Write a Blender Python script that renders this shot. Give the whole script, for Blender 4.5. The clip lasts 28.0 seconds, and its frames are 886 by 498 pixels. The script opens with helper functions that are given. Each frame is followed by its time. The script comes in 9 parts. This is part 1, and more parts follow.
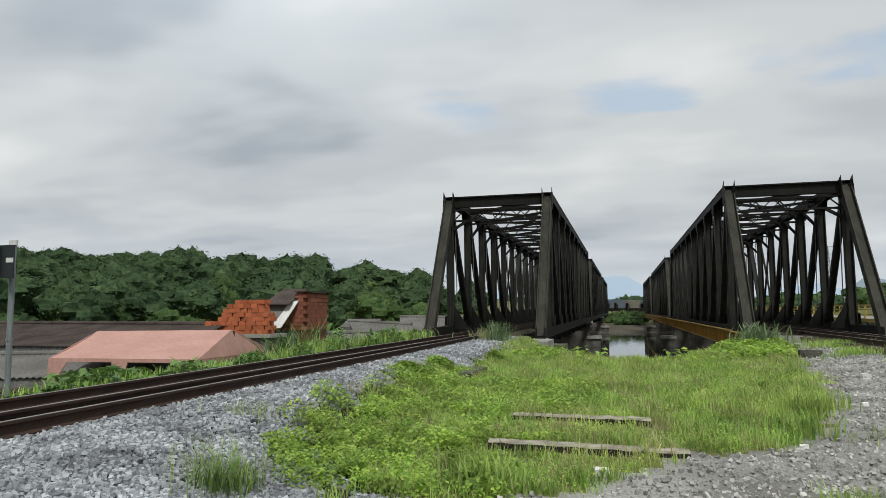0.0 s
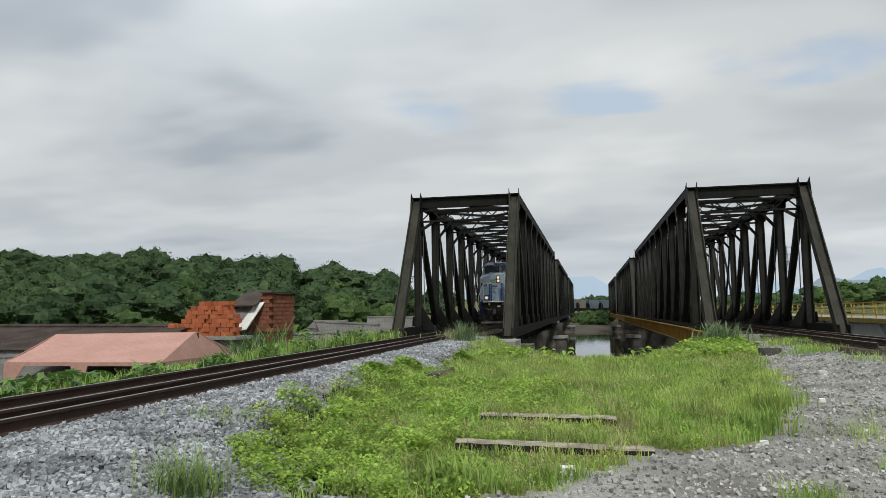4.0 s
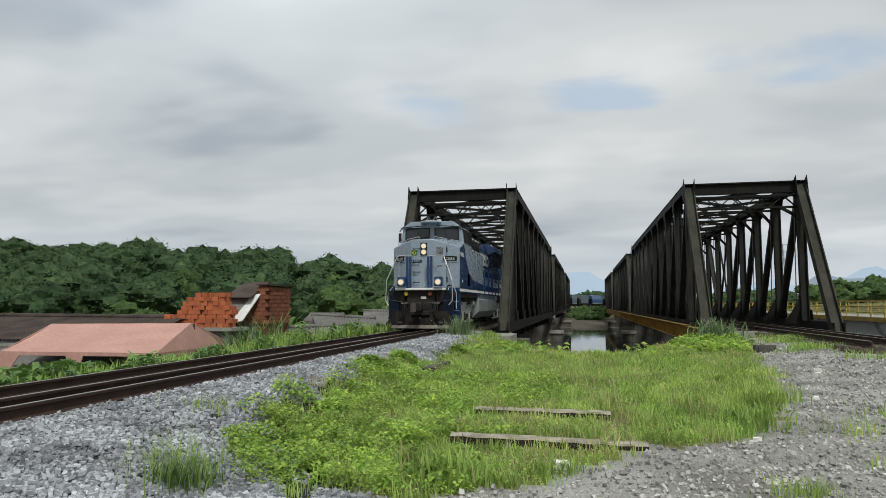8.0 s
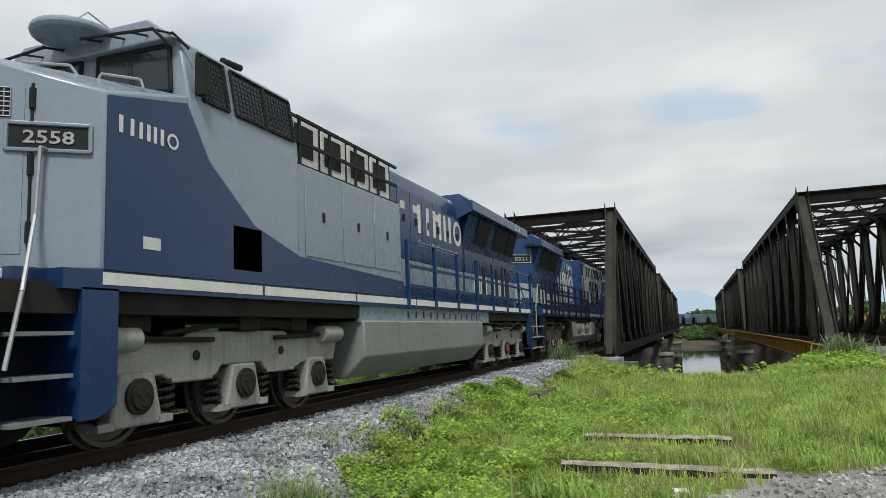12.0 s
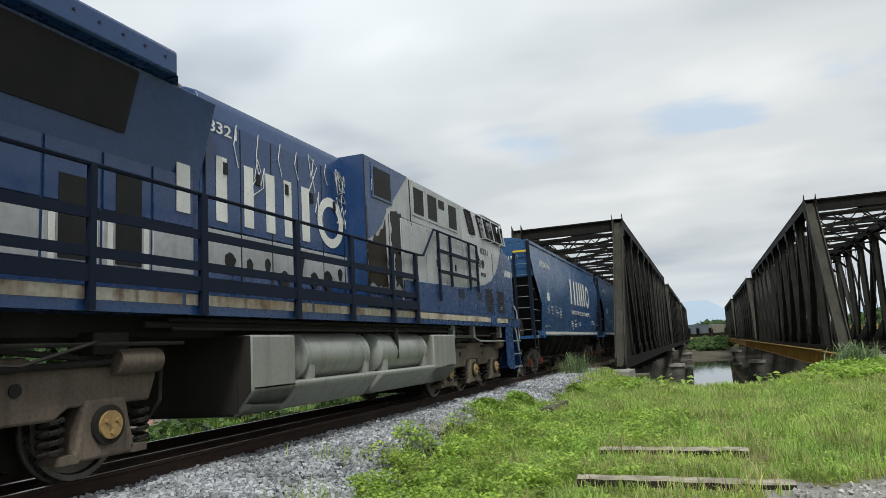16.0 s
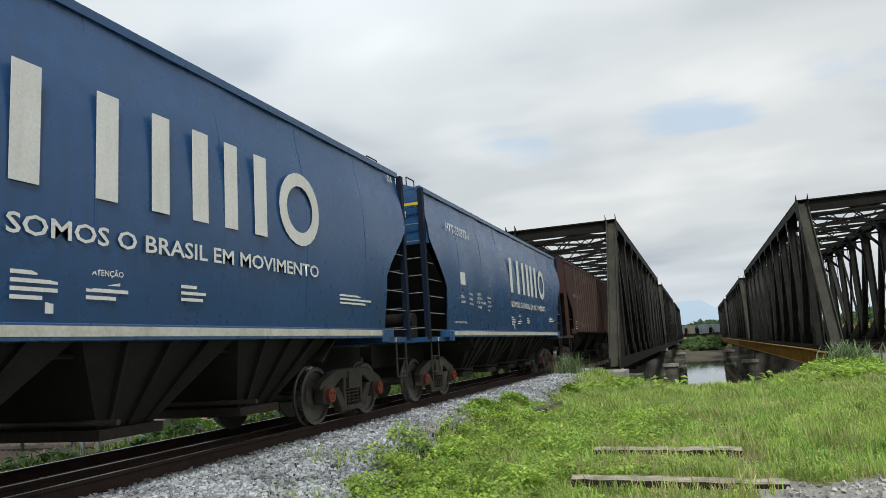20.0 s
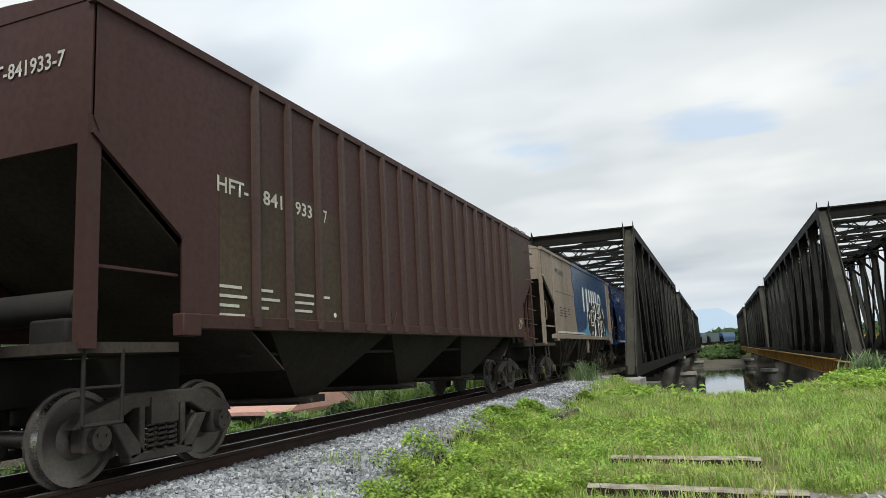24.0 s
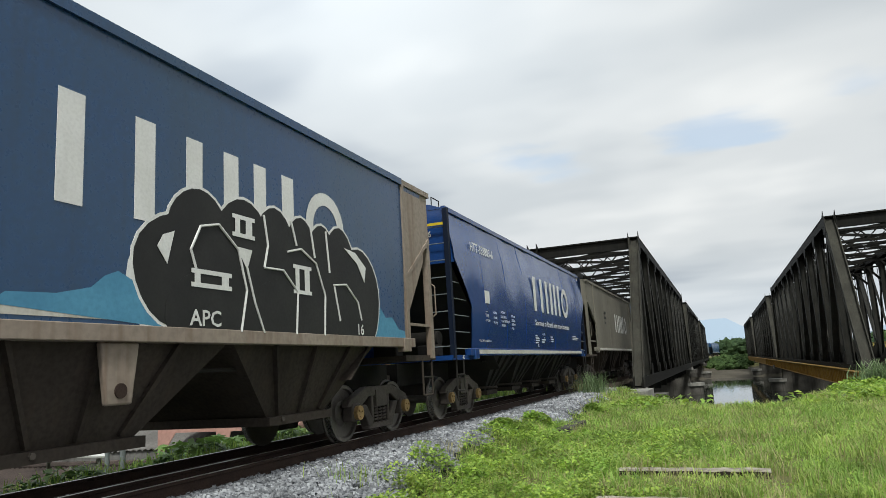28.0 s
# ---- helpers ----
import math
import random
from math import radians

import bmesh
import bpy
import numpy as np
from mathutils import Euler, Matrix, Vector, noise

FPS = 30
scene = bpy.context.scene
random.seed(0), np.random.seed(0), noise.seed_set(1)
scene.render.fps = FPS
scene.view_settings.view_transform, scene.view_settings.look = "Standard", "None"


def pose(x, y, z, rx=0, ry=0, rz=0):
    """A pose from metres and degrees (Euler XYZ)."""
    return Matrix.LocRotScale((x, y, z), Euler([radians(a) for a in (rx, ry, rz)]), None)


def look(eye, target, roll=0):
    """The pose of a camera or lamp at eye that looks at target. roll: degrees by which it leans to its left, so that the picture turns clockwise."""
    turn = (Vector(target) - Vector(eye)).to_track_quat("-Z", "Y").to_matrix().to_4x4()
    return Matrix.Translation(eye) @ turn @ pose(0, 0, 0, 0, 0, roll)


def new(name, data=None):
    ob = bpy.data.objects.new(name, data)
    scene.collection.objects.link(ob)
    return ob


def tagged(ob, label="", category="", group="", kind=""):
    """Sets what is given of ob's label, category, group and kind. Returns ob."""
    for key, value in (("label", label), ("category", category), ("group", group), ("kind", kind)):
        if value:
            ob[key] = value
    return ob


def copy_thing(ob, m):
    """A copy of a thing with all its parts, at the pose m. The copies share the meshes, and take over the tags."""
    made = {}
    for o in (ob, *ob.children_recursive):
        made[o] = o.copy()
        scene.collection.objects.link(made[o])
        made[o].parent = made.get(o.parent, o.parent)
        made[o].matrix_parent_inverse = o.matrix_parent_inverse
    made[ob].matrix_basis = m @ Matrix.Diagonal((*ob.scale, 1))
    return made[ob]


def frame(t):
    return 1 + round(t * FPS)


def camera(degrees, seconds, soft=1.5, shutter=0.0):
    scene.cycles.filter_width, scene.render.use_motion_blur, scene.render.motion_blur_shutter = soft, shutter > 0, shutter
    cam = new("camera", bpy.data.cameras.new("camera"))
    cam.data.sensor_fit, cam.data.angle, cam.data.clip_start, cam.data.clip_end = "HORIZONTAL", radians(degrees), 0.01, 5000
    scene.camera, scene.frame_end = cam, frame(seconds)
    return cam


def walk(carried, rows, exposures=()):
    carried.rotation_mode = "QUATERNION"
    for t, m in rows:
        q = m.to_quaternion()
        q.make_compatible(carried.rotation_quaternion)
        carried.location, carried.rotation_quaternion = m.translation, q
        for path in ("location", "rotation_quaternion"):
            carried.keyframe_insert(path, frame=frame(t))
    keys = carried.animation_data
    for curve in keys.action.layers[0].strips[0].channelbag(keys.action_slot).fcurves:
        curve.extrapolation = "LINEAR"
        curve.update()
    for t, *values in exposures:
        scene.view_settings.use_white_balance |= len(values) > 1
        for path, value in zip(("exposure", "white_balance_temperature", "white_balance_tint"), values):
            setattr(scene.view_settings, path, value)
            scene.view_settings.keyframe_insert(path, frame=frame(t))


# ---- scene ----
cam = camera(65.2, 28.0, 0.7)
EYE = 1.06          # height of the eye over the rail heads; z = 0 is the rail head
# the camera stands beside the track and turns: seconds, yaw, pitch, roll
VIEW = [
    (0, 14.45, 5.10, 0.50), (0.5, 14.22, 5.24, 0.13), (1, 13.82, 4.83, 0.51), (1.5, 13.35, 4.97, 0.46),
    (2, 12.84, 4.47, 0.53), (2.5, 12.26, 4.29, 0.31), (4.5, 11.72, 5.27, 0.86), (5, 11.82, 5.02, 0.45),
    (5.5, 12.42, 4.55, 0.39), (6, 12.91, 4.63, 0.88), (6.5, 12.11, 4.83, 1.14), (7, 12.32, 4.65, 1.86),
    (7.5, 11.24, 4.26, 0.45), (8, 11.47, 4.61, 0.18), (8.5, 11.57, 4.54, -0.29), (9, 11.18, 4.35, -0.26),
    (9.5, 12.07, 5.02, 0.37), (10, 13.27, 5.24, 0.54), (10.5, 14.43, 5.79, 0.81), (11, 16.19, 5.25, 1.32),
    (11.5, 18.34, 5.94, 1.87), (13.5, 21.63, 9.01, 2.76), (14, 22.12, 8.65, 3.04), (14.5, 22.11, 8.42, 2.94),
    (15, 21.96, 8.34, 3.46), (15.5, 20.98, 8.19, 3.21), (16, 20.54, 8.27, 3.29), (16.5, 20.61, 8.19, 3.80),
    (17, 20.92, 8.14, 4.05), (17.5, 20.80, 8.23, 4.08), (18, 20.38, 7.71, 3.88), (18.5, 20.36, 7.79, 3.73),
    (19, 20.45, 7.93, 3.29), (19.5, 20.03, 8.05, 3.36), (20, 20.07, 8.32, 3.53), (20.5, 20.11, 8.42, 3.66),
    (21, 20.39, 8.57, 3.88), (21.5, 20.30, 8.70, 3.81), (23.5, 21.08, 8.79, 2.97), (24, 21.35, 8.87, 2.98),
    (24.5, 21.33, 8.79, 3.35), (25, 21.72, 9.11, 3.52), (25.5, 21.73, 9.42, 3.37), (26, 21.97, 9.59, 3.24),
    (26.5, 22.30, 9.89, 3.50), (27, 22.07, 9.90, 3.54), (27.5, 21.72, 9.85, 3.63), (28, 21.85, 9.92, 3.43),
]
walk(cam, [(t, pose(0.0 if t < 12 else -0.05, 0.0, EYE, 90 + p, r, y)) for t, y, p, r in VIEW],
     [(0.0, 0.1), (10.3, 0.1), (13.5, 0.3), (21.5, 0.31), (23.6, 0.45), (25.0, 0.37), (27.0, 0.42), (28.0, 0.34)])

# ---- light: overcast sky with thin clouds, a wide soft sun ----
SUN_UP, SUN_TURN = 58.0, 150.0
sun = new("sun", bpy.data.lights.new("sun", "SUN"))
sun.data.energy, sun.data.angle, sun.data.color = 2.6, radians(11), (0.97, 0.985, 0.925)
sun.matrix_world = look((12, -20, 38), (0, 4, 0))

world = bpy.data.worlds.new("overcast_sky")
scene.world = world
world.use_nodes = True
wn, wl = world.node_tree.nodes, world.node_tree.links
wn.clear()


def wnode(kind, **props):
    n = wn.new(kind)
    for k, v in props.items():
        if k == "op":
            n.operation = v
        elif k == "blend":
            n.blend_type = v
        else:
            n.inputs[k].default_value = v
    return n


def wmath(op, a, b=None, clamp=False):
    n = wn.new("ShaderNodeMath")
    n.operation, n.use_clamp = op, clamp
    for i, v in enumerate((a, b)):
        if v is None:
            continue
        if isinstance(v, (int, float)):
            n.inputs[i].default_value = v
        else:
            wl.new(v, n.inputs[i])
    return n.outputs[0]


sky = wn.new("ShaderNodeTexSky")
sky.sky_type, sky.sun_disc = "NISHITA", False
sky.sun_elevation, sky.sun_rotation = radians(SUN_UP), radians(SUN_TURN)
coord = wn.new("ShaderNodeTexCoord")
sep = wn.new("ShaderNodeSeparateXYZ")
wl.new(coord.outputs["Generated"], sep.inputs[0])
up = wmath("MAXIMUM", sep.outputs[2], 0.0)
flat = wmath("ADD", up, 0.16)
cx, cy = wmath("DIVIDE", sep.outputs[0], flat), wmath("DIVIDE", sep.outputs[1], flat)
comb = wn.new("ShaderNodeCombineXYZ")
wl.new(cx, comb.inputs[0])
wl.new(cy, comb.inputs[1])


def cloud_noise(scale, detail, rough, distort, shift, squash=(1, 1, 1)):
    mp = wn.new("ShaderNodeMapping")
    mp.inputs["Location"].default_value = shift
    mp.inputs["Scale"].default_value = squash
    wl.new(comb.outputs[0], mp.inputs[0])
    n = wn.new("ShaderNodeTexNoise")
    n.inputs["Scale"].default_value, n.inputs["Detail"].default_value = scale, detail
    n.inputs["Roughness"].default_value, n.inputs["Distortion"].default_value = rough, distort
    wl.new(mp.outputs[0], n.inputs["Vector"])
    return n.outputs["Fac"]


def wramp(fac, stops):
    r = wn.new("ShaderNodeValToRGB")
    r.color_ramp.interpolation = "EASE"
    els = r.color_ramp.elements
    while len(els) < len(stops):
        els.new(0.5)
    for e, (p, c) in zip(els, stops):
        e.position, e.color = p, (*c, 1)
    wl.new(fac, r.inputs[0])
    return r.outputs[0]


puffs = cloud_noise(1.1, 3.5, 0.5, 0.1, (3.1, 0.7, 0.0), (0.8, 1.15, 1))
wide = cloud_noise(0.42, 2.0, 0.5, 0.2, (7.3, 2.2, 0.0), (0.7, 1.5, 1))
mixed = wmath("ADD", wmath("MULTIPLY", puffs, 0.6), wmath("MULTIPLY", wide, 0.4))
cloud = wramp(mixed, [(0.36, (0.37, 0.415, 0.46)), (0.45, (0.515, 0.555, 0.58)), (0.54, (0.62, 0.652, 0.665)), (0.66, (0.77, 0.79, 0.785))])
holes = cloud_noise(2.1, 4.0, 0.55, 0.3, (0.35, 5.2, 0.0), (0.8, 1.25, 1))
bearing = wmath("ARCTAN2", sep.outputs[0], sep.outputs[1])
height = wmath("ARCSINE", sep.outputs[2])


def cloud_break(turn, rise, wide_deg, high_deg):
    """A thin place in the cloud cover: where it lies (degrees from the bridges' line, above the horizon) and its spread."""
    a = wmath("DIVIDE", wmath("SUBTRACT", bearing, radians(turn)), radians(wide_deg))
    b = wmath("DIVIDE", wmath("SUBTRACT", height, radians(rise)), radians(high_deg))
    d = wmath("ADD", wmath("MULTIPLY", a, a), wmath("MULTIPLY", b, b))
    d = wmath("ADD", d, wmath("MULTIPLY", wmath("SUBTRACT", holes, 0.5), -4.2))
    return wramp(d, [(0.0, (1, 1, 1)), (1.0, (0, 0, 0))])


gap = None
for where in ((-12.6, 16.6, 5.6, 2.1), (2.2, 16.8, 6.0, 1.8), (16.5, 17.8, 7.5, 2.4), (52.0, 24.0, 9.0, 3.0), (-75.0, 22.0, 9.0, 3.0), (120.0, 28.0, 12.0, 4.0), (200.0, 24.0, 10.0, 3.0)):
    one = cloud_break(*where)
    gap = one if gap is None else wmath("MAXIMUM", gap, one)
skyscale = wn.new("ShaderNodeMixRGB")
skyscale.blend_type = "MULTIPLY"
skyscale.inputs[0].default_value = 1.0
wl.new(sky.outputs[0], skyscale.inputs[1])
skyscale.inputs[2].default_value = (0.15, 0.16, 0.155, 1)
blend = wn.new("ShaderNodeMixRGB")
wl.new(wmath("MULTIPLY", gap, 0.4), blend.inputs[0])
# the cover is thinner and brighter towards the left of the bridges' line, thicker to the right
side = wmath("DIVIDE", wmath("SUBTRACT", bearing, radians(-30)), radians(26))
rise_ = wmath("DIVIDE", wmath("SUBTRACT", height, radians(33)), radians(15))
near_ = wmath("POWER", 2.718, wmath("MULTIPLY", wmath("ADD", wmath("MULTIPLY", side, side), wmath("MULTIPLY", rise_, rise_)), -1.0))
level = wmath("ADD", 0.90, wmath("MULTIPLY", near_, 0.52))
thick = wn.new("ShaderNodeVectorMath")
thick.operation = "SCALE"
wl.new(cloud, thick.inputs[0])
wl.new(level, thick.inputs["Scale"])
wl.new(thick.outputs[0], blend.inputs[1])
wl.new(skyscale.outputs[0], blend.inputs[2])
# thicker, bluer air towards the horizon
low = wn.new("ShaderNodeMixRGB")
wl.new(wramp(up, [(0.0, (0.75, 0.75, 0.75)), (0.16, (0, 0, 0))]), low.inputs[0])
wl.new(blend.outputs[0], low.inputs[1])
low.inputs[2].default_value = (0.55, 0.61, 0.66, 1)
bg = wn.new("ShaderNodeBackground")
wl.new(low.outputs[0], bg.inputs[0])
bg.inputs[1].default_value = 1.0
wout = wn.new("ShaderNodeOutputWorld")
wl.new(bg.outputs[0], wout.inputs[0])


# ---- materials ----
def mat(name, col, col2=None, rough=0.6, metal=0.0, scale=2.0, fine=30.0, bump=0.15, amount=0.6, streak=0.0,
        streak_col=(0.1, 0.08, 0.06), rust=0.0, rust_col=(0.09, 0.04, 0.02), per_object=0.0, island=0.0, glass=0.0, emit=0.0,
        emit_col=(1, 1, 1), bump_dist=0.01, space="Object", spec=None, leaf=0.0):
    """A painted, rusty, mineral or leafy surface: two scales of variation, streaks that run down, rust patches and fine relief."""
    m = bpy.data.materials.new(name)
    m.use_nodes = True
    nt = m.node_tree
    bsdf = nt.nodes["Principled BSDF"]
    col2 = col2 or tuple(c * 0.72 for c in col)

    def link(a, b):
        nt.links.new(a, b)

    tc = nt.nodes.new("ShaderNodeTexCoord")
    if space == "World":
        src = nt.nodes.new("ShaderNodeNewGeometry").outputs["Position"]
    else:
        src = tc.outputs["Object"]

    def noise_tex(sc, detail, vec=None):
        n = nt.nodes.new("ShaderNodeTexNoise")
        n.inputs["Scale"].default_value, n.inputs["Detail"].default_value = sc, detail
        link(vec or src, n.inputs["Vector"])
        return n.outputs["Fac"]

    def ramp(fac, lo, hi):
        r = nt.nodes.new("ShaderNodeMapRange")
        r.inputs[1].default_value, r.inputs[2].default_value = lo, hi
        link(fac, r.inputs[0])
        return r.outputs[0]

    def mix(fac, a, b, kind="MIX"):
        n = nt.nodes.new("ShaderNodeMixRGB")
        n.blend_type = kind
        for i, v in enumerate((fac, a, b)):
            if isinstance(v, (int, float)):
                n.inputs[i].default_value = v
            elif isinstance(v, tuple):
                n.inputs[i].default_value = (*v, 1)
            else:
                link(v, n.inputs[i])
        return n.outputs[0]

    def mul(a, b):
        n = nt.nodes.new("ShaderNodeMath")
        n.operation = "MULTIPLY"
        for i, v in enumerate((a, b)):
            if isinstance(v, (int, float)):
                n.inputs[i].default_value = v
            else:
                link(v, n.inputs[i])
        return n.outputs[0]

    big, small = noise_tex(scale, 3.0), noise_tex(fine, 4.0)
    c = mix(mul(ramp(big, 0.35, 0.65), amount), col, col2)
    c = mix(mul(ramp(small, 0.4, 0.7), amount * 0.5), c, tuple(x * 0.62 for x in col2))
    if per_object:
        oi = nt.nodes.new("ShaderNodeObjectInfo")
        c = mix(mul(oi.outputs["Random"], per_object), c, tuple(x * 0.55 for x in col2))
    if island:
        ge = nt.nodes.new("ShaderNodeNewGeometry")
        c = mix(mul(ge.outputs["Random Per Island"], island), c, col2)
        lum = nt.nodes.new("ShaderNodeMapRange")
        lum.inputs[3].default_value, lum.inputs[4].default_value = 1.0 - 0.35 * island, 1.0 + 0.35 * island
        link(ramp(noise_tex(1.7, 1.0), 0.3, 0.7), lum.inputs[0])
        hv = nt.nodes.new("ShaderNodeHueSaturation")
        link(lum.outputs[0], hv.inputs["Value"])
        link(c, hv.inputs["Color"])
        c = hv.outputs[0]
    if streak:
        mp = nt.nodes.new("ShaderNodeMapping")
        mp.inputs["Scale"].default_value = (5.0, 5.0, 0.28)
        link(src, mp.inputs[0])
        c = mix(mul(ramp(noise_tex(1.6, 4.0, mp.outputs[0]), 0.5, 0.72), streak), c, streak_col)
    if rust:
        c = mix(mul(ramp(noise_tex(scale * 2.3, 6.0), 0.56, 0.68), rust), c, rust_col)
    link(c, bsdf.inputs["Base Color"])
    rr = nt.nodes.new("ShaderNodeMapRange")
    rr.inputs[3].default_value, rr.inputs[4].default_value = max(rough - 0.12, 0.03), min(rough + 0.12, 1.0)
    link(small, rr.inputs[0])
    link(rr.outputs[0], bsdf.inputs["Roughness"])
    bsdf.inputs["Metallic"].default_value = metal
    bsdf.inputs["Specular IOR Level"].default_value = spec if spec is not None else (0.5 if rough < 0.5 else 0.2)
    if glass:
        bsdf.inputs["Transmission Weight"].default_value = glass
    if emit:
        bsdf.inputs["Emission Color"].default_value = (*emit_col, 1)
        bsdf.inputs["Emission Strength"].default_value = emit
    if bump:
        b = nt.nodes.new("ShaderNodeBump")
        b.inputs["Strength"].default_value, b.inputs["Distance"].default_value = bump, bump_dist
        link(small, b.inputs["Height"])
        link(b.outputs[0], bsdf.inputs["Normal"])
    if leaf:      # light that passes through thin leaves
        thin = nt.nodes.new("ShaderNodeBsdfTranslucent")
        link(c, thin.inputs[0])
        both = nt.nodes.new("ShaderNodeMixShader")
        both.inputs[0].default_value = leaf
        link(bsdf.outputs[0], both.inputs[1])
        link(thin.outputs[0], both.inputs[2])
        link(both.outputs[0], nt.nodes["Material Output"].inputs[0])
    return m


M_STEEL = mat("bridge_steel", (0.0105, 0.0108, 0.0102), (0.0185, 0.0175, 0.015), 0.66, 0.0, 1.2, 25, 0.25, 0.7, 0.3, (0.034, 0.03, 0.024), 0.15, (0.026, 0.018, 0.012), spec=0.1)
# lighter copy of the bridge steel: light on the truss members painted in
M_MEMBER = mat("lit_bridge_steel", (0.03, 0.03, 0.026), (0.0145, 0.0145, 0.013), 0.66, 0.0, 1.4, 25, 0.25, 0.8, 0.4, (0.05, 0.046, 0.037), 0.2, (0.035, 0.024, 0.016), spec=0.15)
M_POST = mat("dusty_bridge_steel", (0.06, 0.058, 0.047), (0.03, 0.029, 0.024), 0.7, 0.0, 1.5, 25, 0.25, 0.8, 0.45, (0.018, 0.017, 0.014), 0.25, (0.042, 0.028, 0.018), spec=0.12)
M_YELLOW = mat("weathered_yellow_paint", (0.36, 0.215, 0.045), (0.24, 0.13, 0.03), 0.6, 0, 0.8, 20, 0.2, 0.7, 0.45, (0.09, 0.05, 0.02), 0.35)
M_FENCE = mat("pale_yellow_rail_paint", (0.5, 0.37, 0.1), (0.36, 0.25, 0.07), 0.55, 0, 1.0, 20, 0.1, 0.6, 0.2)
M_GIRDER = mat("pale_grey_girder_paint", (0.5, 0.51, 0.5), (0.36, 0.365, 0.355), 0.7, 0, 0.5, 15, 0.1, 0.6, 0.4, (0.2, 0.18, 0.15), 0.1)
M_CONC = mat("weathered_concrete", (0.33, 0.32, 0.29), (0.2, 0.195, 0.18), 0.85, 0, 1.1, 35, 0.4, 0.7, 0.4, (0.09, 0.085, 0.07))
M_RUST = mat("rusty_rail_steel", (0.055, 0.034, 0.026), (0.03, 0.02, 0.017), 0.75, 0.1, 3, 50, 0.35, 0.7)
M_HEAD = mat("worn_rail_head", (0.42, 0.40, 0.37), (0.25, 0.22, 0.19), 0.34, 0.85, 2, 60, 0.05, 0.6)
M_SLEEPER = mat("old_sleeper_wood", (0.13, 0.11, 0.085), (0.06, 0.05, 0.04), 0.9, 0, 3, 60, 0.7, 0.8)
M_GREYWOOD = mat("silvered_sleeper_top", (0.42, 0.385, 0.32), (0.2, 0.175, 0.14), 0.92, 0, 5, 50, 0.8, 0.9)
M_DARKWOOD = mat("dark_sleeper_side", (0.045, 0.037, 0.028), (0.022, 0.019, 0.015), 0.95, 0, 5, 50, 0.8, 0.8)
M_PIER = mat("dark_stained_concrete", (0.125, 0.118, 0.105), (0.055, 0.05, 0.044), 0.9, 0, 0.9, 30, 0.4, 0.8, 0.5, (0.035, 0.032, 0.027))
M_GLINT = mat("flange_edge_glint", (0.2, 0.2, 0.19), (0.1, 0.095, 0.085), 0.6, 0.2, 2, 30, 0.1)
M_BANANA = mat("banana_leaves", (0.14, 0.24, 0.06), (0.06, 0.12, 0.03), 0.5, 0, 0.3, 4, 0.0, 0.5, island=0.8, leaf=0.3)
M_REED = mat("grey_green_reed", (0.27, 0.36, 0.19), (0.15, 0.22, 0.1), 0.5, 0, 0.8, 6, 0.0, 0.5, island=0.8, leaf=0.35)
M_GRAVEL = mat("crushed_granite", (0.46, 0.475, 0.497), (0.15, 0.156, 0.17), 0.9, 0, 6, 60, 0.5, 0.3, island=1.0)
# bed far darker than its stones: shade in the gaps is put into its colour
M_BALLAST = mat("ballast_bed", (0.04, 0.04, 0.041), (0.02, 0.02, 0.02), 0.95, 0, 0.5, 30, 1.0, 0.9, bump_dist=0.05)
M_PATH = mat("gravel_path", (0.4, 0.39, 0.37), (0.21, 0.2, 0.185), 0.95, 0, 0.8, 40, 1.0, 1.0, bump_dist=0.04)
M_SOIL = mat("grassy_soil", (0.15, 0.16, 0.052), (0.12, 0.11, 0.055), 0.95, 0, 0.7, 12, 0.8, 0.8, bump_dist=0.05)
M_PATHSTONE = mat("pale_path_gravel", (0.53, 0.52, 0.495), (0.22, 0.214, 0.204), 0.9, 0, 6, 60, 0.5, 0.3, island=1.0)
M_MUD = mat("river_bank_mud", (0.11, 0.095, 0.075), (0.06, 0.055, 0.04), 0.85, 0, 0.3, 4, 0.6, 0.8, bump_dist=0.08)
M_GRASS = mat("grass_blades", (0.56, 0.63, 0.18), (0.22, 0.38, 0.08), 0.5, 0, 0.55, 5, 0.0, 0.7, island=0.95, leaf=0.42)
M_DRY = mat("dry_grass", (0.5, 0.47, 0.25), (0.36, 0.33, 0.15), 0.7, 0, 0.5, 5, 0.0, 0.5, island=0.7, leaf=0.4)
M_HERB = mat("broad_leaves", (0.50, 0.63, 0.11), (0.15, 0.29, 0.045), 0.45, 0, 0.8, 6, 0.0, 0.5, island=0.9, leaf=0.4)
M_WEED = mat("dark_rank_weeds", (0.22, 0.36, 0.085), (0.06, 0.13, 0.035), 0.45, 0, 0.8, 6, 0.0, 0.5, island=0.9, leaf=0.3)
M_TREE = mat("tree_leaves", (0.083, 0.13, 0.056), (0.027, 0.05, 0.025), 0.75, 0, 0.12, 0.6, 0.0, 0.7, island=0.75, leaf=0.1, spec=0.06)
M_TREE_B = mat("light_tree_leaves", (0.11, 0.17, 0.055), (0.036, 0.066, 0.026), 0.75, 0, 0.12, 0.6, 0.0, 0.8, island=0.75, leaf=0.12, spec=0.06)
M_BARK = mat("bark", (0.12, 0.095, 0.07), (0.06, 0.05, 0.04), 0.9, 0, 3, 20, 0.5)
M_BLUE = mat("locomotive_blue_paint", (0.0085, 0.035, 0.113), (0.007, 0.028, 0.09), 0.24, 0, 0.5, 6, 0.0, 0.18, 0.05, (0.02, 0.04, 0.085))
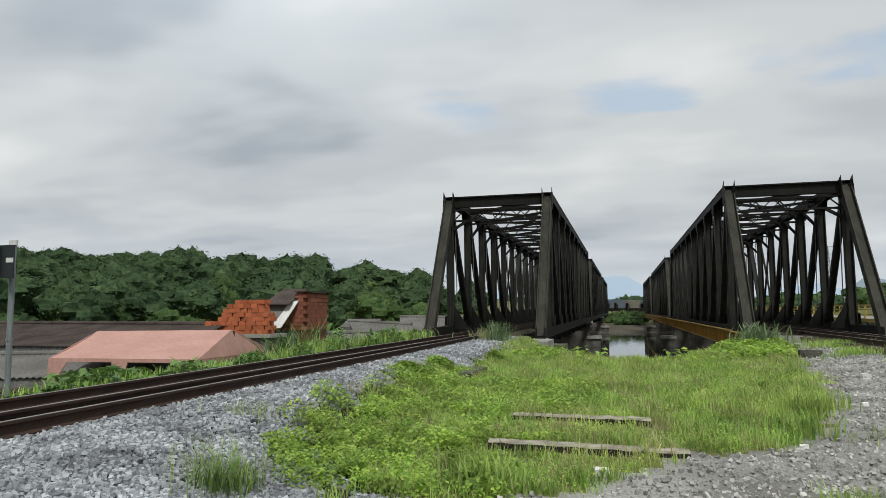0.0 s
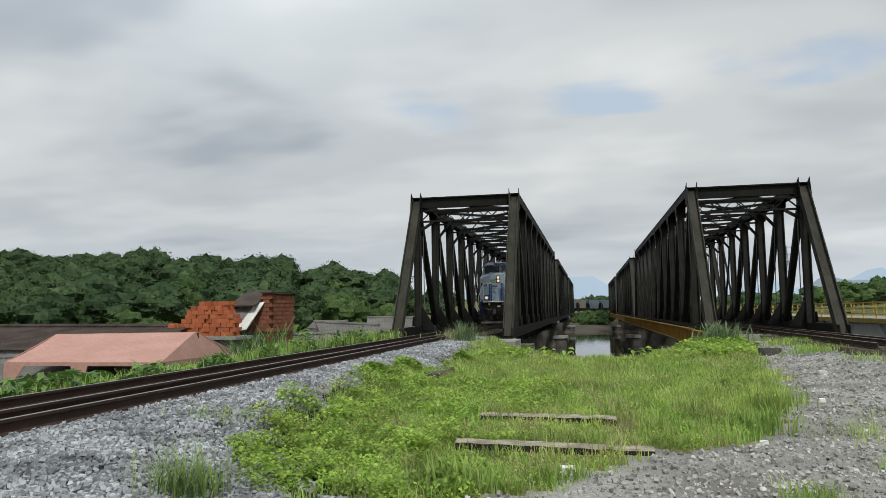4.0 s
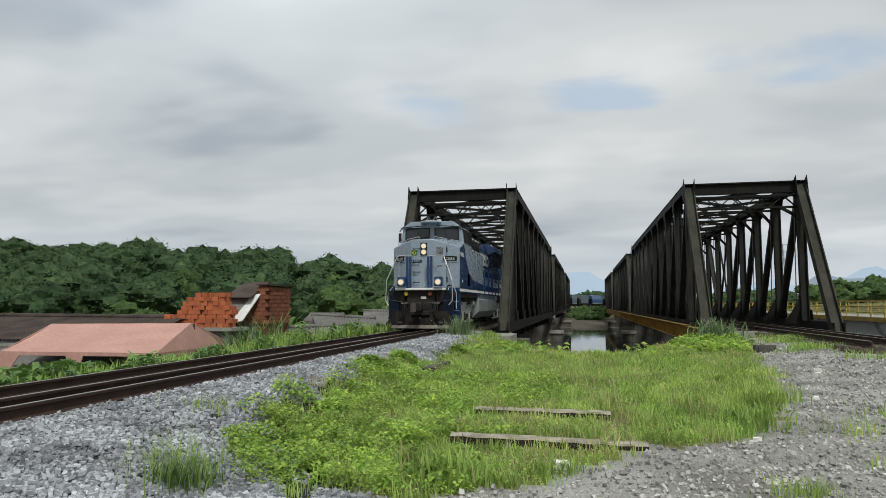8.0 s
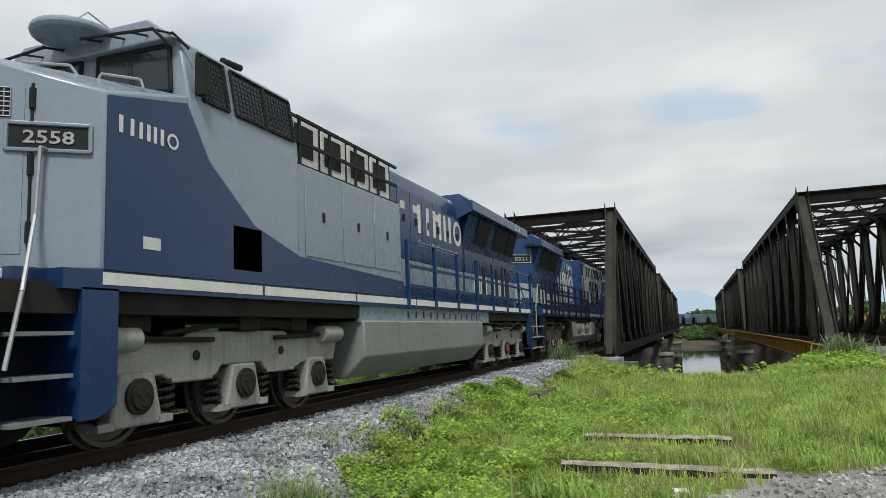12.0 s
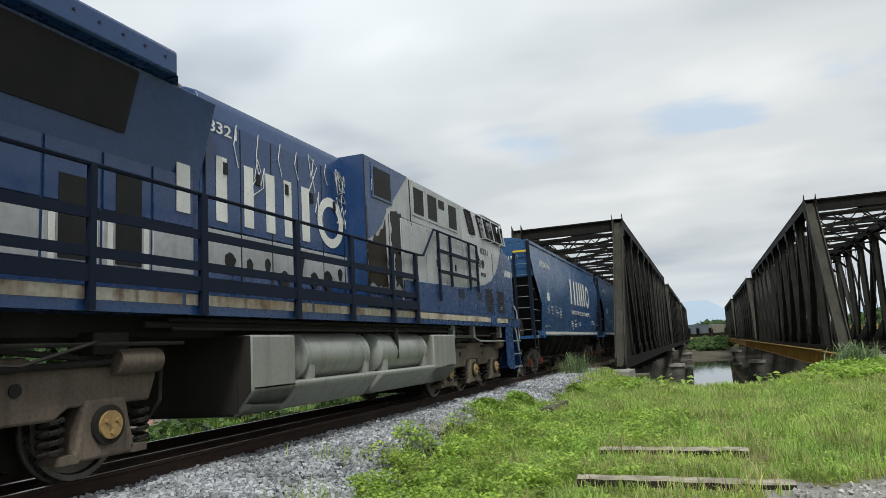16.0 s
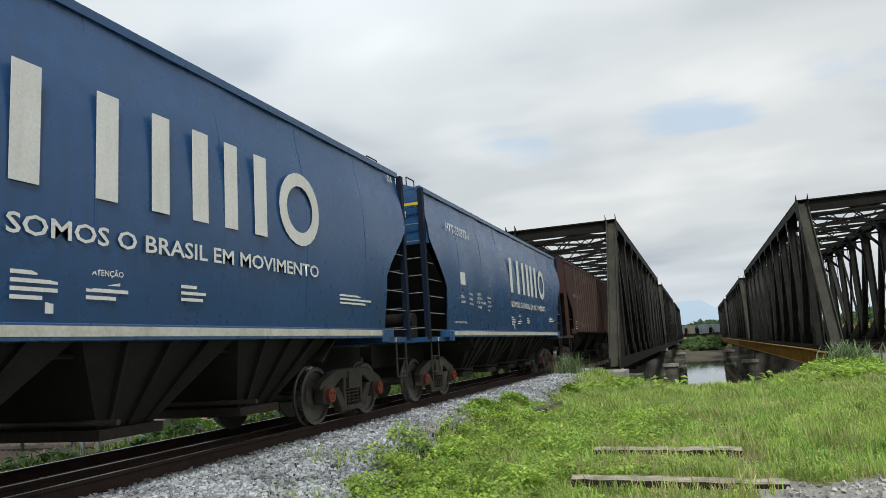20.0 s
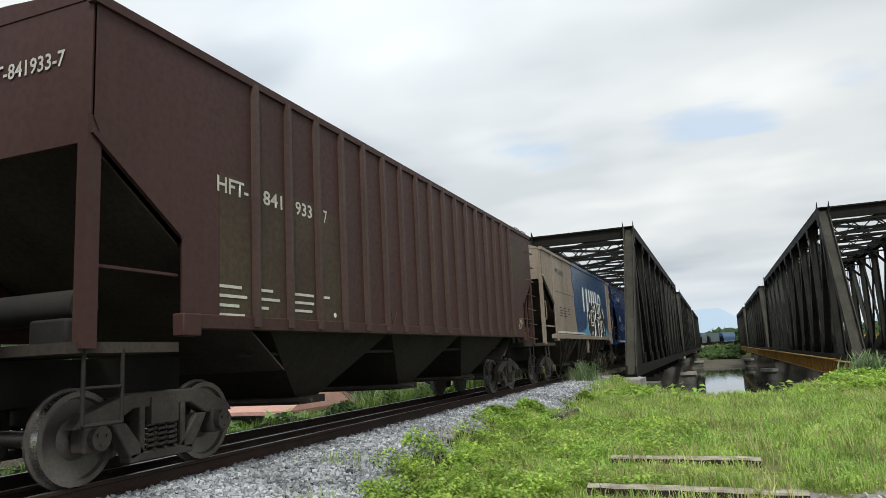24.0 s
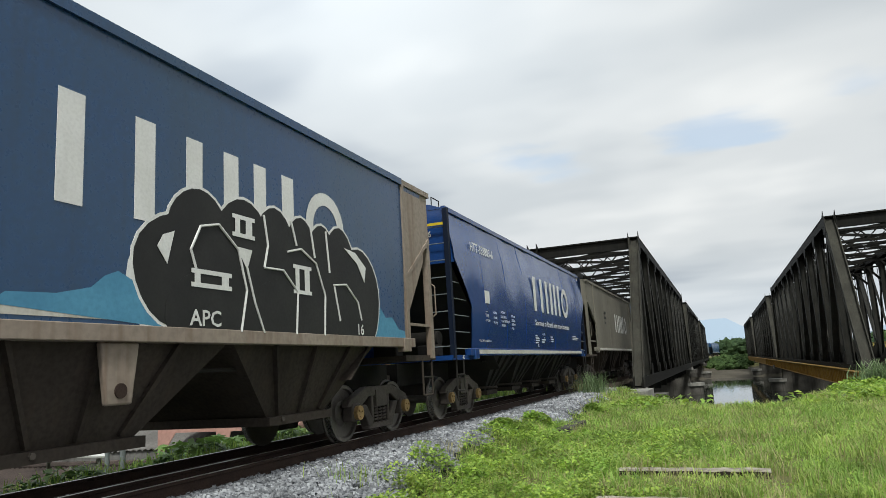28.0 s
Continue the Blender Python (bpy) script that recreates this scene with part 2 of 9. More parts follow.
M_BLUE_B = mat("faded_blue_paint", (0.0155, 0.05, 0.148), (0.0125, 0.039, 0.115), 0.28, 0, 0.5, 6, 0.0, 0.3, 0.14, (0.04, 0.06, 0.11))
M_GREY = mat("locomotive_grey_paint", (0.235, 0.285, 0.345), (0.2, 0.24, 0.29), 0.28, 0, 0.6, 6, 0.0, 0.3, 0.12, (0.16, 0.18, 0.2))
M_GREY_B = mat("dull_grey_paint", (0.39, 0.405, 0.425), (0.29, 0.3, 0.305), 0.4, 0, 0.9, 12, 0.03, 0.6, 0.35, (0.2, 0.18, 0.155), 0.12)
M_WHITE = mat("white_lettering_paint", (0.72, 0.72, 0.7), (0.58, 0.58, 0.55), 0.5, 0, 2, 30, 0.0, 0.5, 0.15, (0.35, 0.33, 0.3))
M_STRIPE = mat("dirty_white_stripe", (0.6, 0.59, 0.54), (0.42, 0.4, 0.34), 0.55, 0, 1.3, 20, 0.05, 0.7, 0.3, (0.25, 0.2, 0.15))
M_BLACK = mat("black_grille", (0.014, 0.014, 0.016), (0.022, 0.021, 0.02), 0.6, 0, 3, 60, 0.2)
M_UNDER = mat("grimy_underframe", (0.018, 0.017, 0.016), (0.034, 0.03, 0.026), 0.8, 0, 1.5, 25, 0.3, 0.7)
M_TRUCK = mat("dusty_grey_truck_casting", (0.37, 0.37, 0.35), (0.26, 0.255, 0.235), 0.7, 0, 1.6, 25, 0.3, 0.8, 0.4, (0.1, 0.088, 0.07))
M_TRUCK_B = mat("brown_dusted_truck_casting", (0.17, 0.135, 0.105), (0.09, 0.072, 0.058), 0.8, 0, 1.6, 25, 0.3, 0.8, 0.4, (0.05, 0.04, 0.03))
M_BOGIE = mat("oily_wagon_bogie", (0.1, 0.084, 0.074), (0.05, 0.043, 0.039), 0.6, 0.1, 2, 30, 0.3, 0.8)
M_TANK = mat("grey_fuel_tank_paint", (0.25, 0.268, 0.262), (0.19, 0.2, 0.19), 0.5, 0, 0.5, 25, 0.04, 0.6, 0.25, (0.13, 0.125, 0.11))
M_TANK_B = mat("stained_grey_tank_paint", (0.27, 0.28, 0.265), (0.21, 0.21, 0.195), 0.36, 0, 0.5, 25, 0.04, 0.6, 0.45, (0.1, 0.078, 0.06))
M_RAILBLUE = mat("navy_railing_paint", (0.006, 0.011, 0.027), (0.009, 0.014, 0.026), 0.6, 0, 2, 30, 0.05, 0.6, spec=0.12)
M_PILOT = mat("dusty_pilot_steel", (0.024, 0.021, 0.02), (0.01, 0.0095, 0.0105), 0.85, 0, 1.4, 18, 0.2, 0.9, 0.35, (0.075, 0.06, 0.05), spec=0.1)
M_SCRAPE = mat("scraped_plough_edge", (0.3, 0.27, 0.235), (0.15, 0.13, 0.11), 0.7, 0, 2.5, 25, 0.1, 0.9)
M_RUSTY = mat("rust_stained_stripe", (0.56, 0.53, 0.46), (0.36, 0.28, 0.2), 0.6, 0, 1.8, 14, 0.05, 0.9, 0.7, (0.14, 0.075, 0.042), 0.75, (0.11, 0.055, 0.03))
M_PEEL = mat("peeled_primer", (0.04, 0.031, 0.026), (0.024, 0.02, 0.018), 0.7, 0, 2, 20, 0.05)
M_TYRE = mat("worn_wheel_steel", (0.17, 0.15, 0.137), (0.08, 0.07, 0.064), 0.45, 0.4, 2, 40, 0.1, 0.8)
M_TREAD = mat("polished_wheel_tread", (0.5, 0.49, 0.47), (0.3, 0.28, 0.26), 0.28, 0.9, 2, 40, 0.03, 0.5)
M_GLASS = mat("dark_cab_glass", (0.02, 0.025, 0.03), (0.03, 0.035, 0.04), 0.1, 0, 2, 10, 0.0)
M_LAMP = mat("lit_headlight", (0.2, 0.15, 0.1), None, 0.3, 0, 2, 10, 0.0, emit=0.72, emit_col=(1.0, 0.80, 0.55))
M_LENS = mat("unlit_lamp_lens", (0.5, 0.5, 0.48), (0.3, 0.3, 0.3), 0.12, 0.2, 9, 40, 0.1)
M_HOSE = mat("black_rubber_hose", (0.018, 0.017, 0.016), None, 0.7, 0, 3, 30, 0.1)
M_CHROME = mat("bare_handrail_steel", (0.42, 0.43, 0.44), (0.3, 0.3, 0.3), 0.4, 0.5, 3, 30, 0.05)
M_HBLUE = mat("hopper_blue_paint", (0.02, 0.075, 0.195), (0.024, 0.07, 0.165), 0.3, 0, 0.35, 5, 0.0, 0.6, 0.3, (0.034, 0.055, 0.09))
M_HBLUE_B = mat("bright_hopper_blue_paint", (0.011, 0.052, 0.2), (0.013, 0.047, 0.16), 0.2, 0, 0.4, 8, 0.0, 0.6, 0.2, (0.03, 0.045, 0.1))
M_CHALK = mat("yellowish_chalk", (0.34, 0.31, 0.2), (0.24, 0.21, 0.14), 0.9, 0, 0.3, 30)
M_BROWN = mat("oxide_brown_hopper_paint", (0.06, 0.027, 0.024), (0.045, 0.024, 0.021), 0.55, 0, 0.4, 14, 0.06, 0.7, 0.45, (0.06, 0.032, 0.024), 0.3, (0.05, 0.033, 0.021))
# lighter copy of the brown: sky light on the dusty ribs is painted in
M_RIB = mat("skylit_dusty_rib_paint", (0.075, 0.047, 0.04), (0.05, 0.031, 0.027), 0.5, 0, 0.6, 14, 0.06, 0.7, 0.4, (0.09, 0.065, 0.052), 0.3, (0.06, 0.04, 0.03))
M_KHAKI = mat("faded_khaki_paint", (0.066, 0.05, 0.032), (0.048, 0.032, 0.024), 0.6, 0, 0.9, 14, 0.05, 0.9, 0.4, (0.045, 0.025, 0.02))
M_FIELD = mat("sprayed_blue_field", (0.013, 0.056, 0.15), (0.022, 0.062, 0.122), 0.3, 0, 0.5, 16, 0.04, 0.9, 0.35, (0.02, 0.04, 0.07))
M_DUSTBAY = mat("dusty_brown_hopper_bay", (0.03, 0.025, 0.022), (0.017, 0.015, 0.014), 0.8, 0, 0.8, 20, 0.1, 0.8, 0.3, (0.045, 0.034, 0.028), spec=0.1)
M_TAN = mat("dusty_tan_hopper_paint", (0.30, 0.25, 0.205), (0.21, 0.168, 0.135), 0.55, 0, 0.35, 12, 0.04, 0.8, 0.6, (0.16, 0.105, 0.072))
M_OLIVE = mat("grey_olive_hopper_paint", (0.21, 0.195, 0.16), (0.14, 0.13, 0.105), 0.72, 0, 0.4, 20, 0.08, 0.8, 0.4, (0.09, 0.08, 0.065))
M_PALE = mat("pale_grey_wagon_paint", (0.12, 0.15, 0.18), (0.06, 0.085, 0.12), 0.6, 0, 0.4, 20, 0.05, 0.7, 0.3)
M_CHUTE = mat("brown_dusted_hopper_chute", (0.062, 0.051, 0.043), (0.03, 0.025, 0.022), 0.8, 0, 0.8, 20, 0.1, 0.8, 0.4, (0.065, 0.048, 0.037), spec=0.1)
M_CAPRED = mat("red_oxide_bearing_cap", (0.3, 0.075, 0.045), (0.16, 0.05, 0.03), 0.6, 0, 5, 40, 0.1)
M_GOLD = mat("ochre_bearing_cap", (0.42, 0.28, 0.12), (0.22, 0.14, 0.07), 0.55, 0.2, 5, 40, 0.1)
M_PURPLE = mat("magenta_bearing_cap", (0.3, 0.07, 0.17), (0.16, 0.05, 0.1), 0.5, 0, 5, 40, 0.1)
M_SPRAY = mat("black_spray_paint", (0.018, 0.018, 0.018), (0.03, 0.03, 0.028), 0.55, 0, 2, 30, 0.0, 0.6)
M_SPRAYB = mat("light_blue_spray_paint", (0.09, 0.28, 0.42), (0.06, 0.2, 0.33), 0.5, 0, 1.5, 20, 0.0, 0.6)
M_TARP = mat("faded_salmon_tarpaulin", (0.5, 0.29, 0.245), (0.4, 0.22, 0.18), 0.75, 0, 0.8, 10, 0.1, 0.6, 0.3, (0.34, 0.19, 0.155))
M_ROOF = mat("dark_fibre_cement_roof", (0.095, 0.073, 0.064), (0.04, 0.033, 0.03), 0.9, 0, 0.9, 18, 0.3, 0.8, 0.3, (0.03, 0.027, 0.024), spec=0.1)
M_ROOF_B = mat("pale_fibre_cement_roof", (0.2, 0.192, 0.18), (0.12, 0.112, 0.105), 0.88, 0, 0.7, 18, 0.3, 0.8, 0.4, (0.07, 0.062, 0.055), spec=0.12)
M_BRICK = mat("hollow_clay_brick", (0.5, 0.155, 0.07), (0.38, 0.11, 0.05), 0.85, 0, 1.5, 20, 0.2, 0.6, per_object=0.6)
M_OLDBRICK = mat("weathered_clay_brick", (0.30, 0.115, 0.068), (0.2, 0.08, 0.05), 0.88, 0, 1.5, 20, 0.3, 0.7, per_object=0.6)
M_WALL = mat("stained_render", (0.22, 0.215, 0.205), (0.12, 0.116, 0.11), 0.88, 0, 0.9, 20, 0.2, 0.8, 0.6, (0.06, 0.055, 0.05))
M_SIGN = mat("dark_sign_back", (0.014, 0.018, 0.022), (0.02, 0.024, 0.028), 0.45, 0.2, 2, 30, 0.05)
M_GALV = mat("galvanised_steel", (0.27, 0.3, 0.31), (0.19, 0.21, 0.22), 0.5, 0.5, 2, 30, 0.1)
M_STONE = mat("white_stone", (0.75, 0.74, 0.7), (0.6, 0.58, 0.53), 0.85, 0, 4, 30, 0.4)
M_PIPE = mat("pale_plastic_pipe", (0.62, 0.6, 0.55), (0.5, 0.48, 0.43), 0.5, 0, 2, 20, 0.05)
M_GREEN = mat("flag_green", (0.02, 0.2, 0.06), None, 0.5, 0, 2, 20, 0.0)
M_FLAGY = mat("flag_yellow", (0.7, 0.5, 0.03), None, 0.5, 0, 2, 20, 0.0)
M_LABEL = mat("pale_label", (0.66, 0.66, 0.64), (0.5, 0.5, 0.48), 0.5, 0, 3, 20, 0.0)
M_ORANGE = mat("warning_orange", (0.5, 0.13, 0.03), None, 0.5, 0, 3, 20, 0.0)


def water_mat():
    m = bpy.data.materials.new("river_water")
    m.use_nodes = True
    nt = m.node_tree
    b = nt.nodes["Principled BSDF"]
    b.inputs["Base Color"].default_value = (0.035, 0.04, 0.032, 1)
    b.inputs["Roughness"].default_value = 0.04
    g = nt.nodes.new("ShaderNodeNewGeometry")
    mp = nt.nodes.new("ShaderNodeMapping")
    mp.inputs["Scale"].default_value = (1.0, 0.55, 1.0)
    nt.links.new(g.outputs["Position"], mp.inputs[0])
    n = nt.nodes.new("ShaderNodeTexNoise")
    n.inputs["Scale"].default_value, n.inputs["Detail"].default_value = 1.6, 4.0
    nt.links.new(mp.outputs[0], n.inputs["Vector"])
    bp = nt.nodes.new("ShaderNodeBump")
    bp.inputs["Strength"].default_value, bp.inputs["Distance"].default_value = 0.2, 0.03
    nt.links.new(n.outputs["Fac"], bp.inputs["Height"])
    nt.links.new(bp.outputs[0], b.inputs["Normal"])
    return m


M_WATER = water_mat()


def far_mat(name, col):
    """Distant ridges as a plain glowing backdrop: kilometres of hazy air are put into the glow's colour."""
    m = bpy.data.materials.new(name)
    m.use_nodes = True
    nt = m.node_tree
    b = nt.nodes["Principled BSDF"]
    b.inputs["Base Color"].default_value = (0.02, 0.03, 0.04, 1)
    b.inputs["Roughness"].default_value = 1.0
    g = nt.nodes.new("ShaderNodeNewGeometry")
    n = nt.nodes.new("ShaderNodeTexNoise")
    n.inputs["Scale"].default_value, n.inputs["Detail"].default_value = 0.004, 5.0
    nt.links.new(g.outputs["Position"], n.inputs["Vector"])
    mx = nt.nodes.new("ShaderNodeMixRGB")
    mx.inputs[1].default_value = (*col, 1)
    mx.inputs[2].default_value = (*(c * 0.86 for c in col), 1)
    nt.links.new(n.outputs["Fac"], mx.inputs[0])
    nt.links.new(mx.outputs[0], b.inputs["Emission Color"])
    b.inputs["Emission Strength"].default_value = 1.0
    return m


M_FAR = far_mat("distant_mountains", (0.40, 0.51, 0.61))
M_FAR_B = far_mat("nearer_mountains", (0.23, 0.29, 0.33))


# ---- mesh building ----
class Build:
    """Collects corners and faces of one mesh."""

    def __init__(self):
        self.v, self.f = [], []

    def add(self, verts, faces):
        n = len(self.v)
        self.v += [tuple(p) for p in verts]
        self.f += [tuple(i + n for i in f) for f in faces]
        return self

    def box(self, x0, x1, y0, y1, z0, z1):
        return self.add([(x0, y0, z0), (x1, y0, z0), (x1, y1, z0), (x0, y1, z0), (x0, y0, z1), (x1, y0, z1), (x1, y1, z1), (x0, y1, z1)],
                        [(0, 3, 2, 1), (4, 5, 6, 7), (0, 1, 5, 4), (1, 2, 6, 5), (2, 3, 7, 6), (3, 0, 4, 7)])

    def prism(self, poly, axis, a, b):
        """A flat outline pushed along an axis: x takes (y, z), y takes (x, z), z takes (x, y)."""
        def at(p, d):
            return {"x": (d, p[0], p[1]), "y": (p[0], d, p[1]), "z": (p[0], p[1], d)}[axis]
        n = len(poly)
        verts = [at(p, a) for p in poly] + [at(p, b) for p in poly]
        faces = [tuple(reversed(range(n))), tuple(range(n, 2 * n))] + [(i, (i + 1) % n, n + (i + 1) % n, n + i) for i in range(n)]
        return self.add(verts, faces)

    def cyl(self, p0, p1, r, n=10, r1=None, caps=True):
        p0, p1 = Vector(p0), Vector(p1)
        d = (p1 - p0).normalized()
        s = d.orthogonal().normalized()
        t = d.cross(s)
        r1 = r if r1 is None else r1
        ring = [s * math.cos(6.2832 * i / n) + t * math.sin(6.2832 * i / n) for i in range(n)]
        verts = [p0 + q * r for q in ring] + [p1 + q * r1 for q in ring]
        faces = [(i, (i + 1) % n, n + (i + 1) % n, n + i) for i in range(n)]
        if caps:
            faces += [tuple(reversed(range(n))), tuple(range(n, 2 * n))]
        return self.add(verts, faces)

    def tube(self, pts, r, n=6):
        for a, b in zip(pts, pts[1:]):
            self.cyl(a, b, r, n)
        return self

    def beam(self, p0, p1, w, h, upward=(0, 0, 1)):
        """A bar of section w (sideways) by h (along upward)."""
        p0, p1 = Vector(p0), Vector(p1)
        d = (p1 - p0).normalized()
        u = Vector(upward)
        s = d.cross(u).normalized() * (w / 2)
        u = s.normalized().cross(d).normalized() * (h / 2)
        verts = [p + a * s + b * u for p in (p0, p1) for a, b in ((-1, -1), (1, -1), (1, 1), (-1, 1))]
        return self.add(verts, [(3, 2, 1, 0), (4, 5, 6, 7), (0, 1, 5, 4), (1, 2, 6, 5), (2, 3, 7, 6), (3, 0, 4, 7)])

    def channel(self, p0, p1, w, h, upward=(0, 0, 1), web=0.3):
        """A riveted member: a thin web between two flanges, so that it reads as an H from its ends."""
        p0, p1 = Vector(p0), Vector(p1)
        d = (p1 - p0).normalized()
        s = d.cross(Vector(upward)).normalized()
        u = s.cross(d).normalized()
        a, c, e, g = w / 2, w / 2 - 0.05, h / 2, h * web / 2
        sec = [(-a, -e), (-c, -e), (-c, -g), (c, -g), (c, -e), (a, -e), (a, e), (c, e), (c, g), (-c, g), (-c, e), (-a, e)]
        verts = [p + s * q + u * r for p in (p0, p1) for q, r in sec]
        ends = [(0, 1, 10, 11), (2, 3, 8, 9), (4, 5, 6, 7)]
        faces = [(i, (i + 1) % 12, 12 + (i + 1) % 12, 12 + i) for i in range(12)]
        faces += [f[::-1] for f in ends] + [tuple(i + 12 for i in f) for f in ends]
        return self.add(verts, faces)

    def disc(self, c, axis, r, t, n=14):
        c, a = Vector(c), Vector(axis).normalized()
        return self.cyl(c - a * t / 2, c + a * t / 2, r, n)

    def moved(self, m):
        self.v = [tuple(m @ Vector(p)) for p in self.v]
        return self


def mesh_of(name, b, material, smooth=35):
    me = bpy.data.meshes.new(name)
    me.from_pydata(b.v, [], b.f)
    if len(b.f) < 6000:
        bm = bmesh.new()
        bm.from_mesh(me)
        bmesh.ops.recalc_face_normals(bm, faces=bm.faces)
        bm.to_mesh(me)
        bm.free()
    if smooth:
        me.polygons.foreach_set("use_smooth", [True] * len(me.polygons))
        me.set_sharp_from_angle(angle=radians(smooth))
    me.materials.append(material)
    me.update()
    return me


def part(name, b, material, parent, label="", smooth=35, bevel=0.0):
    """Links a mesh as one part under a thing or a part."""
    ob = new(name, b if isinstance(b, bpy.types.Mesh) else mesh_of(name, b, material, smooth))
    ob.parent = parent
    if label:
        ob["label"] = label
    if bevel:
        mod = ob.modifiers.new("bevel", "BEVEL")
        mod.width, mod.segments, mod.limit_method, mod.angle_limit = bevel, 2, "ANGLE", radians(40)
    return ob


def thing(name, label, category, group="", kind="", at=None):
    ob = new(name)
    ob.empty_display_size = 0.3
    tagged(ob, label, category, group, kind)
    if at is not None:
        ob.matrix_basis = at
    return ob


def whole(name, b, material, label, category, group="", kind="", at=None, smooth=35):
    ob = new(name, mesh_of(name, b, material, smooth))
    tagged(ob, label, category, group, kind)
    if at is not None:
        ob.matrix_basis = at
    return ob


def B():
    return Build()


def lettering(words, parent, material, origin, along, upward, height, length=None, name="lettering", thick=0.004):
    """Built-in font lettering; origin is its lower left corner, along its reading direction."""
    cu = bpy.data.curves.new("letters", "FONT")
    cu.body, cu.size, cu.resolution_u, cu.offset = words, 1.0, 2, 0.016
    tmp = bpy.data.objects.new("letters", cu)
    me = bpy.data.meshes.new_from_object(tmp)
    bpy.data.objects.remove(tmp)
    bpy.data.curves.remove(cu)
    co = np.array([v.co[:] for v in me.vertices])
    lo, hi = co.min(0), co.max(0)
    sy = height / (hi[1] - lo[1])
    sx = length / (hi[0] - lo[0]) if length else sy
    a, u, o = Vector(along), Vector(upward), Vector(origin)
    out = a.cross(u) * thick
    for v in me.vertices:
        v.co = o + a * ((v.co.x - lo[0]) * sx) + u * ((v.co.y - lo[1]) * sy) + out
    me.materials.clear()
    me.materials.append(material)
    me.update()
    return part(name, me, material, parent)


def ring(c, r0, r1, axis, n=24):
    """A flat ring whose faces look along axis (x or y)."""
    b = B()
    pts = []
    for i in range(n):
        a = 6.2832 * i / n
        for r in (r0, r1):
            p, q = r * math.cos(a), r * math.sin(a)
            pts.append((c[0], c[1] + p, c[2] + q) if axis == "x" else (c[0] + p, c[1], c[2] + q))
    return b.add(pts, [(2 * i, 2 * i + 1, (2 * i + 3) % (2 * n), (2 * i + 2) % (2 * n)) for i in range(n)])


def brand_bars(parent, material, x, y0, z0, h, step):
    """The owner's mark as plain upright bars and a ring, on a side that looks along x; step is +1 or -1 along y."""
    side = 1 if x > 0 else -1
    for a, b in ((0, 0.27), (0.84, 1.09), (1.52, 1.76), (2.11, 2.36), (2.65, 2.88), (3.22, 3.47)):
        ya, yb = sorted((y0 + step * a * h, y0 + step * b * h))
        part("brand_bar", B().box(min(x - 0.002 * side, x + 0.004 * side), max(x - 0.002 * side, x + 0.004 * side), ya, yb, z0, z0 + h), material, parent)
    part("brand_ring", ring((x + 0.004 * side, y0 + step * 4.25 * h, z0 + 0.48 * h), 0.32 * h, 0.5 * h, "x"), material, parent)


def fast_mesh(name, verts, faces, material):
    """A big mesh from arrays; faces is an (n, k) array."""
    me = bpy.data.meshes.new(name)
    verts, faces = np.asarray(verts, np.float32), np.asarray(faces, np.int32)
    k = faces.shape[1]
    me.vertices.add(len(verts))
    me.vertices.foreach_set("co", verts.ravel())
    me.loops.add(faces.size)
    me.loops.foreach_set("vertex_index", faces.ravel())
    me.polygons.add(len(faces))
    me.polygons.foreach_set("loop_start", np.arange(0, faces.size, k, dtype=np.int32))
    me.update(calc_edges=True)
    me.materials.append(material)
    return me


# ---- plan ----
TRACK_X, TRACK_B = -6.8, 8.7      # centre lines of the two tracks
WATER_Z = -3.5
rng = np.random.default_rng(7)


def smooth(v, a, b):
    t = np.clip((v - a) / (b - a), 0, 1)
    return t * t * (3 - 2 * t)


def wave(x, y, s, seed=0.0):
    return (np.sin(x * s + 1.3 + seed) * np.cos(y * s * 0.83 + 0.4 + seed) + np.sin(x * s * 2.13 + y * s * 1.7 + seed)) * 0.5


def ground_z(x, y):
    x, y = np.asarray(x, float), np.asarray(y, float)
    z = -0.55 + 0.05 * wave(x, y, 0.55) + 0.02 * wave(x, y, 2.1, 2.0)
    bed = -0.19 + 0.012 * wave(x, y, 3.0)
    left = 1 - smooth(np.abs(x - TRACK_X), 2.0, 3.7)
    z = z * (1 - left) + bed * left
    right = 1 - smooth(np.abs(x - TRACK_B), 1.9, 3.2)
    z = z * (1 - right) + (-0.36 + 0.03 * wave(x, y, 2.0)) * right
    # the village lies below the embankment
    fall = smooth(-x, 9.4, 15.5)
    z = z - fall * 2.5
    # river between the banks
    edge = 22.3 + 9.0 * smooth(np.abs(x - 0.3), 0.6, 4.6)
    river = smooth(y, edge, edge + 8.5) * (1 - 0.5 * smooth(y, 126, 152) - 0.44 * smooth(y, 150, 195)) * (1 - smooth(-x, 13, 22))
    z = z - river * 4.2
    # wooded hill behind the village, lower rise on the other side
    hill = smooth(-x, 18, 60) * smooth(y, 48, 150) + smooth(-x, 70, 140) * smooth(y, 5, 60) * 0.35
    z = z + 9.1 * hill * (1 + 0.12 * wave(x, y, 0.045))
    rise = smooth(x, 45, 120) * smooth(y, 130, 300)
    return z + 6.0 * rise * (1 + 0.2 * wave(x, y, 0.03))


LEFT_EDGE = ([5.0, 5.6, 6.4, 8.3, 11.0, 14.0, 16.0, 18.0, 27.0, 34.0], [-2.1, -2.5, -3.0, -4.1, -4.3, -4.5, -4.5, -3.95, -4.5, -4.6])
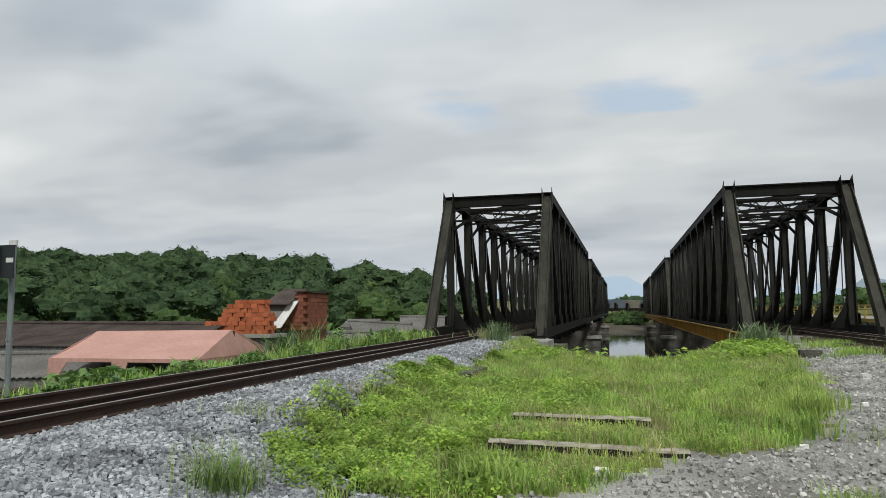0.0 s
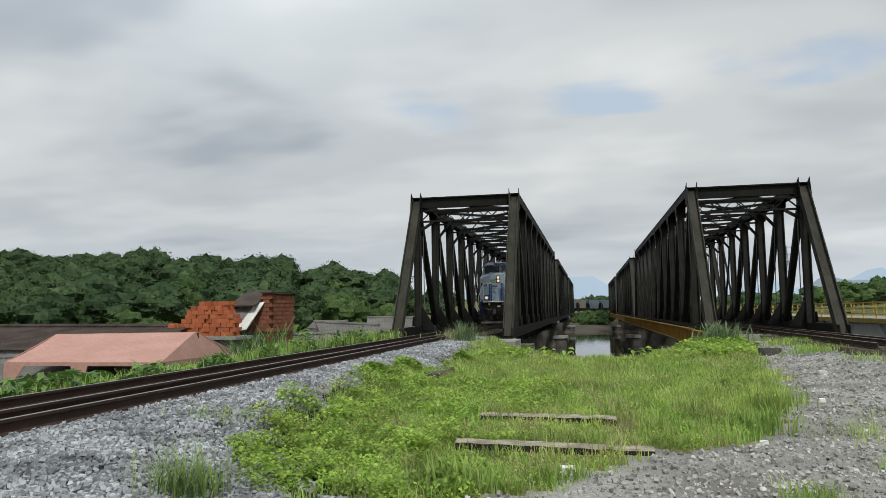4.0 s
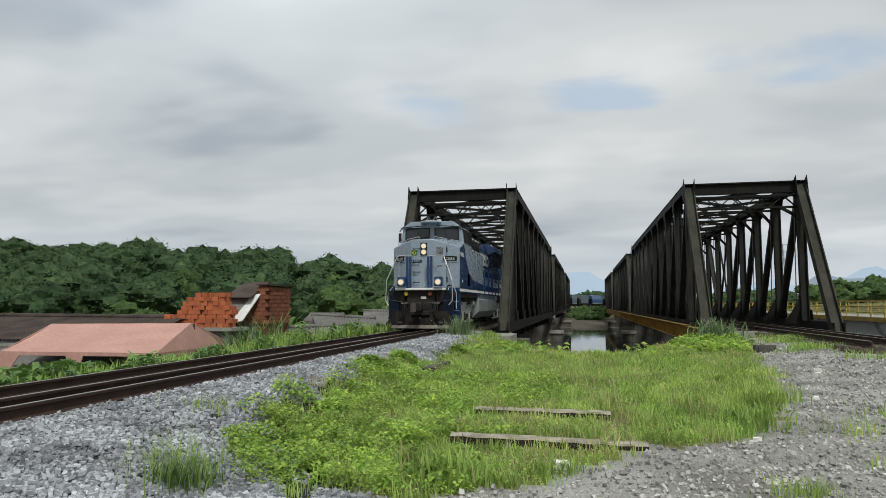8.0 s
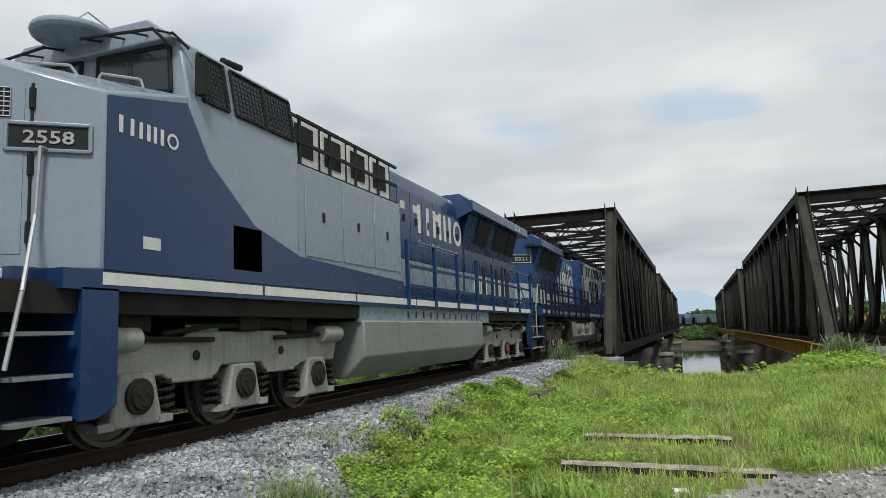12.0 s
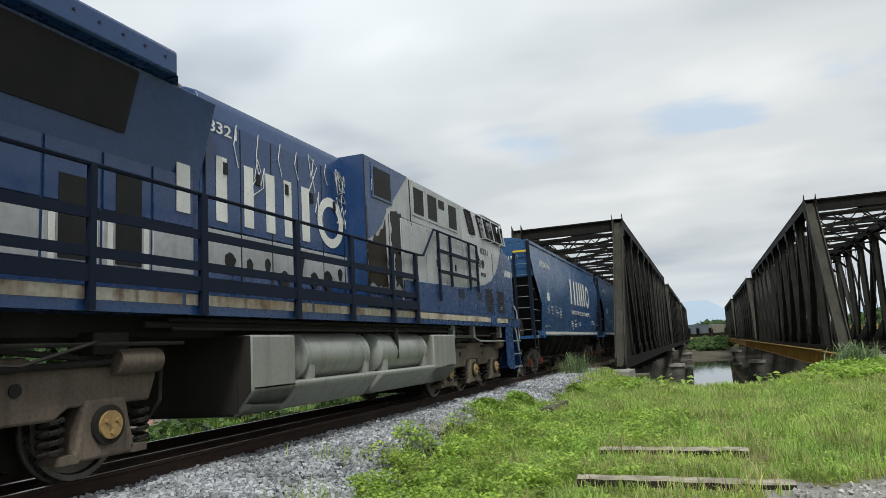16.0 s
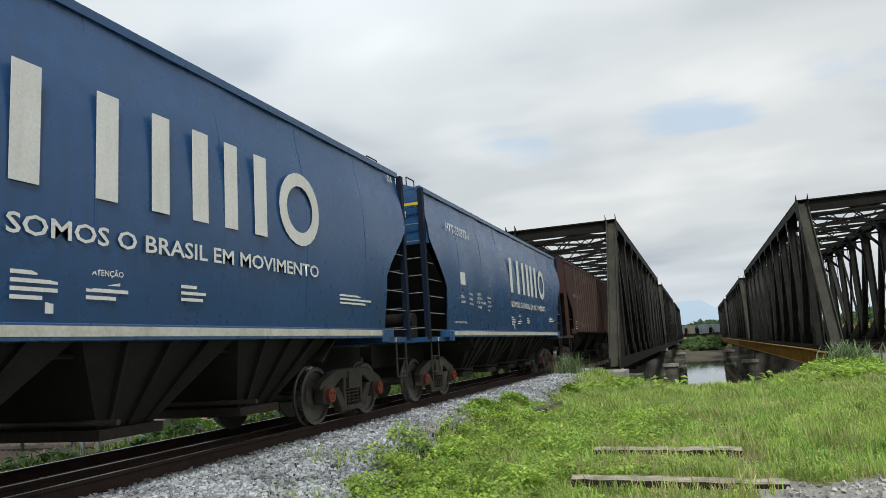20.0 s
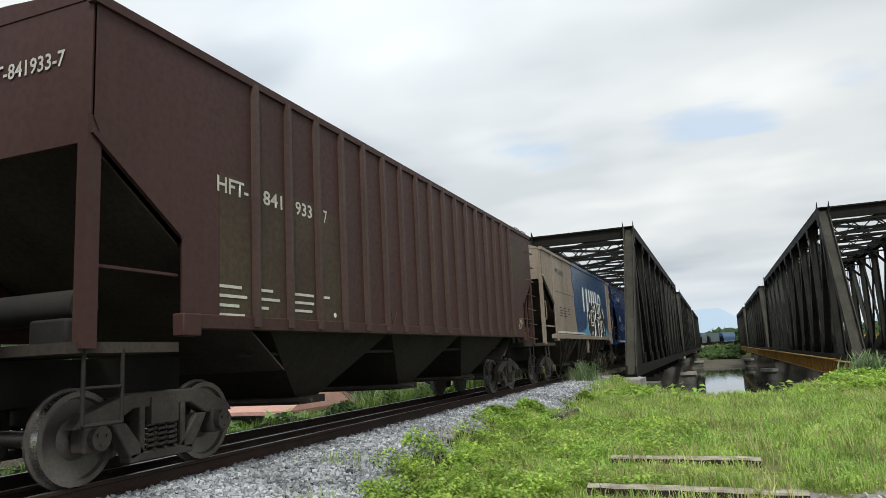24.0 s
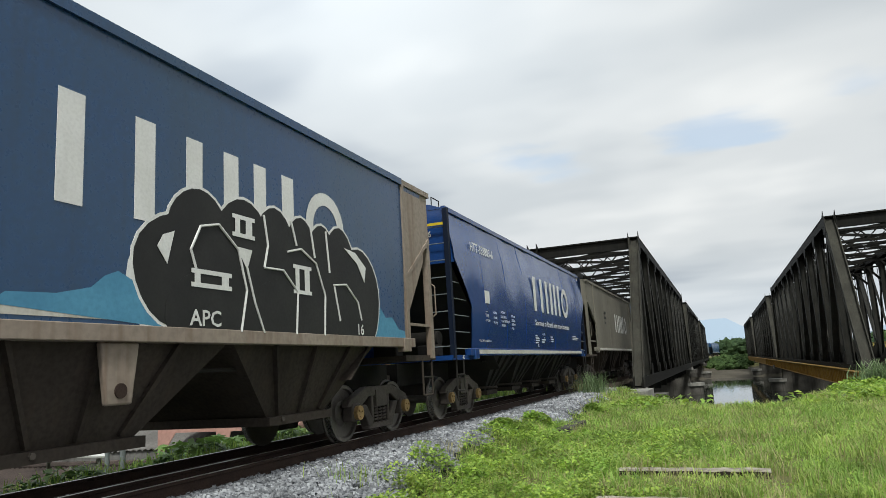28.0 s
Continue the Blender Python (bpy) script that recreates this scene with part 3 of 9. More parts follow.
RIGHT_EDGE = ([5.6, 6.2, 6.8, 7.6, 8.3, 8.9, 9.7, 12.0, 15.0, 20.0, 23.0, 29.0, 34.0], [-1.7, -0.7, 0.0, 0.6, 1.1, 2.0, 2.6, 3.2, 3.95, 4.7, 5.2, 5.7, 7.5])


def grassy(x, y):
    """How far inside the green patch a place lies, in metres (negative outside)."""
    n = 0.28 * wave(x, y, 1.9, 1.0) + 0.14 * wave(x, y, 5.3, 3.0)
    far = 23.2 + 9.0 * smooth(np.abs(x - 0.3), 0.6, 4.6) - y
    return np.minimum(np.minimum(np.minimum(x - np.interp(y, *LEFT_EDGE), np.interp(y, *RIGHT_EDGE) - x) + n, (y - 5.6) * 0.8 + n), far)


def line(*pieces):
    out = []
    for a, b, s in pieces:
        out += list(np.arange(a, b, s))
    return np.array(out)


# ---- ground ----
gx = line((-2600, -400, 200), (-400, -60, 14), (-60, -16, 2), (-16, -9, 0.7), (-9, 9, 0.24), (9, 16, 0.7), (16, 60, 3), (60, 400, 17), (400, 2601, 200))
gy = line((-1500, -60, 120), (-60, 2, 3), (2, 22, 0.24), (22, 42, 0.6), (42, 200, 3), (200, 500, 15), (500, 2901, 150))
GX, GY = np.meshgrid(gx, gy)
GZ = ground_z(GX, GY)
nx, ny = len(gx), len(gy)
ids = np.arange(nx * ny).reshape(ny, nx)
gf = np.stack([ids[:-1, :-1], ids[:-1, 1:], ids[1:, 1:], ids[1:, :-1]], -1).reshape(-1, 4)
me = fast_mesh("ground", np.stack([GX, GY, GZ], -1).reshape(-1, 3), gf, M_SOIL)
for m in (M_BALLAST, M_PATH, M_MUD):
    me.materials.append(m)
fx, fy, fz = (0.25 * (a[:-1, :-1] + a[:-1, 1:] + a[1:, 1:] + a[1:, :-1]) for a in (GX, GY, GZ))
inside = grassy(fx, fy) - 0.4
kind = np.zeros(fx.shape, np.int32)
kind[(fx > -9.6) & (fx < -2.0) & (inside < 0) & (fy < 40)] = 1
kind[(fx >= -2.0) & (fx < 7.0) & (inside < 0) & (fy < 30)] = 2
kind[(fx >= 6.4) & (fx < 11.5) & (fy < 34)] = 2
kind[(fx > -14) & (fz < -1.5) & (fx < 60) & (fy > 24) & (fy < 165)] = 3
me.polygons.foreach_set("material_index", kind.ravel())
me.polygons.foreach_set("use_smooth", np.ones(kind.size, bool))
tagged(new("ground", me), "grassy and gravelled ground beside the tracks", "ground", kind="structure")

river = B().add([(-30, 22, WATER_Z), (400, 22, WATER_Z), (400, 175, WATER_Z), (-30, 175, WATER_Z)], [(0, 1, 2, 3)])
tagged(new("water", mesh_of("water", river, M_WATER)), "calm dark river water reflecting the sky", "river", kind="structure")

# ---- scatter: ballast stones, grass, weeds ----
CUBE = np.array([(-1, -1, -1), (1, -1, -1), (1, 1, -1), (-1, 1, -1), (-1, -1, 1), (1, -1, 1), (1, 1, 1), (-1, 1, 1)], float) * 0.6
CUBE_F = np.array([(0, 3, 2, 1), (4, 5, 6, 7), (0, 1, 5, 4), (1, 2, 6, 5), (2, 3, 7, 6), (3, 0, 4, 7)])


def stones(name, x, y, size, material, label):
    n = len(x)
    v = CUBE[None] * (1 + rng.uniform(-0.4, 0.4, (n, 8, 3)))
    v = v * (size[:, None, None] * rng.uniform(0.65, 1.3, (n, 1, 3)))
    a, b = rng.uniform(0, 6.28, n), rng.uniform(-0.9, 0.9, n)
    ca, sa, cb, sb = np.cos(a), np.sin(a), np.cos(b), np.sin(b)
    vx, vy, vz = v[..., 0], v[..., 1], v[..., 2]
    vy, vz = vy * cb[:, None] - vz * sb[:, None], vy * sb[:, None] + vz * cb[:, None]
    vx, vy = vx * ca[:, None] - vy * sa[:, None], vx * sa[:, None] + vy * ca[:, None]
    z = ground_z(x, y) + size * rng.uniform(-0.25, 0.9, n)
    v = np.stack([vx + x[:, None], vy + y[:, None], vz + z[:, None]], -1).reshape(-1, 3)
    f = (CUBE_F[None] + 8 * np.arange(n)[:, None, None]).reshape(-1, 4)
    me = fast_mesh(name, v, f, material)
    me.polygons.foreach_set("use_smooth", np.zeros(len(f), bool))
    return tagged(new(name, me), label, "gravel", kind="stuff")


def spread(n, x0, x1, y0, y1, power=1.0):
    """Places that thin out with distance."""
    u = rng.random(n) ** power
    return rng.uniform(x0, x1, n), y0 + (y1 - y0) * u


sx, sy = spread(72000, -6.0, -1.8, 3.6, 32, 2.0)
keep = (grassy(sx, sy) < 0.12) & (sx > -5.93)
sx, sy = sx[keep], sy[keep]
stones("ballast_stones", sx, sy, rng.uniform(0.016, 0.033, len(sx)) * (1 + sy * 0.02), M_GRAVEL, "loose crushed grey granite ballast along the track")
sx, sy = spread(5000, -8.6, -5.9, 2.5, 32, 1.4)
keep = (np.abs(sx - TRACK_X + 0.8) > 0.13) & (np.abs(sx - TRACK_X - 0.8) > 0.13) & (np.abs(sx - TRACK_X - 0.2) > 0.13)
sx, sy = sx[keep], sy[keep]
stones("ballast_stones", sx, sy, rng.uniform(0.025, 0.045, len(sx)), M_GRAVEL, "grey ballast stones between the rusty rails")
sx, sy = spread(44000, -1.9, 8.0, 4.0, 30, 2.2)
keep = grassy(sx, sy) < 0.1
sx, sy = sx[keep], sy[keep]
stones("path_gravel", sx, sy, (0.008 + 0.02 * rng.random(len(sx)) ** 1.8) * (1 + sy * 0.03), M_PATHSTONE, "fine grey gravel of the service path")


def blades(name, x, y, height, width, material, label, lean=0.5, z=None, category="grass"):
    """Curved tapered grass blades, two faces each."""
    n = len(x)
    z = ground_z(x, y) if z is None else z
    a = rng.uniform(0, 6.28, n)
    bend = rng.uniform(0.1, lean, n) * height
    dx, dy = np.cos(a), np.sin(a)
    wx, wy = -dy * width, dx * width
    pts = []
    for up, out, wide in ((0.0, 0.0, 1.0), (0.55, 0.28, 0.8), (1.0, 1.0, 0.12)):
        px, py, pz = x + dx * bend * out, y + dy * bend * out, z + height * up * (1 - 0.25 * out * lean)
        pts += [np.stack([px - wx * wide, py - wy * wide, pz], -1), np.stack([px + wx * wide, py + wy * wide, pz], -1)]
    v = np.stack(pts, 1).reshape(-1, 3)
    f = (np.array([(0, 1, 3, 2), (2, 3, 5, 4)])[None] + 6 * np.arange(n)[:, None, None]).reshape(-1, 4)
    return tagged(new(name, fast_mesh(name, v, f, material)), label, category, kind="stuff")


def clumped(n, clumps, spread_m, x0, x1, y0, y1, power=1.4, margin=0.0):
    """Places gathered in tufts inside the green patch."""
    cx, cy = spread(clumps, x0, x1, y0, y1, power)
    ok = grassy(cx, cy) > margin
    cx, cy = cx[ok], cy[ok]
    k = rng.integers(0, len(cx), n)
    s = spread_m * (0.6 + cy[k] * 0.03)
    return cx[k] + rng.normal(0, 1, n) * s, cy[k] + rng.normal(0, 1, n) * s, k


bx, by, bk = clumped(180000, 7000, 0.12, -5, 7, 5.2, 33)
hgt = (0.04 + 0.17 * rng.random(len(bx)) ** 1.8) * (0.5 + 0.95 * ((bk * 0.618) % 1)) * (1 + np.clip(by - 10, 0, 20) * 0.012)
off_sleepers = ~((bx > -1.6) & (bx < 0.7) & (((by > 10.02) & (by < 10.3)) | ((by > 7.98) & (by < 8.28))))
bare = np.exp(-((bx - 0.5) / 1.1) ** 2 - ((by - 8.9) / 0.9) ** 2) + 0.8 * np.exp(-((bx - 2.6) / 0.7) ** 2 - ((by - 10.8) / 1.2) ** 2)
low_strip = (bx > -1.75) & (bx < 0.5) & (((by > 9.0) & (by <= 9.93)) | ((by > 7.1) & (by <= 7.88)))
hgt = np.where(low_strip, hgt * 0.45, hgt)
thin_out = (smooth(grassy(bx, by), -0.1, 0.9) - 0.55 * bare > rng.random(len(bx)) * 0.8) & off_sleepers
blades("meadow_grass", bx[thin_out], by[thin_out], hgt[thin_out], rng.uniform(0.0018, 0.005, thin_out.sum()) * (1 + by[thin_out] * 0.07), M_GRASS, "fresh green meadow grass over the waste ground", 0.95)
bx, by, bk = clumped(9000, 700, 0.2, -4.5, 7, 5.4, 33, margin=0.2)
blades("dry_grass", bx, by, rng.uniform(0.10, 0.34, len(bx)), rng.uniform(0.0015, 0.0035, len(bx)) * (1 + by * 0.08), M_DRY, "dry yellow grass stalks among the green", 0.7)


def tuft(name, x, y, n, r, h, label, w=0.009, material=None):
    px, py = x + rng.normal(0, r, n), y + rng.normal(0, r, n)
    return blades(name, px, py, rng.uniform(0.45, 1.0, n) * h, np.full(n, w), material or M_GRASS, label, 0.75)


tuft("grass_tuft", -4.5, 7.9, 60, 0.2, 0.3, "sparse green grass tuft growing in the ballast", 0.005)
tuft("grass_tuft", -3.42, 5.55, 170, 0.19, 0.58, "tall airy green grass tuft growing in the ballast", 0.0035)
tuft("grass_tuft", -3.4, 5.5, 140, 0.14, 0.36, "dark base of the tall tuft in the ballast", 0.006, M_WEED)
tuft("grass_tuft", -1.25, 6.5, 150, 0.16, 0.42, "tall green grass tuft at the patch edge")
for k in range(46):     # taller clumps over the patch
    tx, ty = rng.uniform(-3.6, 4.2), rng.uniform(7.5, 20)
    if grassy(tx, ty) > 0.25 and not (-1.8 < tx < 0.8 and 7.6 < ty < 10.6):
        tuft("grass_tuft", tx, ty, 60, 0.12, rng.uniform(0.25, 0.42), "taller green grass clump in the meadow", 0.004)
tuft("grass_tuft", 2.1, 9.9, 200, 0.22, 0.42, "tall green grass tuft beside the gravel path")
tuft("grass_tuft", 3.0, 12.4, 160, 0.25, 0.42, "tall green grass tuft beside the gravel path")
tuft("grass_tuft", 3.2, 7.6, 110, 0.25, 0.22, "low grass tuft on the gravel path")
tuft("grass_tuft", 2.55, 5.9, 90, 0.16, 0.18, "low grass tuft on the gravel path")
tuft("grass_tuft", 4.4, 10.9, 120, 0.3, 0.25, "low grass tuft on the gravel path")
tuft("grass_tuft", 2.58, 11.3, 260, 0.18, 0.5, "dense green grass tuft at the path edge", 0.006)
tuft("grass_tuft", 1.77, 6.35, 200, 0.14, 0.2, "low grass tuft on the gravel path", 0.004)
tuft("grass_tuft", 3.3, 9.6, 160, 0.28, 0.26, "sparse pale grass on the gravel path", 0.004)
tuft("grass_tuft", 6.6, 23.4, 240, 0.35, 0.35, "short green grass beside the disused rails", 0.01)
tuft("grass_tuft", 7.6, 27.5, 700, 0.8, 0.4, "green grass between the girder and the disused rails", 0.01)
tuft("grass_tuft", -4.9, 27.8, 240, 0.3, 1.1, "tall green grass tuft beside the bridge abutment", 0.012, M_REED)
tuft("grass_tuft", -5.6, 29.5, 120, 0.3, 0.7, "tall dry grass tuft beside the bridge abutment", 0.012, M_DRY)
tuft("reed_clump", 5.35, 30.6, 300, 0.42, 1.35, "tall broad-bladed reed clump beside the yellow girder", 0.026, M_REED)
tuft("reed_clump", -11.9, 22.6, 460, 0.62, 2.25, "tall reed grass behind the railway line", 0.02, M_WEED)
tuft("reed_clump", -11.4, 20.4, 160, 0.5, 1.3, "pale dry reeds beside the canopy", 0.014, M_DRY)
tuft("reed_clump", -10.8, 23.8, 260, 0.6, 1.2, "lush long grass beside the railway line", 0.016, M_WEED)
tuft("reed_clump", -10.6, 25.5, 240, 0.9, 0.8, "rank grass on the embankment shoulder", 0.02, M_WEED)
tuft("reed_clump", -9.7, 29.5, 200, 0.8, 0.7, "rank grass on the embankment shoulder", 0.02)


def leaves(name, x, y, z, size, material, label, category="weeds", flat=0.6):
    """Small pointed leaves, each a bent pair of faces."""
    n = len(x)
    a, tilt = rng.uniform(0, 6.28, n), rng.uniform(-flat, flat, n)
    d = np.stack([np.cos(a) * np.cos(tilt), np.sin(a) * np.cos(tilt), np.sin(tilt)], -1)
    s = np.stack([-np.sin(a), np.cos(a), rng.uniform(-0.5, 0.5, n)], -1)
    c = np.stack([x, y, z], -1)
    L, W = size[:, None], size[:, None] * 0.36
    droop = np.array([0, 0, 1.0]) * size[:, None] * 0.18
    v = np.stack([c - d * L * 0.5, c + s * W + droop * 0.4, c + d * L * 0.6 - droop, c - s * W + droop * 0.4], 1).reshape(-1, 3)
    f = np.arange(4 * n).reshape(-1, 4)
    return tagged(new(name, fast_mesh(name, v, f, material)), label, category, kind="stuff")


def herb_places(n, clumps, x0, x1, y0, y1, r, h):
    cx, cy = rng.uniform(x0, x1, clumps), rng.uniform(y0, y1, clumps)
    ok = grassy(cx, cy) > -0.15
    cx, cy = cx[ok], cy[ok]
    k = rng.integers(0, len(cx), n)
    d, a = r * np.sqrt(rng.random(n)), rng.uniform(0, 6.28, n)
    x, y = cx[k] + d * np.cos(a), cy[k] + d * np.sin(a)
    off = ~((x > -1.75) & (x < 0.75) & (((y > 9.0) & (y < 10.4)) | ((y > 7.2) & (y < 8.36))))
    x, y, d, k = x[off], y[off], d[off], k[off]
    n = len(x)
    top = h * (0.6 + 0.6 * ((k * 0.37) % 1)) * np.sqrt(np.clip(1 - (d / r) ** 2, 0.02, 1))
    return x, y, ground_z(x, y) + top * rng.random(n) ** 0.5


hx, hy, hz = herb_places(15000, 70, -3.8, -1.2, 5.8, 8.6, 0.24, 0.26)
leaves("leafy_weeds", hx, hy, hz, rng.uniform(0.03, 0.06, len(hx)), M_HERB, "low bright green leafy weeds on the ballast edge")
n = 42000
hx, hy = spread(n, -4.8, 6.6, 6.0, 24, 1.5)
ok = (grassy(hx, hy) > rng.uniform(0.0, 0.7, n)) & ~((hx > -1.75) & (hx < 0.75) & (((hy > 9.2) & (hy < 10.4)) | ((hy > 7.4) & (hy < 8.36))))
hx, hy = hx[ok], hy[ok]
hz = ground_z(hx, hy) + (0.03 + 0.13 * rng.random(len(hx))) * (1 + 0.5 * wave(hx, hy, 1.1, 5.0))
leaves("meadow_herbs", hx, hy, hz, rng.uniform(0.014, 0.036, len(hx)) * (1 + hy * 0.03), M_HERB, "small-leaved herbs mixed through the grass")
n = 420
hx, hy = rng.uniform(-3.4, 4.2, n), rng.uniform(21.8, 24.2, n)
ok = (np.abs(hx - 0.25) > 0.75) & (wave(hx, hy, 2.3, 1.5) > -0.1)
hx, hy = hx[ok], hy[ok]
n = len(hx)
leaves("lip_weeds", hx, hy, ground_z(hx, hy) + rng.uniform(0.05, 0.4, n), rng.uniform(0.12, 0.26, n), M_HERB, "broad-leaved weeds along the top of the bank")
hx, hy, hz = herb_places(15000, 90, -4.4, -0.6, 8.4, 14.5, 0.34, 0.30)
leaves("leafy_weeds", hx, hy, hz, rng.uniform(0.035, 0.075, len(hx)), M_HERB, "low bright green leafy weeds among the grass")
hx, hy, hz = herb_places(9000, 80, 3.4, 6.5, 23, 33, 0.55, 0.4)
leaves("leafy_weeds", hx, hy, hz, rng.uniform(0.08, 0.16, len(hx)), M_HERB, "leafy weeds along the river bank")
# bushy weeds against the kerb
for bx0, by0, br, bh in ((-4.2, 16.1, 0.4, 0.3), (-4.5, 14.4, 0.35, 0.22), (-3.6, 20.5, 0.4, 0.3), (-2.6, 23.0, 0.7, 0.45), (3.9, 24.6, 0.6, 0.4)):
    n = 420
    d, a = br * np.sqrt(rng.random(n)), rng.uniform(0, 6.28, n)
    hx, hy = bx0 + d * np.cos(a), by0 + d * np.sin(a)
    hz = ground_z(hx, hy) + bh * np.sqrt(np.clip(1 - (d / br) ** 2, 0.03, 1)) * rng.random(n) ** 0.4
    leaves("bushy_weeds", hx, hy, hz, rng.uniform(0.06, 0.13, n), M_HERB, "bushy green weeds against the low kerb")
# weeds on the far shoulder of the near track
n = 15000
hx, hy = rng.uniform(-12.5, -9.0, n), rng.uniform(5, 33, n)
lump = np.clip(wave(hx, hy, 1.3, 4.0) + 0.35, 0.06, 1)
leaves("shoulder_weeds", hx, hy, ground_z(hx, hy) + lump * rng.random(n) ** 0.5 * (0.32 + 0.43 * smooth(hy, 16, 21)), rng.uniform(0.07, 0.2, n), M_WEED, "rank green weeds on the far shoulder of the track")
n = 9000
hx, hy = rng.uniform(-13, -9.0, n), rng.uniform(5, 33, n)
blades("shoulder_grass", hx, hy, rng.uniform(0.3, 0.75, n) * (0.45 + 0.55 * smooth(hy, 16, 21)), np.full(n, 0.011), M_GRASS, "long grass on the far shoulder of the track", 0.7)


def big_leaf_plant(x, y, z, r, h, n):
    """A castor-like shrub: stems with large lobed leaves."""
    t = thing("broad_leaf_shrub", "bright green large-leaved shrub beside the rails", "shrub", "shrubs beside the track")
    stems, lv = B(), B()
    for i in range(n):
        a, d = rng.uniform(0, 6.28), r * math.sqrt(rng.random())
        tip = Vector((x + d * math.cos(a), y + d * math.sin(a), z + h * rng.uniform(0.45, 1.0)))
        stems.cyl((x + d * 0.2 * math.cos(a), y + d * 0.2 * math.sin(a), z), tip, 0.012, 5, 0.006)
        s, rot = rng.uniform(0.16, 0.3), rng.uniform(0, 6.28)
        tilt = Matrix.Rotation(rng.uniform(-0.7, 0.7), 4, "X") @ Matrix.Rotation(rng.uniform(-0.7, 0.7), 4, "Y")
        rim = []
        for k in range(14):
            q = rot + 6.2832 * k / 14
            rad = s * (1.0 if k % 2 == 0 else 0.5)
            rim.append(tip + tilt @ Vector((rad * math.cos(q), rad * math.sin(q), -0.05 * (k % 2 == 0))))
        lv.add([tip] + rim, [(0, 1 + k, 1 + (k + 1) % 14) for k in range(14)])
    part("stems", stems, M_WEED, t)
    part("foliage", lv, M_WEED, t, smooth=0)


for p in ((-11.0, 12.6, -1.35, 0.8, 1.2, 60), (-11.4, 14.5, -1.4, 0.7, 1.1, 45), (-10.9, 16.6, -1.1, 0.8, 0.9, 50), (-12.4, 13.2, -1.7, 0.9, 1.2, 40)):
    big_leaf_plant(*p)

# weeds over the disused track
n = 9000
hx, hy = rng.uniform(6.6, 11.5, n), rng.uniform(19, 35, n)
ok = wave(hx, hy, 0.9, 2.0) + 0.35 * wave(hx, hy, 3.1, 1.0) > 0.05
hx, hy = hx[ok], hy[ok]
blades("track_weeds", hx, hy, rng.uniform(0.12, 0.36, len(hx)), np.full(len(hx), 0.009), M_GRASS, "weeds growing between the disused rails", 0.8)
whole("concrete_block", B().box(5.5, 6.15, 24.6, 24.9, -0.62, -0.3).box(5.6, 6.05, 24.55, 24.6, -0.6, -0.36), M_PIER, "dark broken concrete block beside the disused track", "block")

# old sleepers left in the grass
for k, (x0, y0, x1, y1) in enumerate([(-1.62, 10.28, 0.34, 10.12), (-1.58, 8.28, 0.66, 8.02)]):
    b = B()
    n = 14
    rows = []
    for i in range(n + 1):
        u = i / n
        cx, cy = x0 + (x1 - x0) * u, y0 + (y1 - y0) * u
        zt = -0.44 - 0.02 * k + rng.uniform(-0.008, 0.006)
        w = 0.11 + rng.uniform(-0.022, 0.01)
        rows.append([(cx, cy - w, -0.62), (cx, cy - w, zt - 0.02), (cx, cy - w + 0.02, zt), (cx, cy - 0.03, zt + rng.uniform(-0.012, 0.006)), (cx, cy + w - 0.02, zt), (cx, cy + w, -0.62)])
    b.add([p for r in rows for p in r], [(6 * i + j, 6 * i + j + 1, 6 * i + j + 7, 6 * i + j + 6) for i in range(n) for j in range(5)] + [(0, 1, 2, 3, 4, 5), tuple(6 * n + j for j in (5, 4, 3, 2, 1, 0))])
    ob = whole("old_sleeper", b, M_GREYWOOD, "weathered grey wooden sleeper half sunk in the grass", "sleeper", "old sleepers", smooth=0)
    ob.data.materials.append(M_DARKWOOD)
    # upward faces take the pale wood, upright faces the dark wood
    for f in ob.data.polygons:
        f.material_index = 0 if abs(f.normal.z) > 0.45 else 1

for x, y, r in ((5.4, 18.1, 0.13), (4.95, 16.6, 0.09), (-0.25, 7.1, 0.1), (2.0, 9.0, 0.06), (3.9, 13.2, 0.07), (-2.0, 7.3, 0.07), (1.0, 11.4, 0.05)):
    b = B()
    b.add([tuple(np.array(c) * r * (1 + rng.uniform(-0.3, 0.3, 3)) * (1.2, 1, 0.7) + (x, y, float(ground_z(x, y)) + r * 0.4)) for c in CUBE], [tuple(int(i) for i in f) for f in CUBE_F])
    whole("pale_stone", b, M_STONE, "pale broken stone lying on the ground", "stone", "pale stones", smooth=60)

# ---- tracks ----
RAIL = [(-0.07, -0.17), (0.07, -0.17), (0.07, -0.155), (0.012, -0.135), (0.012, -0.045), (0.036, -0.035), (0.036, -0.006), (0.028, 0.0), (-0.028, 0.0), (-0.036, -0.006), (-0.036, -0.035), (-0.012, -0.045), (-0.012, -0.135), (-0.07, -0.155)]


def track(x, y0, y1, rails, label, sleeper_z=-0.17):
    t = thing("railway_track", label, "railway track", kind="structure")
    for dx in rails:
        r = part("rail", B().prism([(x + dx + p, q) for p, q in RAIL], "y", y0, y1), M_RUST, t)
        part("rail_head", B().box(x + dx - 0.026, x + dx + 0.026, y0, y1, -0.002, 0.0015), M_HEAD, r, "polished steel running surface")
    me = mesh_of("sleeper", B().box(x - 1.35, x + 1.35, -0.11, 0.11, sleeper_z - 0.18, sleeper_z - 0.005), M_SLEEPER)
    k = 0
    for yy in np.arange(max(y0, 2.0), min(y1, 33.0), 0.62):
        s = part("sleeper", me, M_SLEEPER, t)
        s.location = (0, yy + 0.03 * math.sin(k * 2.3), 0.012 * math.sin(k * 1.7) - 0.01)
        k += 1


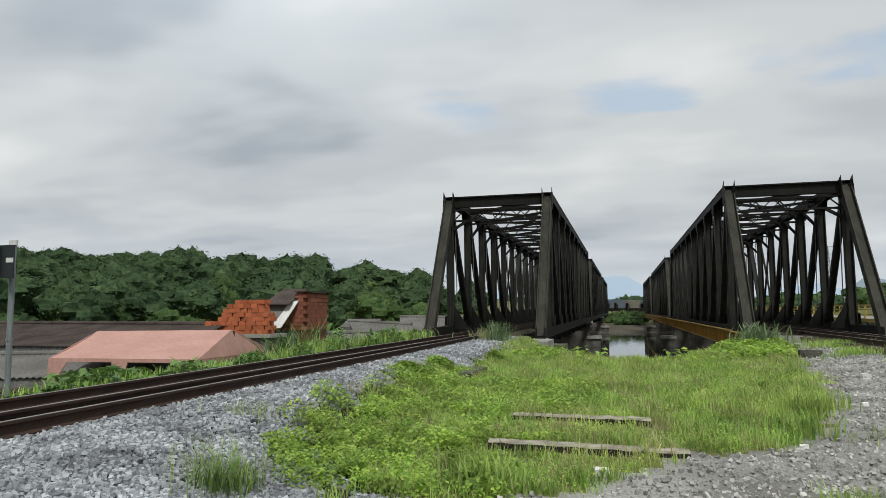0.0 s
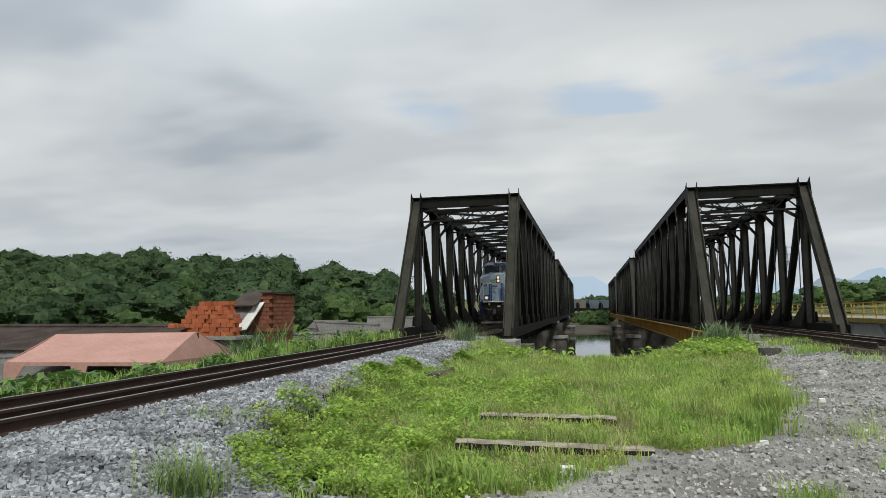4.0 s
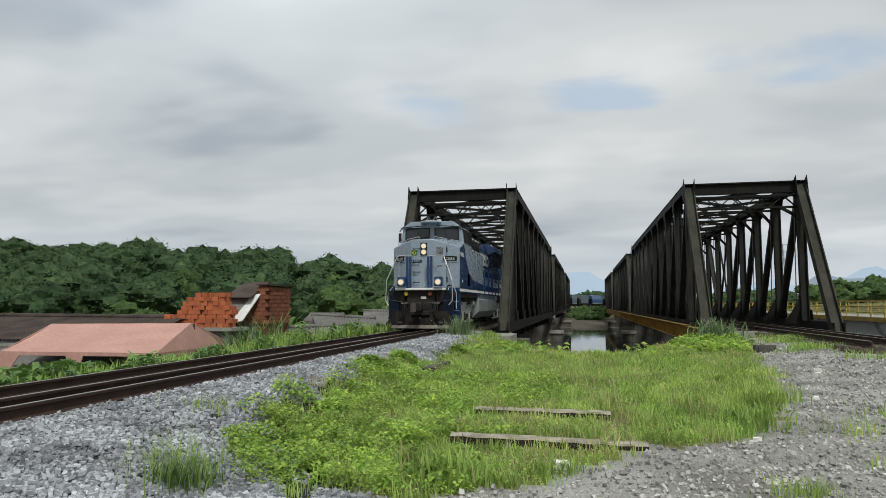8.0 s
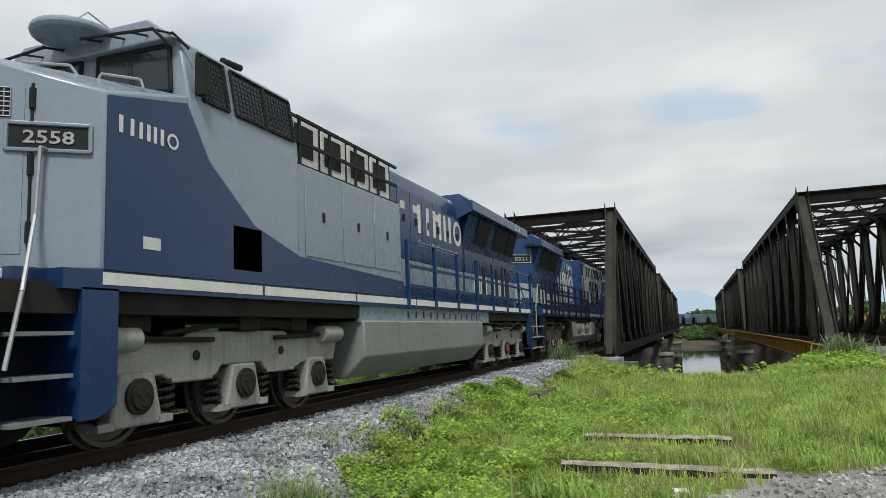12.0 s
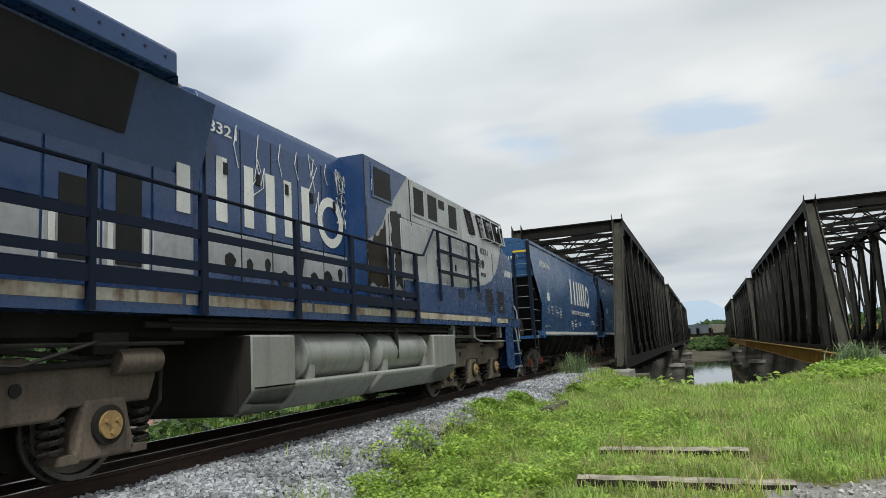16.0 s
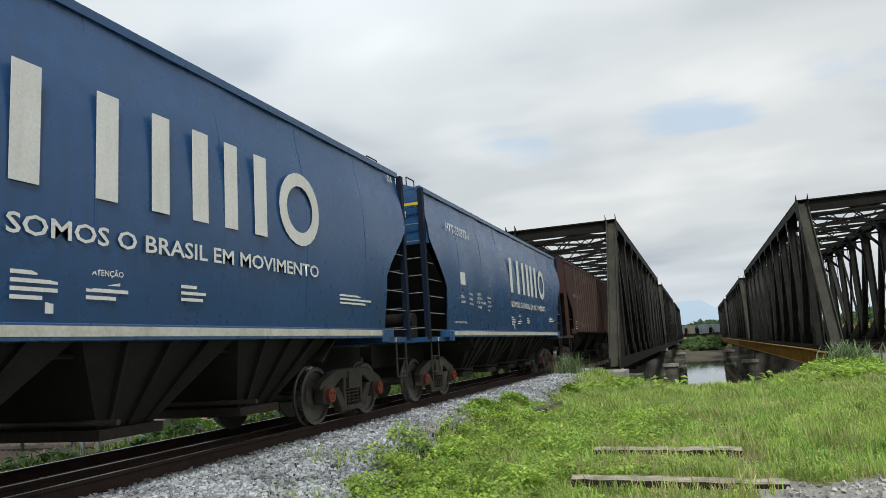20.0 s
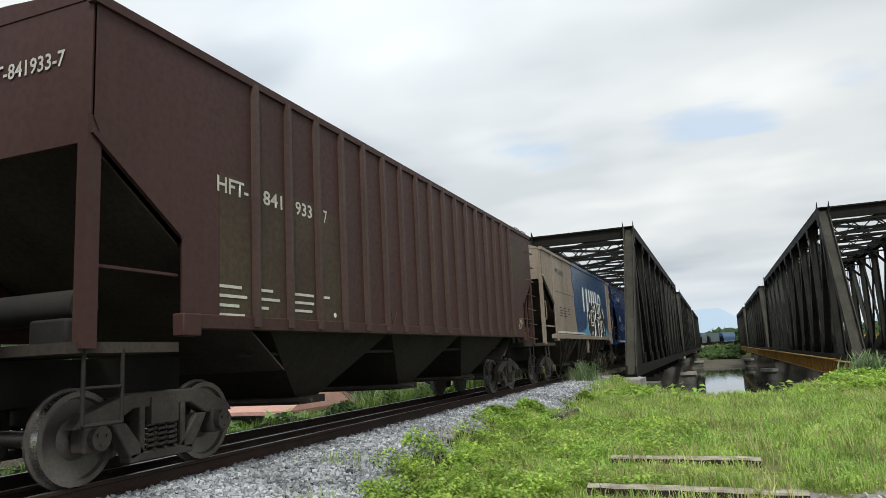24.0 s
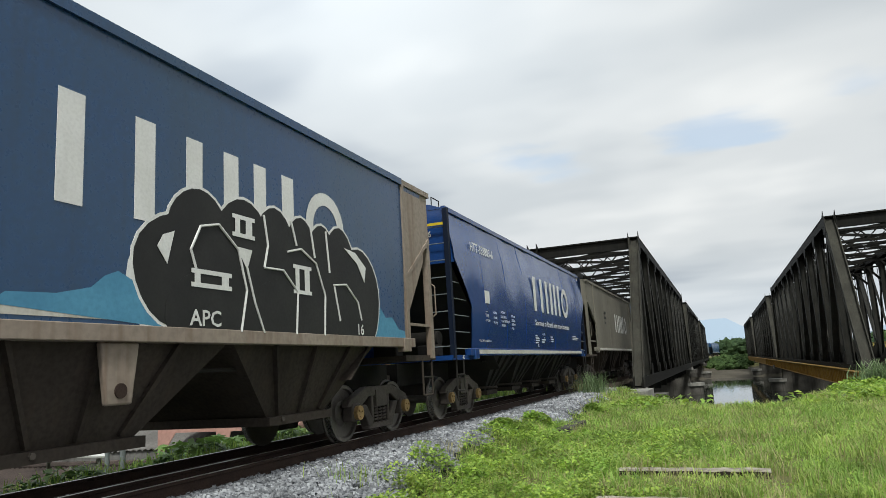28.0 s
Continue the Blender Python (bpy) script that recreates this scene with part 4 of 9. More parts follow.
track(TRACK_X, -70, 34.2, (-0.8, 0.2, 0.8), "rusty mixed-gauge track with three rails in grey ballast")
track(TRACK_B, 21.6, 35.0, (-0.8, 0.2, 0.8), "rusty disused track on weedy gravel")

# ---- truss bridges ----
SPAN, PANELS, HALF = 52.4, 11, 2.87
STEP = SPAN / PANELS
TOP = 7.55


def truss_span():
    t = thing("truss_span", "dark riveted steel through-truss railway bridge span", "bridge", "truss spans of the railway bridges")
    for s in (-1, 1):
        x = s * HALF
        c = B()
        c.box(x - 0.27, x + 0.27, STEP - 0.2, SPAN - STEP + 0.2, TOP + 0.12, TOP + 0.17)
        c.box(x - 0.25, x - 0.20, STEP - 0.1, SPAN - STEP + 0.1, TOP - 0.28, TOP + 0.12)
        c.box(x + 0.20, x + 0.25, STEP - 0.1, SPAN - STEP + 0.1, TOP - 0.28, TOP + 0.12)
        part("top_chord", c, M_STEEL, t)
        c = B()
        c.box(x - 0.25, x - 0.20, -0.3, SPAN + 0.3, -0.3, 0.18)
        c.box(x + 0.20, x + 0.25, -0.3, SPAN + 0.3, -0.3, 0.18)
        c.box(x - 0.27, x + 0.27, -0.3, SPAN + 0.3, -0.34, -0.3)
        part("bottom_chord", c, M_STEEL, t)
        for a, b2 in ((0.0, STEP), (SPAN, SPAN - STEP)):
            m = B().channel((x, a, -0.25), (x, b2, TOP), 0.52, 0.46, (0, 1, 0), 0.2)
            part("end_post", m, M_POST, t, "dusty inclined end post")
            d = 1 if b2 > a else -1
            for e in (-0.275, 0.275):
                g = B().prism([(b2 - d * 0.62, TOP - 0.75), (b2 - d * 0.38, TOP + 0.42), (b2 + d * 0.25, TOP + 0.1), (b2 + d * 0.5, TOP - 0.35)], "x", x + e - 0.012, x + e + 0.012)
                part("gusset_plate", g, M_STEEL, t)
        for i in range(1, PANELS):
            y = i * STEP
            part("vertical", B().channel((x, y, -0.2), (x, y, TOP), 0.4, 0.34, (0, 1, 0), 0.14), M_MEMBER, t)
            k = B().prism([(x - s * 0.2, 0.0), (x - s * 1.05, 0.0), (x - s * 0.24, 1.35)], "y", y - 0.03, y + 0.03)
            part("knee_plate", k, M_STEEL, t)
            for e in (-0.262, 0.262):
                part("joint_plate", B().prism([(y - 0.45, 0.2), (y - 0.3, 0.75), (y + 0.3, 0.75), (y + 0.45, 0.2)], "x", x + e - 0.01, x + e + 0.01), M_STEEL, t)
                part("joint_plate", B().prism([(y - 0.5, TOP - 0.25), (y - 0.3, TOP - 0.8), (y + 0.3, TOP - 0.8), (y + 0.5, TOP - 0.25)], "x", x + e - 0.01, x + e + 0.01), M_STEEL, t)
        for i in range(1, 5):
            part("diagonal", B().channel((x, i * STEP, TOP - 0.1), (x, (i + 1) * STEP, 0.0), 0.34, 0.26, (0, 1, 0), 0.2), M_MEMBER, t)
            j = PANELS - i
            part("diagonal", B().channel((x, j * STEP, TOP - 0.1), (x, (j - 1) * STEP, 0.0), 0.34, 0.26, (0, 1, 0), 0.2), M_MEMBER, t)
        for i in range(1, PANELS - 1):
            # pale bars added in each panel for light caught on the flange edges
            part("tie_bar", B().beam((x - s * 0.28, i * STEP + 0.12, TOP - 0.3), (x - s * 0.28, i * STEP + (0.5 if i % 2 else 0.85), 0.2), 0.035, 0.07, (0, 1, 0)), M_GLINT, t)
        for a, b2 in ((5, 6), (6, 5)):
            part("diagonal", B().beam((x, a * STEP, TOP - 0.1), (x, b2 * STEP, 0.0), 0.12, 0.2, (0, 1, 0)), M_STEEL, t)
    for i in range(1, PANELS):
        y = i * STEP
        end = i in (1, PANELS - 1)
        b = B()
        w = HALF - 0.2
        if end:
            b.box(-w, w, y - 0.16, y + 0.16, TOP + 0.1, TOP + 0.17)
            b.box(-w, w, y - 0.03, y + 0.03, TOP - 0.42, TOP + 0.1)
            b.box(-w, w, y - 0.16, y + 0.16, TOP - 0.46, TOP - 0.42)
            part("portal_beam", b, M_STEEL, t)
            b = B()
        for z in ((TOP - 0.62, TOP - 1.25) if end else (TOP - 0.05, TOP - 0.85)):
            b.box(-w, w, y - 0.11, y + 0.11, z - 0.05, z + 0.05)
        part("sway_strut", b, M_STEEL, t)
        zt, zb = (TOP - 0.62, TOP - 1.25) if end else (TOP - 0.1, TOP - 0.8)
        n = 8
        for k in range(n):
            xa, xb = -w + 2 * w * k / n, -w + 2 * w * (k + 1) / n
            part("lacing_bar", B().beam((xa, y, zt if k % 2 else zb), (xb, y, zb if k % 2 else zt), 0.05, 0.13, (0, 1, 0)), M_STEEL, t)
        for s in (-1, 1):
            part("knee_brace", B().beam((s * (w - 0.02), y, TOP - 1.75), (s * (w - 0.8), y, zb - 0.02), 0.14, 0.2, (0, 1, 0)), M_STEEL, t)
        if i < PANELS - 1:
            la = B()
            la.beam((-w, y, TOP - 0.05), (w, y + STEP, TOP - 0.05), 0.2, 0.14)
            la.beam((w, y, TOP - 0.2), (-w, y + STEP, TOP - 0.2), 0.2, 0.14)
            part("top_lateral", la, M_STEEL, t)
    for i in range(PANELS + 1):
        y = i * STEP
        b = B().box(-HALF + 0.2, HALF - 0.2, y - 0.02, y + 0.02, -0.95, -0.3).box(-HALF + 0.2, HALF - 0.2, y - 0.15, y + 0.15, -0.98, -0.95)
        part("floor_beam", b, M_STEEL, t)
    for s in (-0.95, 0.95):
        b = B().box(s - 0.02, s + 0.02, 0, SPAN, -0.85, -0.36).box(s - 0.14, s + 0.14, 0, SPAN, -0.38, -0.36).box(s - 0.14, s + 0.14, 0, SPAN, -0.87, -0.85)
        part("stringer", b, M_STEEL, t)
    for dx in (-0.8, 0.2, 0.8):
        part("rail", B().prism([(dx + p, q) for p, q in RAIL], "y", -1.0, SPAN + 1.0), M_RUST, t)
    me = mesh_of("bridge_sleeper", B().box(-1.3, 1.3, -0.11, 0.11, -0.36, -0.175), M_SLEEPER)
    for k in range(78):
        part("bridge_sleeper", me, M_SLEEPER, t).location = (0, 0.45 + k * 0.67, 0)
    for s in (-1, 1):
        for y in (0.1, SPAN - 0.1):
            part("bearing", B().box(s * HALF - 0.34, s * HALF + 0.34, y - 0.4, y + 0.4, -0.62, -0.34), M_CONC, t, "pale concrete bearing block")
    return t


first_span = truss_span()
STARTS = ((TRACK_X, 34.6), (TRACK_B, 35.5))
first_span.matrix_basis = pose(TRACK_X, 34.6, 0)
for bx_, y0 in STARTS:
    for k in range(3):
        if (bx_, k) != (TRACK_X, 0):
            copy_thing(first_span, pose(bx_, y0 + k * (SPAN + 1.6), 0))

# piers and abutments
for bx_, y0 in STARTS:
    for k in (1, 2):
        y = y0 + k * (SPAN + 1.6) - 0.8
        t = thing("bridge_pier", "weathered concrete river pier with rounded ends", "bridge pier", "river piers of the railway bridges")
        part("shaft", B().box(bx_ - 2.8, bx_ + 2.8, y - 0.85, y + 0.85, -7, -1.05), M_PIER, t)
        part("crosshead", B().box(bx_ - 3.6, bx_ + 3.6, y - 1.15, y + 1.15, -1.05, -0.63), M_PIER, t)
        for s in (-1, 1):
            part("column", B().cyl((bx_ + s * 3.2, y, -7), (bx_ + s * 3.2, y, -2.5), 0.95, 20), M_PIER, t)
            part("column_cap", B().cyl((bx_ + s * 3.2, y, -2.5), (bx_ + s * 3.2, y, -2.15), 1.12, 20), M_CONC, t)
    t = thing("bridge_abutment", "weathered concrete bridge abutment under the end posts", "abutment", "bridge abutments", kind="structure")
    part("seat_wall", B().box(bx_ - 4.1, bx_ + 4.1, y0 - 0.9, y0 + 1.0, -5, -0.63), M_PIER, t)
    part("back_wall", B().box(bx_ - 2.4, bx_ + 2.4, y0 - 1.25, y0 - 0.9, -5, -0.2), M_CONC, t)
    ye = y0 + 3 * SPAN + 3.2
    part("far_seat", B().box(bx_ - 4.1, bx_ + 4.1, ye - 1.0, ye + 1.2, -5, -0.63), M_CONC, t)
b = B()
for i in range(9):
    y = 15.6 + i * 2.1
    x = -3.5 - 0.06 * (y - 15.4)
    top = -0.37 - 0.035 * ((i * 5) % 3)
    b.box(x - 0.2 - 0.03 * (i % 2), x + 0.12 - 0.02 * (i % 3), y + 0.03 * (i % 3), y + 2.0, -1.3, top)
whole("kerb_wall", b, M_PIER, "low cracked concrete kerb wall holding the ballast", "kerb", kind="structure")
whole("ground_slab", B().box(-6.1, -3.2, 30.6, 33.6, -1.2, -0.32), M_CONC, "worn concrete slab before the bridge seat", "slab", kind="structure")

# yellow girder beside the second bridge
t = thing("yellow_side_girder", "long weathered yellow steel girder beside the truss bridge", "girder")
for k in range(31):
    ya, yb = 33.4 + k * 5.1, 33.4 + (k + 1) * 5.1 - (0.12 if k == 0 else 0.01)
    w = part("web_panel", B().box(5.22, 5.26, ya, yb, -0.78, -0.1 if k == 0 else -0.06), M_YELLOW, t)
    if k < 14:
        for i in range(9):
            part("stiffener", B().box(5.16, 5.22, ya + 0.2 + i * 0.56, ya + 0.23 + i * 0.56, -0.76, -0.12), M_YELLOW, w)
    part("flange", B().box(5.12, 5.42, ya, yb, -0.1 if k == 0 else -0.06, -0.07 if k == 0 else -0.03), M_YELLOW, t)
    part("base_flange", B().box(5.12, 5.42, ya, yb, -0.81, -0.78), M_YELLOW, t)

# third bridge: grey deck girder with a yellow railing
t = thing("deck_girder_bridge", "grey deck girder bridge with pale yellow railings", "bridge")
DX = 16.8
part("deck", B().box(DX, DX + 5, 30, 200, -0.05, 0.22), M_CONC, t)
part("kerb_rail", B().box(DX - 0.08, DX, 30, 200, -0.02, 0.26), M_FENCE, t)
for k in range(17):
    part("web_plate", B().box(DX + 0.12, DX + 0.17, 30 + k * 10, 39.97 + k * 10, -1.7, -0.05), M_GIRDER, t, "pale grey girder plate")
    part("strut", B().beam((DX + 0.06, 33 + k * 10, -1.6), (DX - 0.02, 35.5 + k * 10, -0.03), 0.12, 0.12), M_GALV, t)
for s in (0.0, 4.9):
    rail_part = part("railing", B().box(DX + s - 0.03, DX + s + 0.03, 30, 200, 1.2, 1.27).box(DX + s - 0.02, DX + s + 0.02, 30, 200, 0.85, 0.9).box(DX + s - 0.02, DX + s + 0.02, 30, 200, 0.5, 0.55), M_FENCE, t, "pale yellow painted railing")
    post = mesh_of("railing_post", B().box(DX + s - 0.035, DX + s + 0.035, -0.035, 0.035, 0.22, 1.2), M_FENCE)
    for k in range(86):
        part("railing_post", post, M_FENCE, rail_part).location = (0, 30 + k * 1.98, 0)
for k in range(1, 6):
    part("pier", B().cyl((DX + 2.5, 30 + k * 32, -7), (DX + 2.5, 30 + k * 32, -1.7), 1.0, 16), M_CONC, t)

# ---- village below the line ----
def roof_sheet(name, a, b2, c, d, material, label, waves=40, drop=0.0, amp=0.03):
    """A corrugated roof between eave a-b and ridge d-c, with its own thickness, on a plain rendered wall."""
    a, b2, c, d = (Vector(p) for p in (a, b2, c, d))
    t = thing(name, label, "house", "village roofs")
    bm_ = B()
    n, rows = waves * 4, 5
    for side in (0.0, -0.02):
        base = len(bm_.v)
        for j in range(rows + 1):
            for i in range(n + 1):
                u, v = i / n, j / rows
                p = (a * (1 - u) + b2 * u) * (1 - v) + (d * (1 - u) + c * u) * v
                lap = 0.035 * (v * 3 - math.floor(v * 3 - 1e-6))
                bm_.v.append((p.x, p.y, p.z + amp * math.sin(6.2832 * waves * u) - lap + side))
        for j in range(rows):
            for i in range(n):
                q = base + j * (n + 1) + i
                bm_.f.append((q, q + 1, q + n + 2, q + n + 1))
    part("roof_sheet", bm_, material, t)
    k = max(6, waves // 3)
    for i in range(k):
        p, q = d + (c - d) * (i / k), d + (c - d) * ((i + 1.06) / k)
        part("ridge_tile", B().cyl(p, q + Vector((0, 0, 0.02)), 0.11, 8), material, t)
    for p, q in ((a, b2), (b2, c), (c, d), (d, a)):
        ins = (a + b2 + c + d) / 4
        p2, q2 = p + (ins - p) * 0.06, q + (ins - q) * 0.06
        dirn = (q2 - p2)
        nrm = Vector((-dirn.y, dirn.x, 0)).normalized() * 0.07
        w = B().add([(p2.x + nrm.x, p2.y + nrm.y, -3.6), (q2.x + nrm.x, q2.y + nrm.y, -3.6), (q2.x + nrm.x, q2.y + nrm.y, q2.z - 0.06), (p2.x + nrm.x, p2.y + nrm.y, p2.z - 0.06),
               (p2.x - nrm.x, p2.y - nrm.y, -3.6), (q2.x - nrm.x, q2.y - nrm.y, -3.6), (q2.x - nrm.x, q2.y - nrm.y, q2.z - 0.06), (p2.x - nrm.x, p2.y - nrm.y, p2.z - 0.06)],
              [(0, 1, 2, 3), (7, 6, 5, 4), (0, 4, 5, 1), (2, 6, 7, 3), (1, 5, 6, 2), (0, 3, 7, 4)])
        part("wall", w, M_WALL, t)
    return t


roof_sheet("village_house", (-29, 24.6, -0.25), (-16.2, 23.4, -0.2), (-17.4, 28.0, 0.55), (-32, 30.0, 0.62), M_ROOF, "long house under a dark stained fibre-cement roof", 70)
roof_sheet("village_house", (-25.5, 17.5, -1.1), (-16.8, 19.6, -0.95), (-18.5, 23.2, -0.45), (-28, 22.4, -0.55), M_ROOF_B, "low shed under a pale grey fibre-cement roof", 40)
roof_sheet("village_house", (-21.5, 13.2, -1.75), (-14.6, 14.4, -1.65), (-15.8, 17.0, -1.2), (-23.5, 16.8, -1.25), M_ROOF, "low shed under a dirty fibre-cement roof", 34)
roof_sheet("village_house", (-16.3, 31.0, -0.75), (-10.9, 30.0, -0.65), (-11.6, 33.5, 0.05), (-16.8, 34.2, -0.15), M_ROOF_B, "house under a pale corrugated roof", 26)
roof_sheet("village_house", (-15.0, 37.5, -0.1), (-10.9, 36.0, -0.1), (-12.6, 41, 0.25), (-17.5, 43, 0.45), M_ROOF_B, "house under a flat pale roof beyond the bridge", 20)
roof_sheet("village_house", (-17.0, 52, -0.4), (-11.5, 51, -0.4), (-12.5, 56, 0.5), (-18.5, 57, 0.6), M_ROOF_B, "small house under a pale roof beside the river", 22)
roof_sheet("village_house", (-27, 64, -0.4), (-23, 63, -0.4), (-23.5, 66, 0.2), (-27.5, 67, 0.2), M_ROOF_B, "small pale house among the trees", 20)

# salmon tarpaulin canopy on posts
t = thing("tarpaulin_canopy", "faded salmon tarpaulin canopy on dark posts", "canopy")
E0, E1, R0, R1 = Vector((-17.3, 18.0, -0.30)), Vector((-12.05, 18.0, -0.29)), Vector((-19.0, 22.0, 0.42)), Vector((-13.4, 22.0, 0.46))
b = B()
n = 12
for side in (0, -0.03):
    base = len(b.v)
    for j in range(5):
        for i in range(n + 1):
            u, v = i / n, j / 4
            p = E0.lerp(E1, u).lerp(R0.lerp(R1, u), v)
            b.v.append((p.x, p.y, p.z - 0.05 * math.sin(math.pi * v) - 0.02 * math.sin(u * 9.4) ** 2 + side))
    for j in range(4):
        for i in range(n):
            q = base + j * (n + 1) + i
            b.f.append((q, q + 1, q + n + 2, q + n + 1))
part("front_sheet", b, M_TARP, t)
back = Vector((-0.6, 3.4, -0.75))
b = B().add([R0, R1, R1 + back, R0 + back, *(p - Vector((0, 0, 0.03)) for p in (R0, R1, R1 + back, R0 + back))], [(0, 1, 2, 3), (7, 6, 5, 4), (0, 4, 5, 1), (1, 5, 6, 2), (2, 6, 7, 3), (3, 7, 4, 0)])
part("back_sheet", b, M_TARP, t)
for e, r in ((E0, R0), (E1, R1)):
    o = Vector((0.03, 0, 0))
    low = Vector((0, 0, -0.4))
    b = B()
    q = e.lerp(r, 0.45)
    b.add([e, r, q + low * 0.3, e + low, e + o, r + o, q + low * 0.3 + o, e + low + o], [(0, 1, 2, 3), (7, 6, 5, 4), (0, 4, 5, 1), (1, 5, 6, 2), (2, 6, 7, 3), (3, 7, 4, 0)])
    part("side_flap", b, M_TARP, t)
    for p in (e, r):
        part("post", B().cyl((p.x + 0.05, p.y + 0.05, -3.4), (p.x + 0.05, p.y + 0.05, p.z - 0.04), 0.05, 8), M_RUST, t)
part("post", B().cyl((-14.7, 18.05, -3.4), (-14.7, 18.05, -0.36), 0.05, 8), M_RUST, t)
gable = R1 + back
low = Vector((0, 0, -0.22))
q = Vector((0.03, 0, 0))
b = B().add([E1, R1, gable, gable + low, E1 + low, E1 + q, R1 + q, gable + q, gable + low + q, E1 + low + q],
            [(0, 1, 2, 3, 4), (9, 8, 7, 6, 5), (0, 5, 6, 1), (1, 6, 7, 2), (2, 7, 8, 3), (3, 8, 9, 4), (4, 9, 5, 0)])
part("gable_flap", b, M_TARP, t, smooth=0)
for xa, xb, xc, xd in ((-17.3, -16.55, -17.1, -17.3), (-15.0, -14.4, -14.62, -14.8), (-12.7, -12.05, -12.05, -12.25)):
    part("corner_flap", B().prism([(xa, -0.36), (xb, -0.36), (xc, -1.1), (xd, -1.1)], "y", 17.96, 17.985), M_TARP, t, smooth=0)
part("valance", B().box(E0.x, E1.x, 17.97, 18.0, -0.40, -0.29), M_TARP, t)

# stack of hollow bricks on a slab
t = thing("brick_stack", "stack of new orange hollow clay bricks on a slab", "bricks")
part("slab", B().box(-18.1, -14.9, 27.6, 29.2, -0.05, 0.1), M_CONC, t)
part("slab_wall", B().box(-17.9, -15.1, 27.8, 29.0, -3.6, -0.05), M_WALL, t)
brick = B().box(-0.142, 0.142, -0.09, 0.09, 0, 0.185)
brick_me = mesh_of("brick", brick, M_BRICK)
for row in range(8):
    for i in range(9 if row < 6 else 7):
        for d in range(2):
            if (row == 7 and i % 3 == 1) or (row > 3 and i == 0) or (row > 4 and i == 8 and row % 2):
                continue
            ob = part("brick", brick_me, M_BRICK, t)
            ob.matrix_basis = pose(-17.7 + i * 0.298 + (0.1 if row % 2 else 0) + (0.3 if row > 5 else 0) + rng.uniform(-0.03, 0.03), 28.0 + d * 0.4 + rng.uniform(-0.05, 0.05), 0.1 + row * 0.192, 0, 0, rng.uniform(-9, 9))
for i in range(14):
    part("brick", brick_me, M_BRICK, t).matrix_basis = pose(-18.25 + rng.uniform(-0.2, 0.35), 27.8 + rng.uniform(0, 0.5), 0.1 + 0.18 * (i % 3), rng.uniform(-20, 20), rng.uniform(-20, 20), rng.uniform(0, 180))

# unfinished brick house with a patched roof
t = thing("brick_house", "unfinished hollow-brick house with a dark patched roof", "house")
part("core_wall", B().box(-16.15, -14.95, 30.15, 32.6, -3.6, 1.42), M_WALL, t)
part("gable_wall", B().box(-14.94, -14.5, 30.15, 32.6, -3.6, 2.0), M_OLDBRICK, t)
old_me = mesh_of("wall_brick", B().box(-0.14, 0.14, -0.06, 0.06, 0.01, 0.182), M_OLDBRICK)
for row in range(9):
    for i in range(9):
        x = -16.0 + i * 0.293 + (0.14 if row % 2 else 0)
        if x < -14.4 and (row < 6 or x > -14.9):
            part("wall_brick", old_me, M_OLDBRICK, t).matrix_basis = pose(x, 30.12 + rng.uniform(-0.01, 0.01), 0.2 + row * 0.19)
for row in range(9):
    for i in range(8):
        part("wall_brick", old_me, M_OLDBRICK, t).matrix_basis = pose(-14.46 + rng.uniform(-0.01, 0.01), 30.3 + i * 0.293 + (0.14 if row % 2 else 0), 0.2 + row * 0.19, 0, 0, 90)
part("roof", B().prism([(29.5, 1.40), (31.4, 2.14), (31.4, 2.2), (29.5, 1.46)], "x", -16.3, -14.98), M_ROOF, t)
part("roof_edge", B().prism([(29.95, 2.01), (32.8, 2.06), (32.8, 2.11), (29.95, 2.06)], "x", -14.96, -14.3), M_ROOF, t)
part("leaning_board", B().add([(-16.0, 29.2, 0.3), (-15.2, 29.1, 0.35), (-14.75, 30.0, 1.6), (-15.5, 30.0, 1.55), (-16.0, 29.25, 0.28), (-15.2, 29.15, 0.33), (-14.75, 30.05, 1.58), (-15.5, 30.05, 1.53)],
     [(0, 1, 2, 3), (7, 6, 5, 4), (0, 4, 5, 1), (1, 5, 6, 2), (2, 6, 7, 3), (3, 7, 4, 0)]), M_WHITE, t, "leaning white board")
part("side_sheet", B().add([(-16.6, 29.3, 0.4), (-15.8, 29.2, 0.3), (-15.2, 29.9, 1.5), (-16.1, 29.9, 1.55), (-16.6, 29.35, 0.38), (-15.8, 29.25, 0.28), (-15.2, 29.95, 1.48), (-16.1, 29.95, 1.53)],
     [(0, 1, 2, 3), (7, 6, 5, 4), (0, 4, 5, 1), (1, 5, 6, 2), (2, 6, 7, 3), (3, 7, 4, 0)]), M_ROOF_B, t, "grey corrugated sheet")

# signs seen from behind
SX, SY = -11.63, 10.75
t = thing("track_sign", "dark sign plate seen from behind on a galvanised post", "sign", "track side signs")
part("post", B().cyl((SX - 0.03, SY, -1.6), (SX - 0.03, SY, 2.38), 0.045, 10), M_GALV, t)
part("plate", B().box(SX - 0.42, SX + 0.34, SY + 0.05, SY + 0.07, 1.76, 2.4), M_SIGN, t)
part("sticker", B().box(SX + 0.17, SX + 0.33, SY + 0.035, SY + 0.048, 2.06, 2.15), M_LABEL, t)
t = thing("track_sign", "galvanised sign post with a pale lamp on top", "sign", "track side signs")
part("post", B().cyl((SX + 0.06, SY + 0.3, -1.6), (SX + 0.06, SY + 0.3, 2.42), 0.055, 10), M_GALV, t)
part("cap", B().cyl((SX + 0.06, SY + 0.3, 2.42), (SX + 0.06, SY + 0.3, 2.52), 0.075, 10), M_LABEL, t)
